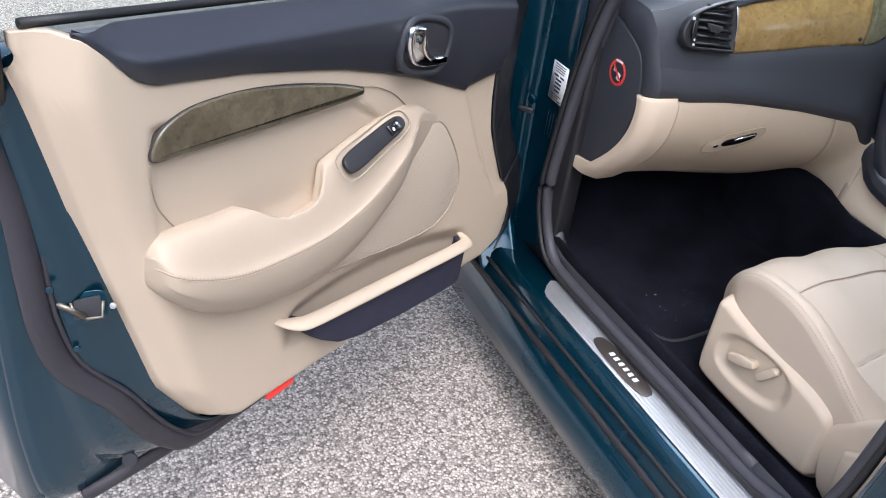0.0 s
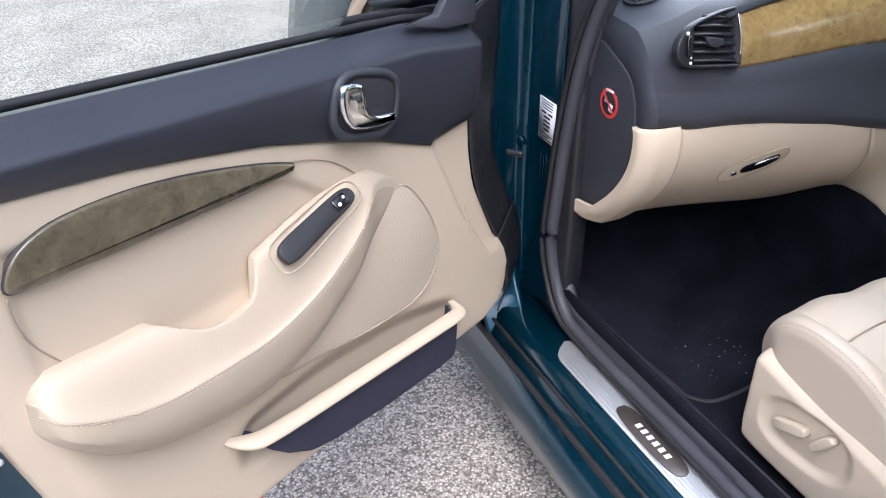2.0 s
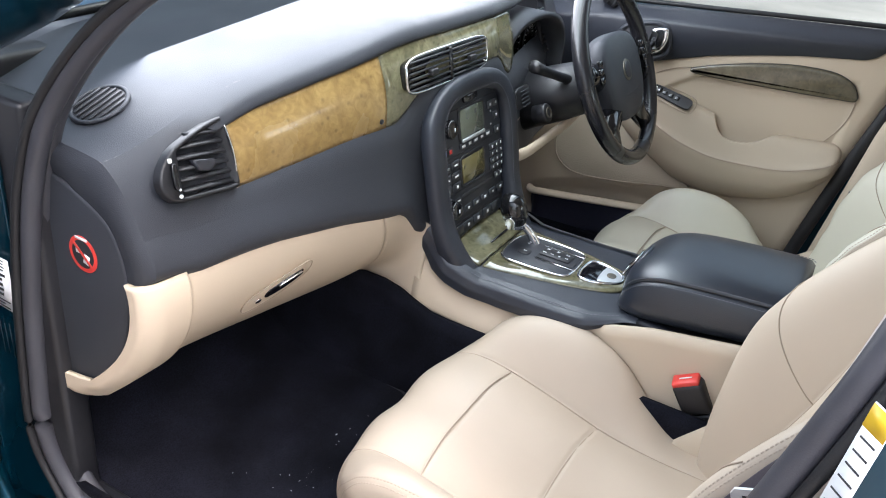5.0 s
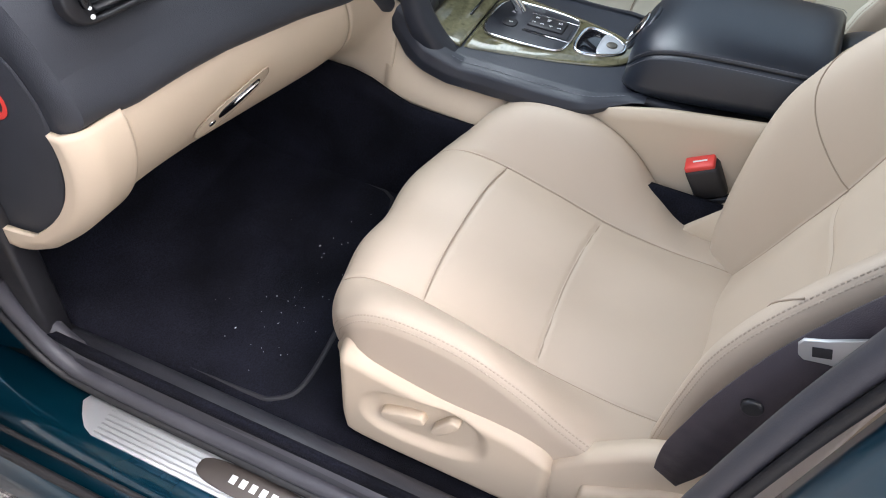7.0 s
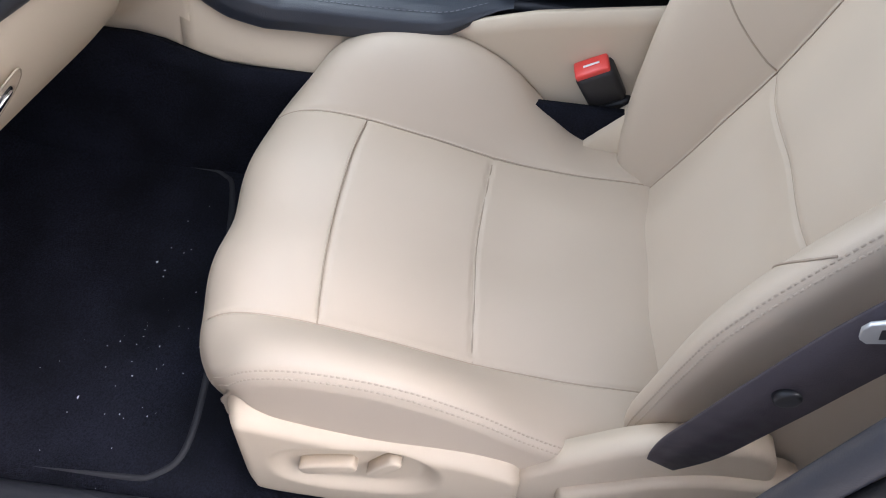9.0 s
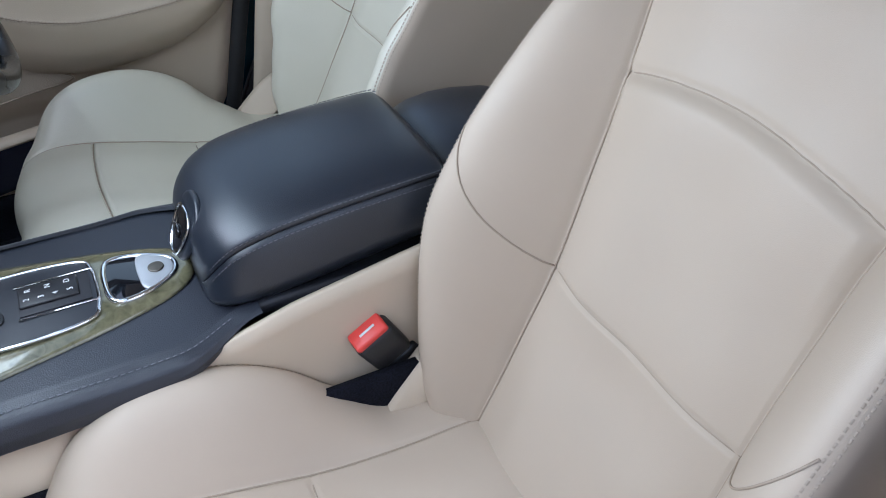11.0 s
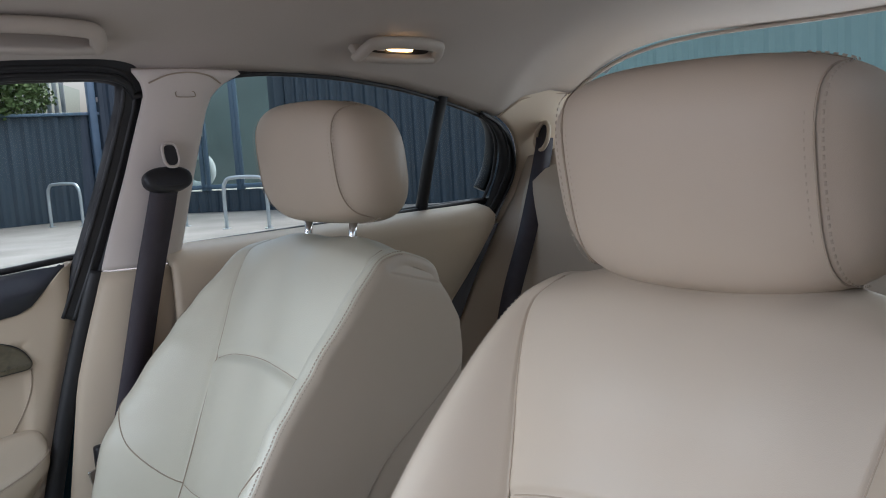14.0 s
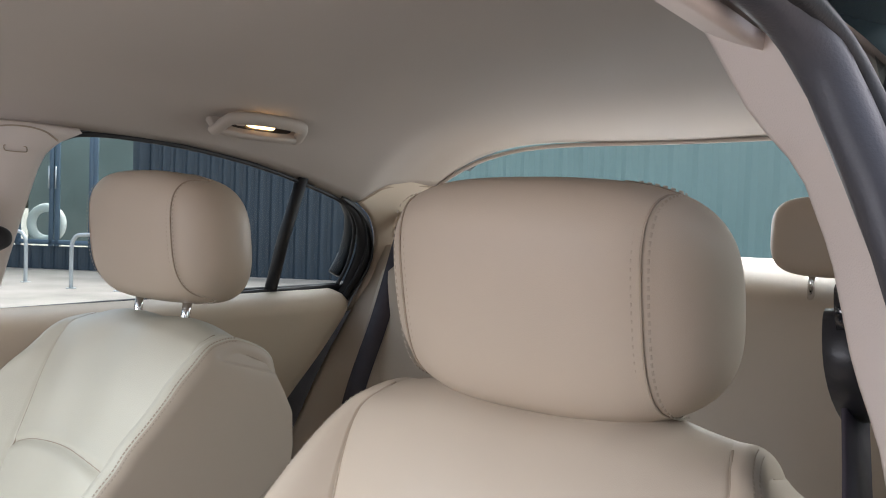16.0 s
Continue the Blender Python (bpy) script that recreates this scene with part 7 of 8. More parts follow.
        def quarter(u, v):
            k = min(len(rim) - 1, int(round(v * (len(rim) - 1))))
            p = rim[k].lerp(far[k], u)
            lift = 0.016 * math.sin(math.pi * u) * sstep(0.0, 0.3, v)
            top = math.sin(math.pi * u) * (1 - v) ** 3
            return (s * (p.x - lift), p.y + lift * 0.6, p.z + 0.034 * top)
        thick(part("quarter_trim", surf(quarter, 20, len(rim) - 1, flip=s < 0), CREAM_TRIM, car, "cream rear quarter trim"), 0.008, 1 if s > 0 else -1)
        part("quarter_joint", tube(spline([(s * (x - 0.003), y, z) for x, y, z in ((0.637, -0.985, 1.203), (0.624, -1.024, 1.228), (0.616, -1.06, 1.245), (0.60, -1.13, 1.254), (0.572, -1.20, 1.253))], 6), 0.0016, 6), SEAM, car)
    # left rear door, seen past the post
    def ld(u, v):
        return (-0.66 + 0.03 * sstep(0.55, 0.85, v), -0.16 - 0.87 * u, 0.40 + 0.58 * v)
    rl = thing("rear_door", "closed rear door behind the passenger seat", "car door")
    thick(part("trim_panel", surf(ld, 20, 20, flip=True), CREAM_TRIM, rl, "cream rear door trim"), 0.012, -1)
    part("rear_door_glass", surf(lambda u, v: (-0.67 + 0.075 * v, -0.16 - 0.87 * u, 0.98 + (0.30 - 0.10 * sstep(0.6, 1, u)) * v), 10, 6), GLASS, rl, "tinted rear door glass")
    part("window_frame", tube(spline([(-0.665, -0.19, 0.98), (-0.60, -0.24, 1.27), (-0.59, -0.6, 1.285), (-0.60, -0.85, 1.22), (-0.65, -1.05, 1.02)], 6), 0.014, 8), RUBBER, rl)
    part("outer_skin", box(0.04, 0.90, 0.72, 0.02, Matrix.Translation((-0.79, -0.60, 0.26))), PAINT, rl, "painted outer door skin")
    # outer panels close the far side and the rear corners
    for x in (0.80, -0.80):
        y1 = 1.15 if x > 0 else -0.17
        thick(part("body_side", surf(lambda u, v: (x + (0.02 if x > 0 else -0.02) * math.sin(math.pi * v), -1.9 + (y1 + 1.9) * u, 0.16 + 0.79 * v), 8, 10), PAINT, car, "painted outer body side"), 0.004)
    # rear and front screens
    part("rear_screen", surf(lambda u, v: (u * (0.585 + 0.04 * v), -1.352 + 0.15 * u * u * (1 - v) - 0.42 * v, 1.372 - 0.11 * abs(u) ** 5 * (1 - v) - 0.29 * v), 24, 8, -1, 1), GLASS, car, "tinted rear screen")
    part("windscreen", surf(lambda u, v: (u * (0.52 + 0.16 * v), 0.40 + 0.72 * v + 0.10 * (1 - u * u) * v, 1.335 - 0.35 * v), 16, 10, -1, 1), GLASS, car, "clear windscreen")
    part("screen_edge", tube([(u / 20 * 0.572, -1.35 + 0.15 * (u / 20) ** 2, 1.364 - 0.110 * abs(u / 20) ** 5) for u in range(-20, 21)], 0.005, 8), LINER, car)
    part("boot_lid", surf(lambda u, v: (u * 0.80, -1.70 - 0.75 * v, 1.06 - 0.05 * v - 0.03 * u * u), 16, 8, -1, 1, flip=True), PAINT, car, "painted boot lid")
    bn = part("bonnet", surf(lambda u, v: (u * 0.72, 1.22 + 1.1 * v, 0.965 - 0.16 * v ** 1.5 - 0.06 * u * u), 16, 12, -1, 1), PAINT, car, "painted bonnet")
    thick(bn, 0.01)
    wn = part("front_wing", surf(lambda u, v: (-0.775 - 0.09 * math.sin(math.pi * v * 0.6), 1.14 + 1.2 * u, 0.93 - 0.05 * u - 0.62 * v), 16, 12, flip=False), PAINT, car, "painted front wing")
    thick(wn, 0.01)
    wc = part("wing_crown", surf(lambda u, v: (-0.62 - 0.17 * v, 1.10 + 1.2 * u, 0.965 - 0.05 * u - 0.05 * v * v), 12, 8, flip=True), PAINT, car, "painted wing crown")
    thick(wc, 0.01)
    part("scuttle", box(1.30, 0.14, 0.05, 0.01, Matrix.Translation((0, 1.16, 0.895))), PLASTIC, car, "black scuttle panel below the windscreen")
    part("wiper", tube([(-0.55, 1.15, 0.965), (-0.2, 1.13, 0.985), (0.2, 1.12, 0.99)], 0.008, 8), PLASTIC, car, "black wiper arm")


side_glass_and_pillars()


def rear_seat():
    r = thing("rear_bench", "cream leather rear bench with headrests", "seat")
    def back(u, v):
        x = u * 0.60
        z = 0.45 + 0.63 * v
        y = -0.93 - 0.17 * v - 0.05 * math.exp(-((abs(x) - 0.33) / 0.16) ** 2) + 0.03 * math.exp(-(x / 0.1) ** 2)
        if v > 0.90:
            y -= 0.18 * ((v - 0.90) / 0.1) ** 2
            z -= 0.012 * ((v - 0.90) / 0.1) ** 2
        return (x, y + 0.03 * math.sin(math.pi * v), z)
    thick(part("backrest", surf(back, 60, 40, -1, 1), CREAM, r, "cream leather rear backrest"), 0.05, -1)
    for x in (-0.36, 0.36):
        arc = [(x + 0.24 * math.cos(radians(a)), 0, 0.76 + 0.10 * math.sin(radians(a))) for a in range(180, -1, -10)]
        part("seam", tube([Vector((px, back(max(-1, min(1, px / 0.6)), (pz - 0.45) / 0.63)[1] + 0.001, pz)) for px, _, pz in arc], 0.002, 6), SEAM, r)
    # side bolsters filling the corners beside the doors
    for s in (-1, 1):
        outer = spline([(0.672, -0.80, 0.60), (0.672, -0.90, 0.77), (0.672, -0.985, 0.885), (0.672, -1.045, 0.955), (0.668, -1.085, 1.00), (0.660, -1.11, 1.06), (0.650, -1.12, 1.10)], 5)
        inner = spline([(0.50, -0.93, 0.60), (0.50, -0.985, 0.74), (0.50, -1.03, 0.86), (0.50, -1.07, 0.95), (0.505, -1.10, 1.02), (0.525, -1.14, 1.075), (0.56, -1.16, 1.12)], 5)
        def bolster(u, v):
            k = int(round(v * (len(outer) - 1)))
            p = outer[k].lerp(inner[k], u)
            return (s * (p.x - 0.020 * math.sin(math.pi * u)), p.y + 0.018 * math.sin(math.pi * u) ** 1.2, p.z)
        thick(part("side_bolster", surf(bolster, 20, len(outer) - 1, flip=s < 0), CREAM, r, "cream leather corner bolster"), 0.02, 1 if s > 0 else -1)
        part("seam", tube([Vector(bolster(0.02 + 0.055 * i, 0.46 - 0.010 * i)) + Vector((-s * 0.001, 0.001, 0)) for i in range(18)], 0.0012, 6), SEAM, r)
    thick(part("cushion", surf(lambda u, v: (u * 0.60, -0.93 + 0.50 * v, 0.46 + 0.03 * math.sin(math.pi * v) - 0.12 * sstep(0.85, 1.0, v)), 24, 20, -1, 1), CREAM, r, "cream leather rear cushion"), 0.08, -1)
    part("parcel_shelf", box(1.16, 0.56, 0.02, 0.006, Matrix.Translation((0, -1.47, 1.0))), PAD, r, "dark parcel shelf")
    for x in (-0.385, 0.36):
        def head(u, v):
            th, ph = 2 * math.pi * u, math.pi * (v - 0.5)
            sg = lambda q, p: math.copysign(abs(q) ** p, q)
            return (x + 0.108 * sg(math.cos(ph), 0.5) * sg(math.cos(th), 0.5), -1.10 + 0.050 * sg(math.cos(ph), 0.5) * sg(math.sin(th), 0.7), 1.166 + 0.069 * sg(math.sin(ph), 0.6))
        part("headrest", surf(head, 40, 28, flip=False), CREAM, r, "cream leather rear headrest")
        for s in (-1, 1):
            part("post", tube([(x + s * 0.04, -1.10, 1.05), (x + s * 0.04, -1.10, 1.12)], 0.006, 10), CHROME, r)


rear_seat()


# ---- belts, mats, roof fittings ----
def strap(pts, wide, t=0.0016, face=(0, 1, 0), narrow=1.0):
    """A woven strap along pts, its flat side towards face; narrow: its first end gathered to this share."""
    P = spline(pts, 8)
    R = []
    for i, p in enumerate(P):
        d = (P[min(i + 1, len(P) - 1)] - P[max(i - 1, 0)]).normalized()
        side = d.cross(Vector(face)).normalized()
        nrm = side.cross(d).normalized()
        w = wide * (narrow + (1 - narrow) * sstep(0.02, 0.24, i / (len(P) - 1)))
        R.append([p + side * w / 2 + nrm * t, p - side * w / 2 + nrm * t, p - side * w / 2 - nrm * t, p + side * w / 2 - nrm * t])
    return rings(R)


def seat_belts():
    b = thing("seat_belt", "dark woven seat belt with steel tongue beside the passenger seat", "seat belt", "seat belts")
    part("webbing", strap([(-0.590, 0.094, 0.450), (-0.604, 0.090, 0.515), (-0.618, 0.080, 0.60), (-0.627, 0.066, 0.68), (-0.628, 0.034, 0.775), (-0.624, -0.02, 0.87), (-0.608, -0.12, 0.98), (-0.586, -0.205, 1.07)], 0.050, 0.0016, (1.0, -0.1, -0.15), 0.45), WEBBING, b, "dark woven webbing")
    part("stop_button", disc(0.010, 0.006, 18, 0.003, basis((-0.628, 0.062, 0.690), (0, -1, 0), (0, 0, 1))), PLASTIC, b, "round black stop button")
    Mt = basis((-0.634, 0.010, 0.800), (0, 0.90, -0.30), (0.1, -0.30, -0.9))
    tg = part("tongue_grip", box(0.050, 0.040, 0.016, 0.005, Mt @ Matrix.Translation((-0.026, 0, -0.010))), PLASTIC, b, "black tongue grip")
    out = [(0.0, -0.022), (0.030, -0.014), (0.046, -0.012), (0.050, -0.006), (0.050, 0.006), (0.046, 0.012), (0.030, 0.014), (0.0, 0.022)]
    part("tongue", slab(out, 0.003, 0.0008, Mt), ALU, tg, "bright steel tongue")
    part("tongue_slot", slab([(0.026, -0.006), (0.040, -0.006), (0.040, 0.006), (0.026, 0.006)], 0.0006, 0.0001, Mt @ Matrix.Translation((0, 0, 0.0028))), INK, tg)
    Mg = basis((-0.590, -0.185, 1.088), (0, -0.86, -0.5), (0.15, -0.5, 0.86))
    part("upper_guide", slab(ellipse(0, 0, 0.050, 0.030, 24, 2.6), 0.026, 0.010, Mg @ Matrix.Translation((0, 0, -0.012)), 0.002), PLASTIC, b, "black upper belt guide")
    part("guide_plate", slab(ellipse(-0.026, 0.018, 0.034, 0.020, 20, 2.4), 0.014, 0.006, Mg @ Matrix.Translation((0, 0, -0.004))), GLOSS_BLACK, b, "black belt guide cover")
    part("guide_bolt", disc(0.012, 0.012, 16, 0.003, basis((-0.588, -0.180, 1.136), (0, -1, 0), (0, 0, 1))), PLASTIC, b)
    d = thing("seat_belt", "dark woven seat belt hanging on the driver door post", "seat belt", "seat belts")
    part("webbing", strap([(0.636, 0.03, 0.42), (0.636, -0.018, 0.62), (0.634, -0.066, 0.80), (0.628, -0.103, 0.95), (0.614, -0.132, 1.07), (0.606, -0.142, 1.12)], 0.050, 0.0015, (1.0, 0.15, 0.0)), WEBBING, d, "dark woven webbing")
    Mu = basis((0.598, -0.141, 1.120), (0, -1, 0), (0.28, 0, 1))
    gd = part("upper_guide", slab(ellipse(0, 0, 0.041, 0.021, 28, 2.5), 0.020, 0.008, Mu @ Matrix.Translation((0, 0, -0.006)), 0.001), PLASTIC, d, "black upper belt guide")
    part("guide_mouth", slab(ellipse(0, -0.006, 0.026, 0.008, 24, 3), 0.001, 0.0003, Mu @ Matrix.Translation((0, 0, 0.0145))), INK, gd)
    slot = ellipse(0, 0, 0.011, 0.017, 20, 3)
    Mq = basis((0.592, -0.148, 1.160), (0, -1, 0), (0.28, 0, 1))
    part("guide_slot", slab(slot, 0.004, 0.001, Mq), INK, d)
    part("slot_rim", tube([Mq @ Vector((x * 1.2, y * 1.2, 0.003)) for x, y in slot], 0.0026, 8, True), PILLAR, d)
    tg2 = part("tongue_grip", box(0.018, 0.030, 0.040, 0.005, Matrix.Translation((0.620, 0.005, 0.660))), PLASTIC, d, "black tongue grip")
    part("tongue", box(0.004, 0.020, 0.042, 0.001, Matrix.Translation((0.618, 0.016, 0.622)) @ Matrix.Rotation(-0.2, 4, "X")), CHROME, tg2, "bright steel tongue")
    for x, s in ((0.545, 1), (-0.54, -1)):
        e = thing("rear_seat_belt", "dark woven rear seat belt on the quarter trim", "seat belt", "rear seat belts")
        part("webbing", strap([(s * 0.520, -0.815, 0.60), (s * 0.536, -0.890, 0.782), (s * 0.552, -0.983, 0.939), (s * 0.583, -1.082, 1.104), (s * 0.594, -1.106, 1.148)], 0.042, 0.0015, (-s * 0.60, 0.8, 0.1)), WEBBING, e, "dark woven webbing")
        part("guide", tube([(x + s * 0.050 + 0.020 * math.cos(a), -1.098 - 0.012 * math.sin(a), 1.152 + 0.034 * math.sin(a)) for a in [radians(20 * i) for i in range(18)]], 0.0055, 8, True), CREAM_TRIM, e, "cream belt guide")
        part("guide_mouth", slab(ellipse(0, 0, 0.017, 0.030, 20), 0.002, 0.0005, basis((x + s * 0.050, -1.104, 1.152), (s, 0, 0), (0, -0.35, 1)) if s < 0 else basis((x + 0.050, -1.104, 1.152), (-1, 0, 0), (0, -0.35, 1))), INK, e)


seat_belts()


def buckle(x, y, z, s, turn):
    b = thing("belt_buckle", "black seat belt buckle with red release button", "belt buckle", "belt buckles", at=pose(x, y, z, -30, 8 * s, turn))
    part("body", box(0.029, 0.048, 0.060, 0.007, Matrix.Translation((0, 0, -0.060))), PLASTIC, b, "black buckle body")
    part("release_button", box(0.024, 0.042, 0.010, 0.003, Matrix.Translation((0, 0.001, -0.004))), RED, b, "red release button")
    part("print_bar", box(0.003, 0.020, 0.0004, 0, Matrix.Translation((0, 0, 0.0062)), 1), WHITE, b)
    part("stalk", box(0.024, 0.046, 0.055, 0.005, Matrix.Translation((0, -0.004, -0.118))), PLASTIC, b, "ribbed black buckle stalk")
    for i in range(4):
        part("rib", box(0.028, 0.052, 0.005, 0.002, Matrix.Translation((0, -0.004, -0.080 - 0.011 * i))), PLASTIC, b)


buckle(-0.144, 0.168, 0.556, -1, 8)
buckle(0.135, 0.12, 0.540, 1, -8)


def floor_mat():
    out = [(p.x, p.y) for p in spline([(-0.606, 0.66, 0), (-0.597, 0.605, 0), (-0.550, 0.580, 0), (-0.40, 0.590, 0), (-0.22, 0.618, 0), (-0.182, 0.640, 0), (-0.176, 0.69, 0), (-0.178, 0.88, 0), (-0.205, 0.925, 0), (-0.40, 0.94, 0), (-0.575, 0.93, 0), (-0.606, 0.88, 0)], 6, True)]
    m = thing("floor_mat", "black carpet floor mat with bound edge and crumbs", "floor mat")
    # the mat follows the floor, which rises towards the tunnel
    mz = lambda x: 0.284 + 0.10 * (0.62 + x)
    V, F = slab(out, 0.012, 0.004)
    part("mat_body", ([(x, y, z + mz(x) - 0.012) for x, y, z in V], F), CARPET, m, "black carpet pile")
    part("binding", tube([(x, y, mz(x) - 0.004) for x, y in out], 0.0055, 8, True), mat("mat_binding", (0.008, 0.008, 0.012), 0.7, 0, 0.4, 500), m, "black bound edge")
    rng = random.Random(4)
    V, F = [], []
    for _ in range(80):
        x, y = rng.uniform(-0.60, -0.22), rng.uniform(0.60, 0.88)
        if rng.random() < 0.45:
            x, y = rng.gauss(-0.45, 0.075), rng.gauss(0.70, 0.055)
        r = rng.choice((0.0007, 0.0009, 0.0012, 0.0022 if rng.random() < 0.25 else 0.0010))
        b = len(V)
        V += [(x - r, y, mz(x) + 0.0003), (x, y + r * rng.uniform(0.5, 1.6), mz(x) + 0.0005), (x + r * rng.uniform(0.6, 1.5), y, mz(x) + 0.0003), (x, y - r * 0.6, mz(x) + 0.0014)]
        F += [(b, b + 1, b + 3), (b + 1, b + 2, b + 3), (b + 2, b, b + 3), (b, b + 2, b + 1)]
    cr = part("crumbs", (V, F), WHITE, m, "scattered pale crumbs and grit", smooth=False)
    cr["kind"] = "stuff"


floor_mat()


def roof_fittings():
    # grab handles over the right-hand doors, the rear one with a lit lamp
    def handle(y0, y1, lamp):
        g = thing("grab_handle", "beige roof grab handle" + (" with a lit warm reading lamp" if lamp else " folded up"), "grab handle", "grab handles")
        x, z = 0.548, 1.345
        pts = [(x - 0.006, y0 + 0.001, z - 0.024), (x - 0.018, y0 + 0.000, z - 0.020), (x - 0.034, y0 - 0.005, z - 0.009), (x - 0.045, y0 - 0.022, z - 0.001), (x - 0.048, (y0 + y1) / 2, z + 0.002), (x - 0.045, y1 + 0.022, z - 0.001), (x - 0.034, y1 + 0.005, z - 0.009), (x - 0.018, y1 - 0.000, z - 0.020), (x - 0.006, y1 - 0.001, z - 0.024)]
        part("grip", tube(spline(pts, 6), 0.0095, 14, wide=1.35, up=(0.8, 0, 0.6)), ROOF_TRIM, g, "beige moulded grip")
        M = basis((x - 0.002, (y0 + y1) / 2, z - 0.006), (0, -1, 0), (0.62, 0, 0.78))
        part("base", slab(ellipse(0, 0, abs(y0 - y1) / 2 + 0.012, 0.034, 32, 4), 0.012, 0.005, M @ Matrix.Translation((0, 0, -0.004))), ROOF_TRIM if lamp else LINER, g, "moulded base")
        if lamp:
            # flat black plate on the base, painting the shadow inside the handle loop
            part("recess", slab(ellipse(0.0, 0.004, 0.082, 0.024, 28, 4), 0.0005, 0.0002, M @ Matrix.Translation((0, 0, 0.0085))), PLASTIC, g)
            part("lamp_lens", slab(ellipse(0.004, -0.004, 0.034, 0.011, 24, 4), 0.006, 0.002, M @ Matrix.Translation((0, 0, 0.0075))), glow_mat("warm_lamp_glow", (1.0, 0.62, 0.24), 2.6), g, "glowing warm lamp lens")
            part("lamp_lens", slab(ellipse(-0.045, -0.004, 0.012, 0.010, 20, 4), 0.004, 0.002, M @ Matrix.Translation((0, 0, 0.0075))), PILLAR, g)
    handle(-0.510, -0.700, True)
    handle(0.170, -0.028, False)
    s = thing("roof_sensor", "small round grille in the headliner", "sensor")
    z = roof_z(-0.05, -0.12)
    Ms = basis((-0.05, -0.125, z - 0.0065), (1, 0, 0), (0, -1, 0))
    part("bezel", slab(ellipse(0, 0, 0.022, 0.022, 32), 0.002, 0.0018, Ms), LINER, s, "round beige bezel")
    part("grille", disc(0.008, 0.002, 20, 0.0006, Ms @ Matrix.Translation((0, 0, 0.0012))), PLASTIC, s, "small dark grille")
    for i in range(4):
        part("grille_bar", box(0.012, 0.0012, 0.001, 0, Ms @ Matrix.Translation((0, -0.0045 + 0.003 * i, 0.0030)), 1), LINER, s)
    v = thing("sun_visor", "folded beige sun visor at the windscreen header", "sun visor", "sun visors")
    vz = lambda y: roof_z(-0.3, y) - 0.022
    o = [(p.x, p.y) for p in spline([(-0.50, 0.23, 0), (-0.47, 0.205, 0), (-0.22, 0.205, 0), (-0.17, 0.225, 0), (-0.165, 0.33, 0), (-0.20, 0.365, 0), (-0.46, 0.365, 0), (-0.51, 0.34, 0)], 5, True)]
    part("pad", slab([(x, -y) for x, y in o], 0.018, 0.008, Matrix.Translation((0, 0, vz(0.28) - 0.006)) @ Matrix.Rotation(radians(180), 4, "X") @ Matrix.Rotation(0.13, 4, "X")), PILLAR, v, "padded beige visor")
    for x in (-0.49, -0.19):
        part("pivot", tube([(x, 0.355, vz(0.36) - 0.004), (x + 0.03, 0.357, vz(0.36) - 0.004)], 0.006, 10), LINER, v, "beige visor pivot")
    c = thing("overhead_console", "beige overhead lamp console between the sun visors", "overhead console")
    part("housing", box(0.17, 0.12, 0.030, 0.012, Matrix.Translation((0.09, 0.255, roof_z(0, 0.25) - 0.034))), LINER, c, "beige lamp housing")
    part("lens", box(0.05, 0.035, 0.006, 0.002, Matrix.Translation((0.055, 0.212, roof_z(0, 0.25) - 0.036))), mat("clear_lens", (0.38, 0.36, 0.33), 0.25, 0, 0, coat=0.5), c, "clear lamp lens")
    part("lens", box(0.05, 0.035, 0.006, 0.002, Matrix.Translation((0.135, 0.212, roof_z(0, 0.25) - 0.036))), bpy.data.materials["clear_lens"], c)


roof_fittings()


# ---- yard: cladding, glass doors, planting, cycle stands ----
def corrugated(x0, y0, x1, y1, z0, z1, pitch, deep, material):
    L = math.hypot(x1 - x0, y1 - y0)
    n = int(L / pitch) * 4
    ux, uy = (x1 - x0) / L, (y1 - y0) / L
    prof = (0, 0, 1, 1)
    V, F = [], []
    for i in range(n + 1):
        d = L * i / n
        k = deep * prof[i % 4]
        for z in (z0, z1):
            V.append((x0 + ux * d - uy * k, y0 + uy * d + ux * k, z))
    for i in range(n):
        F.append((2 * i, 2 * i + 2, 2 * i + 3, 2 * i + 1))
    return V, F


NAVY = mat("navy_sheet_cladding", (0.030, 0.046, 0.064), 0.5, 0, 0.1, 60, 0.2, 1.2)
TEAL = mat("pale_teal_sheet", (0.22, 0.33, 0.32), 0.55, 0, 0.1, 50, 0.12, 0.8)
FRAME = mat("blue_grey_window_frame", (0.075, 0.12, 0.17), 0.4, 0, 0.05, 200)
GALV = mat("galvanised_tube", (0.42, 0.45, 0.47), 0.42, 0.6, 0.1, 200, 0.15, 12)
CONCRETE = mat("pale_worn_concrete", (0.30, 0.275, 0.25), 0.9, 0, 0.6, 40, 0.55, 1.1)
INSIDE = mat("dim_room", (0.26, 0.30, 0.30), 0.8, 0, 0, stain=0.5, stain_scale=1.0)
LEAF = mat("hedge_leaf", (0.07, 0.11, 0.03), 0.6, 0, 0.2, 60, 0.45, 3)


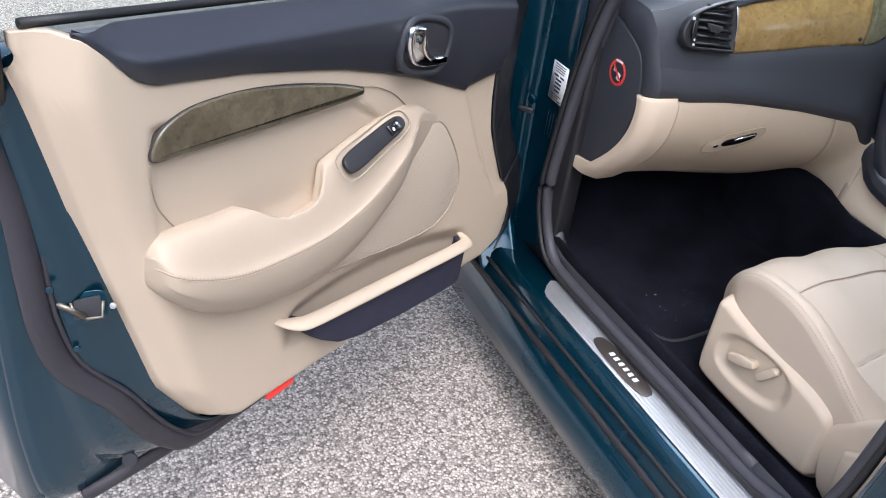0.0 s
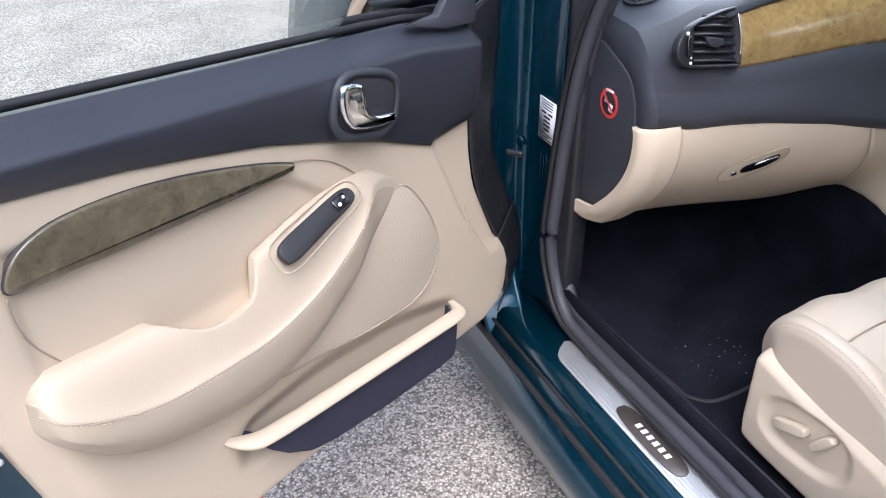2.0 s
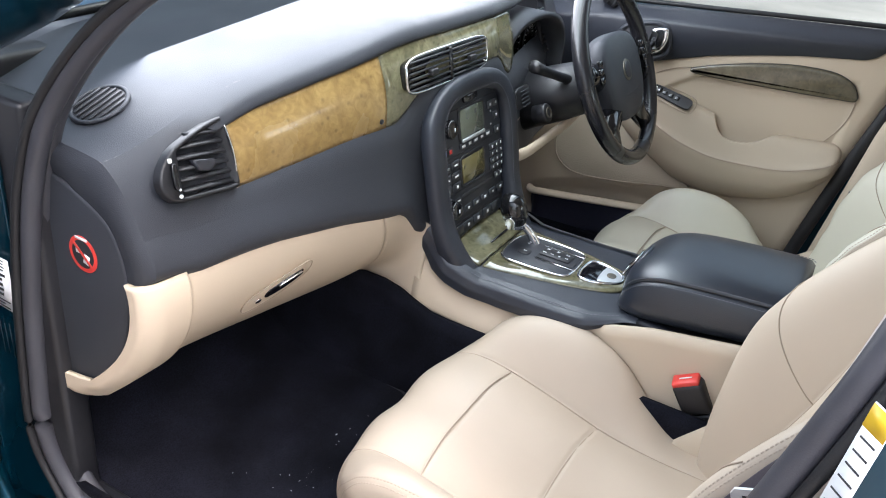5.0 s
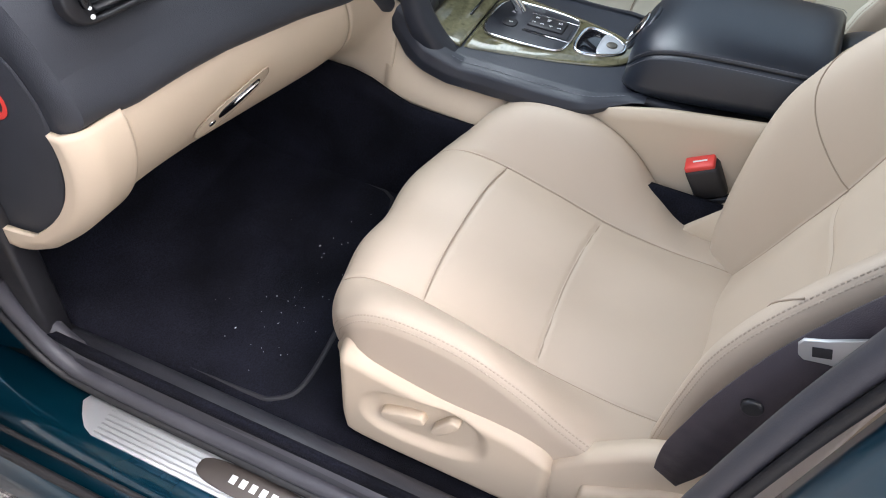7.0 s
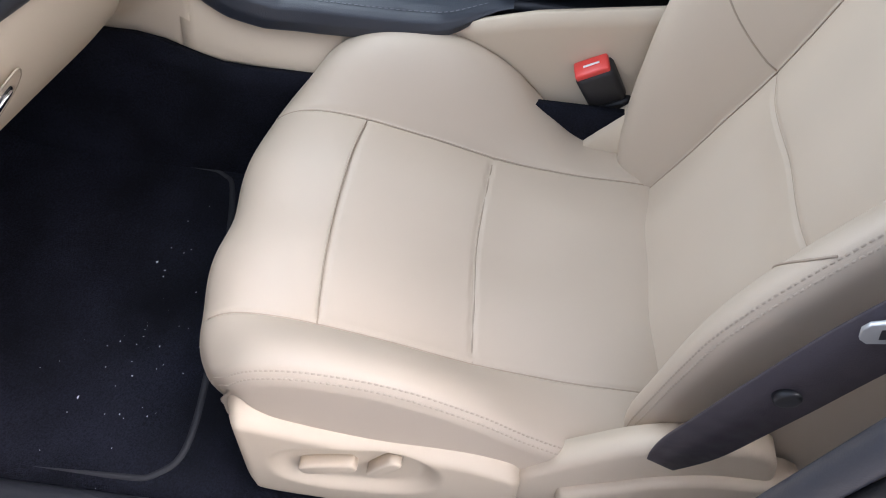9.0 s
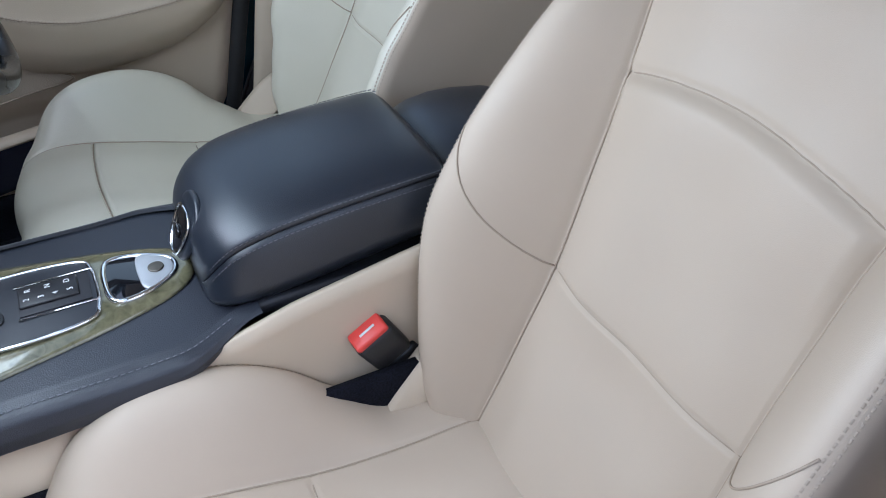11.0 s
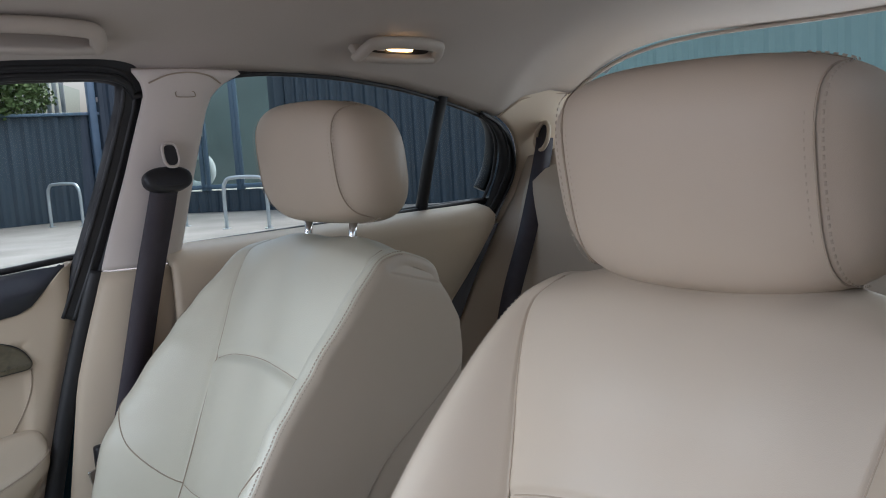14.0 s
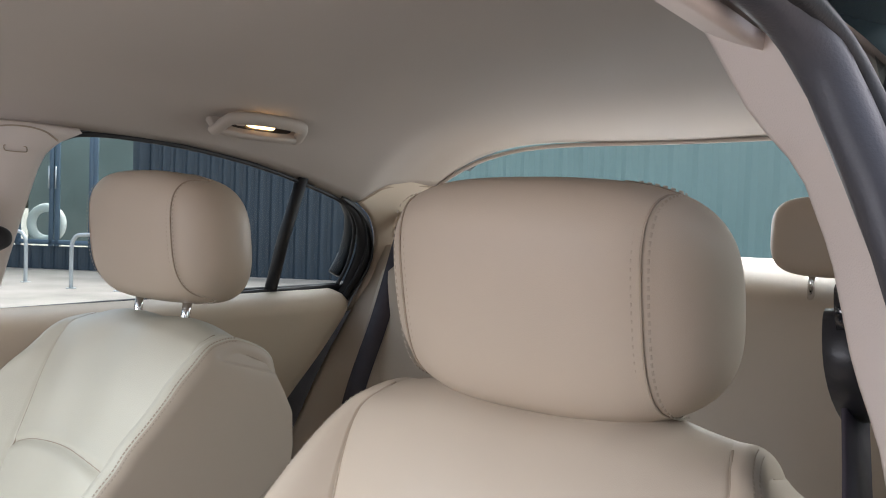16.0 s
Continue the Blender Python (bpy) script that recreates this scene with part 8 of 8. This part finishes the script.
def yard():
    f = thing("corrugated_fence", "navy corrugated sheet fence round the yard", "fence", kind="structure")
    thick(part("sheet", corrugated(16.2, 2.0, 15.6, -5.4, 0.0, 2.05, 0.26, 0.04, NAVY), NAVY, f, smooth=False), 0.004)
    thick(part("sheet", corrugated(15.6, -5.4, 15.0, -6.0, 0.0, 3.4, 0.26, 0.04, NAVY), NAVY, f, smooth=False), 0.004)
    part("capping", box(0.12, 7.5, 0.06, 0.01, Matrix.Translation((15.9, -1.7, 2.05)) @ Matrix.Rotation(radians(-4.6), 4, "Z")), FRAME, f)
    b = thing("glazed_building", "navy clad building with blue framed glass doors", "building")
    def on(d, z, n=0.0):
        ux, uy = (10.2 - 15.0), (-9.2 + 6.0)
        L = math.hypot(ux, uy)
        ux, uy = ux / L, uy / L
        return Vector((15.0 + ux * d + uy * n * -1, -6.0 + uy * d + ux * n, z))
    thick(part("wall", corrugated(12.6, -7.6, 4.0, -13.3, 0.0, 4.6, 0.22, 0.05, NAVY), NAVY, b, "navy corrugated wall", smooth=False), 0.004)
    thick(part("wall", corrugated(15.0, -6.0, 12.6, -7.6, 0.0, 0.45, 0.22, 0.03, NAVY), NAVY, b, "navy plinth below the glass", smooth=False), 0.004)
    e = Vector((12.6 - 15.0, -7.6 + 6.0, 0))
    Lw = e.length
    e.normalize()
    nrm = Vector((e.y, -e.x, 0))
    if nrm.x > 0:
        nrm = -nrm
    Mw = basis((15.0, -6.0, 0.45), e, (0, 0, 1))
    part("wall", box(Lw, 0.1, 3.4, 0, Mw @ Matrix.Translation((Lw / 2, 0, -1.4)) @ Matrix.Rotation(radians(-90), 4, "X") @ Matrix.Translation((0, 0, -1.7)), 1) if False else surf(lambda u, v: tuple(Mw @ Vector((u * Lw, v * 3.2, -1.3 if (Mw.to_3x3() @ Vector((0, 0, 1))).dot(nrm) > 0 else 1.3))), 6, 4), INSIDE, b, "dim room behind the glass")
    sgn = 1 if (Mw.to_3x3() @ Vector((0, 0, 1))).dot(nrm) > 0 else -1
    xs = [0.05, 0.62, 1.25, 1.36, 2.0, 2.08, Lw - 0.04]
    for x in xs:
        part("window_frame", box(0.085, 0.06, 3.2, 0.01, Mw @ Matrix.Translation((x, 0, 0)) @ Matrix.Rotation(radians(-90), 4, "X"), 1), FRAME, b)
    for z in (0.03, 1.02, 3.15):
        part("window_frame", box(Lw if z != 1.02 else 0.65, 0.06, 0.085, 0.01, Mw @ Matrix.Translation((Lw / 2 if z != 1.02 else 0.33, z, 0)) @ Matrix.Rotation(radians(-90), 4, "X"), 1), FRAME, b)
    part("window_pane", surf(lambda u, v: tuple(Mw @ Vector((u * Lw, v * 3.2, 0))), 2, 2), GLASS, b, "glass door pane")
    for x in (1.24, 1.37):
        part("door_handle", tube([Mw @ Vector((x, 1.05, 0.09 * sgn)), Mw @ Vector((x, 1.45, 0.09 * sgn))], 0.014, 8), GALV, b)
    part("dark_post", box(0.22, 0.22, 4.6, 0.01, Matrix.Translation((12.55, -7.62, 0))), NAVY, b)
    part("red_sign", box(1.0, 0.04, 0.35, 0.01, Mw @ Matrix.Translation((1.6, 3.0, 0.4 * sgn)) @ Matrix.Rotation(radians(-90), 4, "X"), 1), mat("orange_red_board", (0.45, 0.10, 0.05), 0.6), b)
    # round white tyre-like ring standing behind the glass
    t = thing("white_ring", "white painted round ring standing behind the glass", "ring")
    cpos = Mw @ Vector((0.95, 0.40, -0.35 * sgn))
    part("ring", tube([cpos + e * (0.30 * math.cos(a)) + Vector((0, 0, 0.30 * math.sin(a))) for a in [2 * math.pi * i / 28 for i in range(28)]], 0.085, 10, True, up=tuple(nrm)), WHITE, t)
    # rear wall beyond the boot
    w = thing("teal_wall", "pale teal ribbed sheet wall behind the car", "wall", kind="structure")
    thick(part("sheet", corrugated(6.9, -8.8, -14.0, -7.4, 0.0, 5.5, 0.30, 0.03, TEAL), TEAL, w, smooth=False), 0.004)
    # slatted screen, hedge and gate on the far side
    s = thing("slatted_screen", "pale vertical slatted screen above the fence", "screen")
    for i in range(26):
        part("slat", box(0.05, 0.08, 1.9, 0.006, Matrix.Translation((16.4, -5.05 + 0.135 * i, 2.0)), 1), GALV, s)
    h = thing("hedge", "clipped green shrub above the fence", "hedge", kind="stuff")
    rng = random.Random(7)
    V, F = [], []
    for _ in range(9000):
        a, c, r = rng.uniform(0, 2 * math.pi), rng.uniform(-1, 1), rng.random() ** 0.33
        q = math.sqrt(1 - c * c)
        bulge = 1 + 0.16 * noise.noise((math.cos(a) * 2, c * 2, math.sin(a) * 2))
        p = Vector((15.95 + 0.55 * r * q * math.cos(a) * bulge, -3.0 + 1.75 * r * q * math.sin(a) * bulge, 2.55 + 0.75 * r * c * bulge))
        d1 = Vector((rng.gauss(0, 1), rng.gauss(0, 1), rng.gauss(0, 1))).normalized() * 0.055
        d2 = d1.cross(Vector((rng.gauss(0, 1), rng.gauss(0, 1), rng.gauss(0, 1)))).normalized() * 0.032
        b0 = len(V)
        V += [tuple(p - d1), tuple(p + d2), tuple(p + d1), tuple(p - d2)]
        F.append((b0, b0 + 1, b0 + 2, b0 + 3))
    part("leaves", (V, F), LEAF, h, smooth=False)
    part("stem", tube([(15.95, -3.0, 0.0), (15.95, -3.05, 1.2), (15.95, -3.0, 2.4)], 0.05, 8), mat("shrub_bark", (0.08, 0.06, 0.04), 0.9, 0, 0.5, 60), h)
    g = thing("plank_gate", "tall pale plank gate in a dark frame", "gate")
    for i in range(7):
        part("plank", box(0.03, 0.13, 3.0, 0.004, Matrix.Translation((15.62, -6.30 - 0.14 * i * 0 + 0.135 * i, 0.2)), 1), CONCRETE, g)
    part("brace", box(0.03, 1.25, 0.10, 0.004, Matrix.Translation((15.58, -5.9, 2.3)), 1), CONCRETE, g)
    part("frame", box(0.14, 0.14, 3.6, 0.01, Matrix.Translation((15.55, -5.30, 0.0)), 1), FRAME, g)
    part("frame", box(0.14, 1.5, 0.14, 0.01, Matrix.Translation((15.55, -5.95, 3.4)), 1), FRAME, g)
    # paved apron
    a = part("pavement", box(9.0, 16.0, 0.03, 0.0, Matrix.Translation((11.2, -3.6, 0.0)) @ Matrix.Rotation(radians(0), 4, "Z"), 1), CONCRETE)
    tagged(a, "pale worn concrete apron in front of the building", "pavement", kind="structure")


yard()


def cycle_stand(x, y, turn):
    c = thing("cycle_stand", "galvanised hoop cycle stand", "cycle stand", "cycle stands", at=pose(x, y, 0.03, 0, 0, turn))
    pts = [(-0.38, 0, 0), (-0.38, 0, 0.55), (-0.34, 0, 0.70), (-0.22, 0, 0.76), (0.22, 0, 0.76), (0.34, 0, 0.70), (0.38, 0, 0.55), (0.38, 0, 0)]
    part("hoop", tube(spline(pts, 6), 0.028, 12, up=(0, 1, 0)), GALV, c)
    for s in (-1, 1):
        part("foot_plate", disc(0.07, 0.01, 16, 0.002, Matrix.Translation((s * 0.38, 0, 0))), GALV, c)


for x, y, r in ((10.0, -5.4, 205), (11.9, -5.0, 205), (14.3, -4.2, 205)):
    cycle_stand(x, y, r)
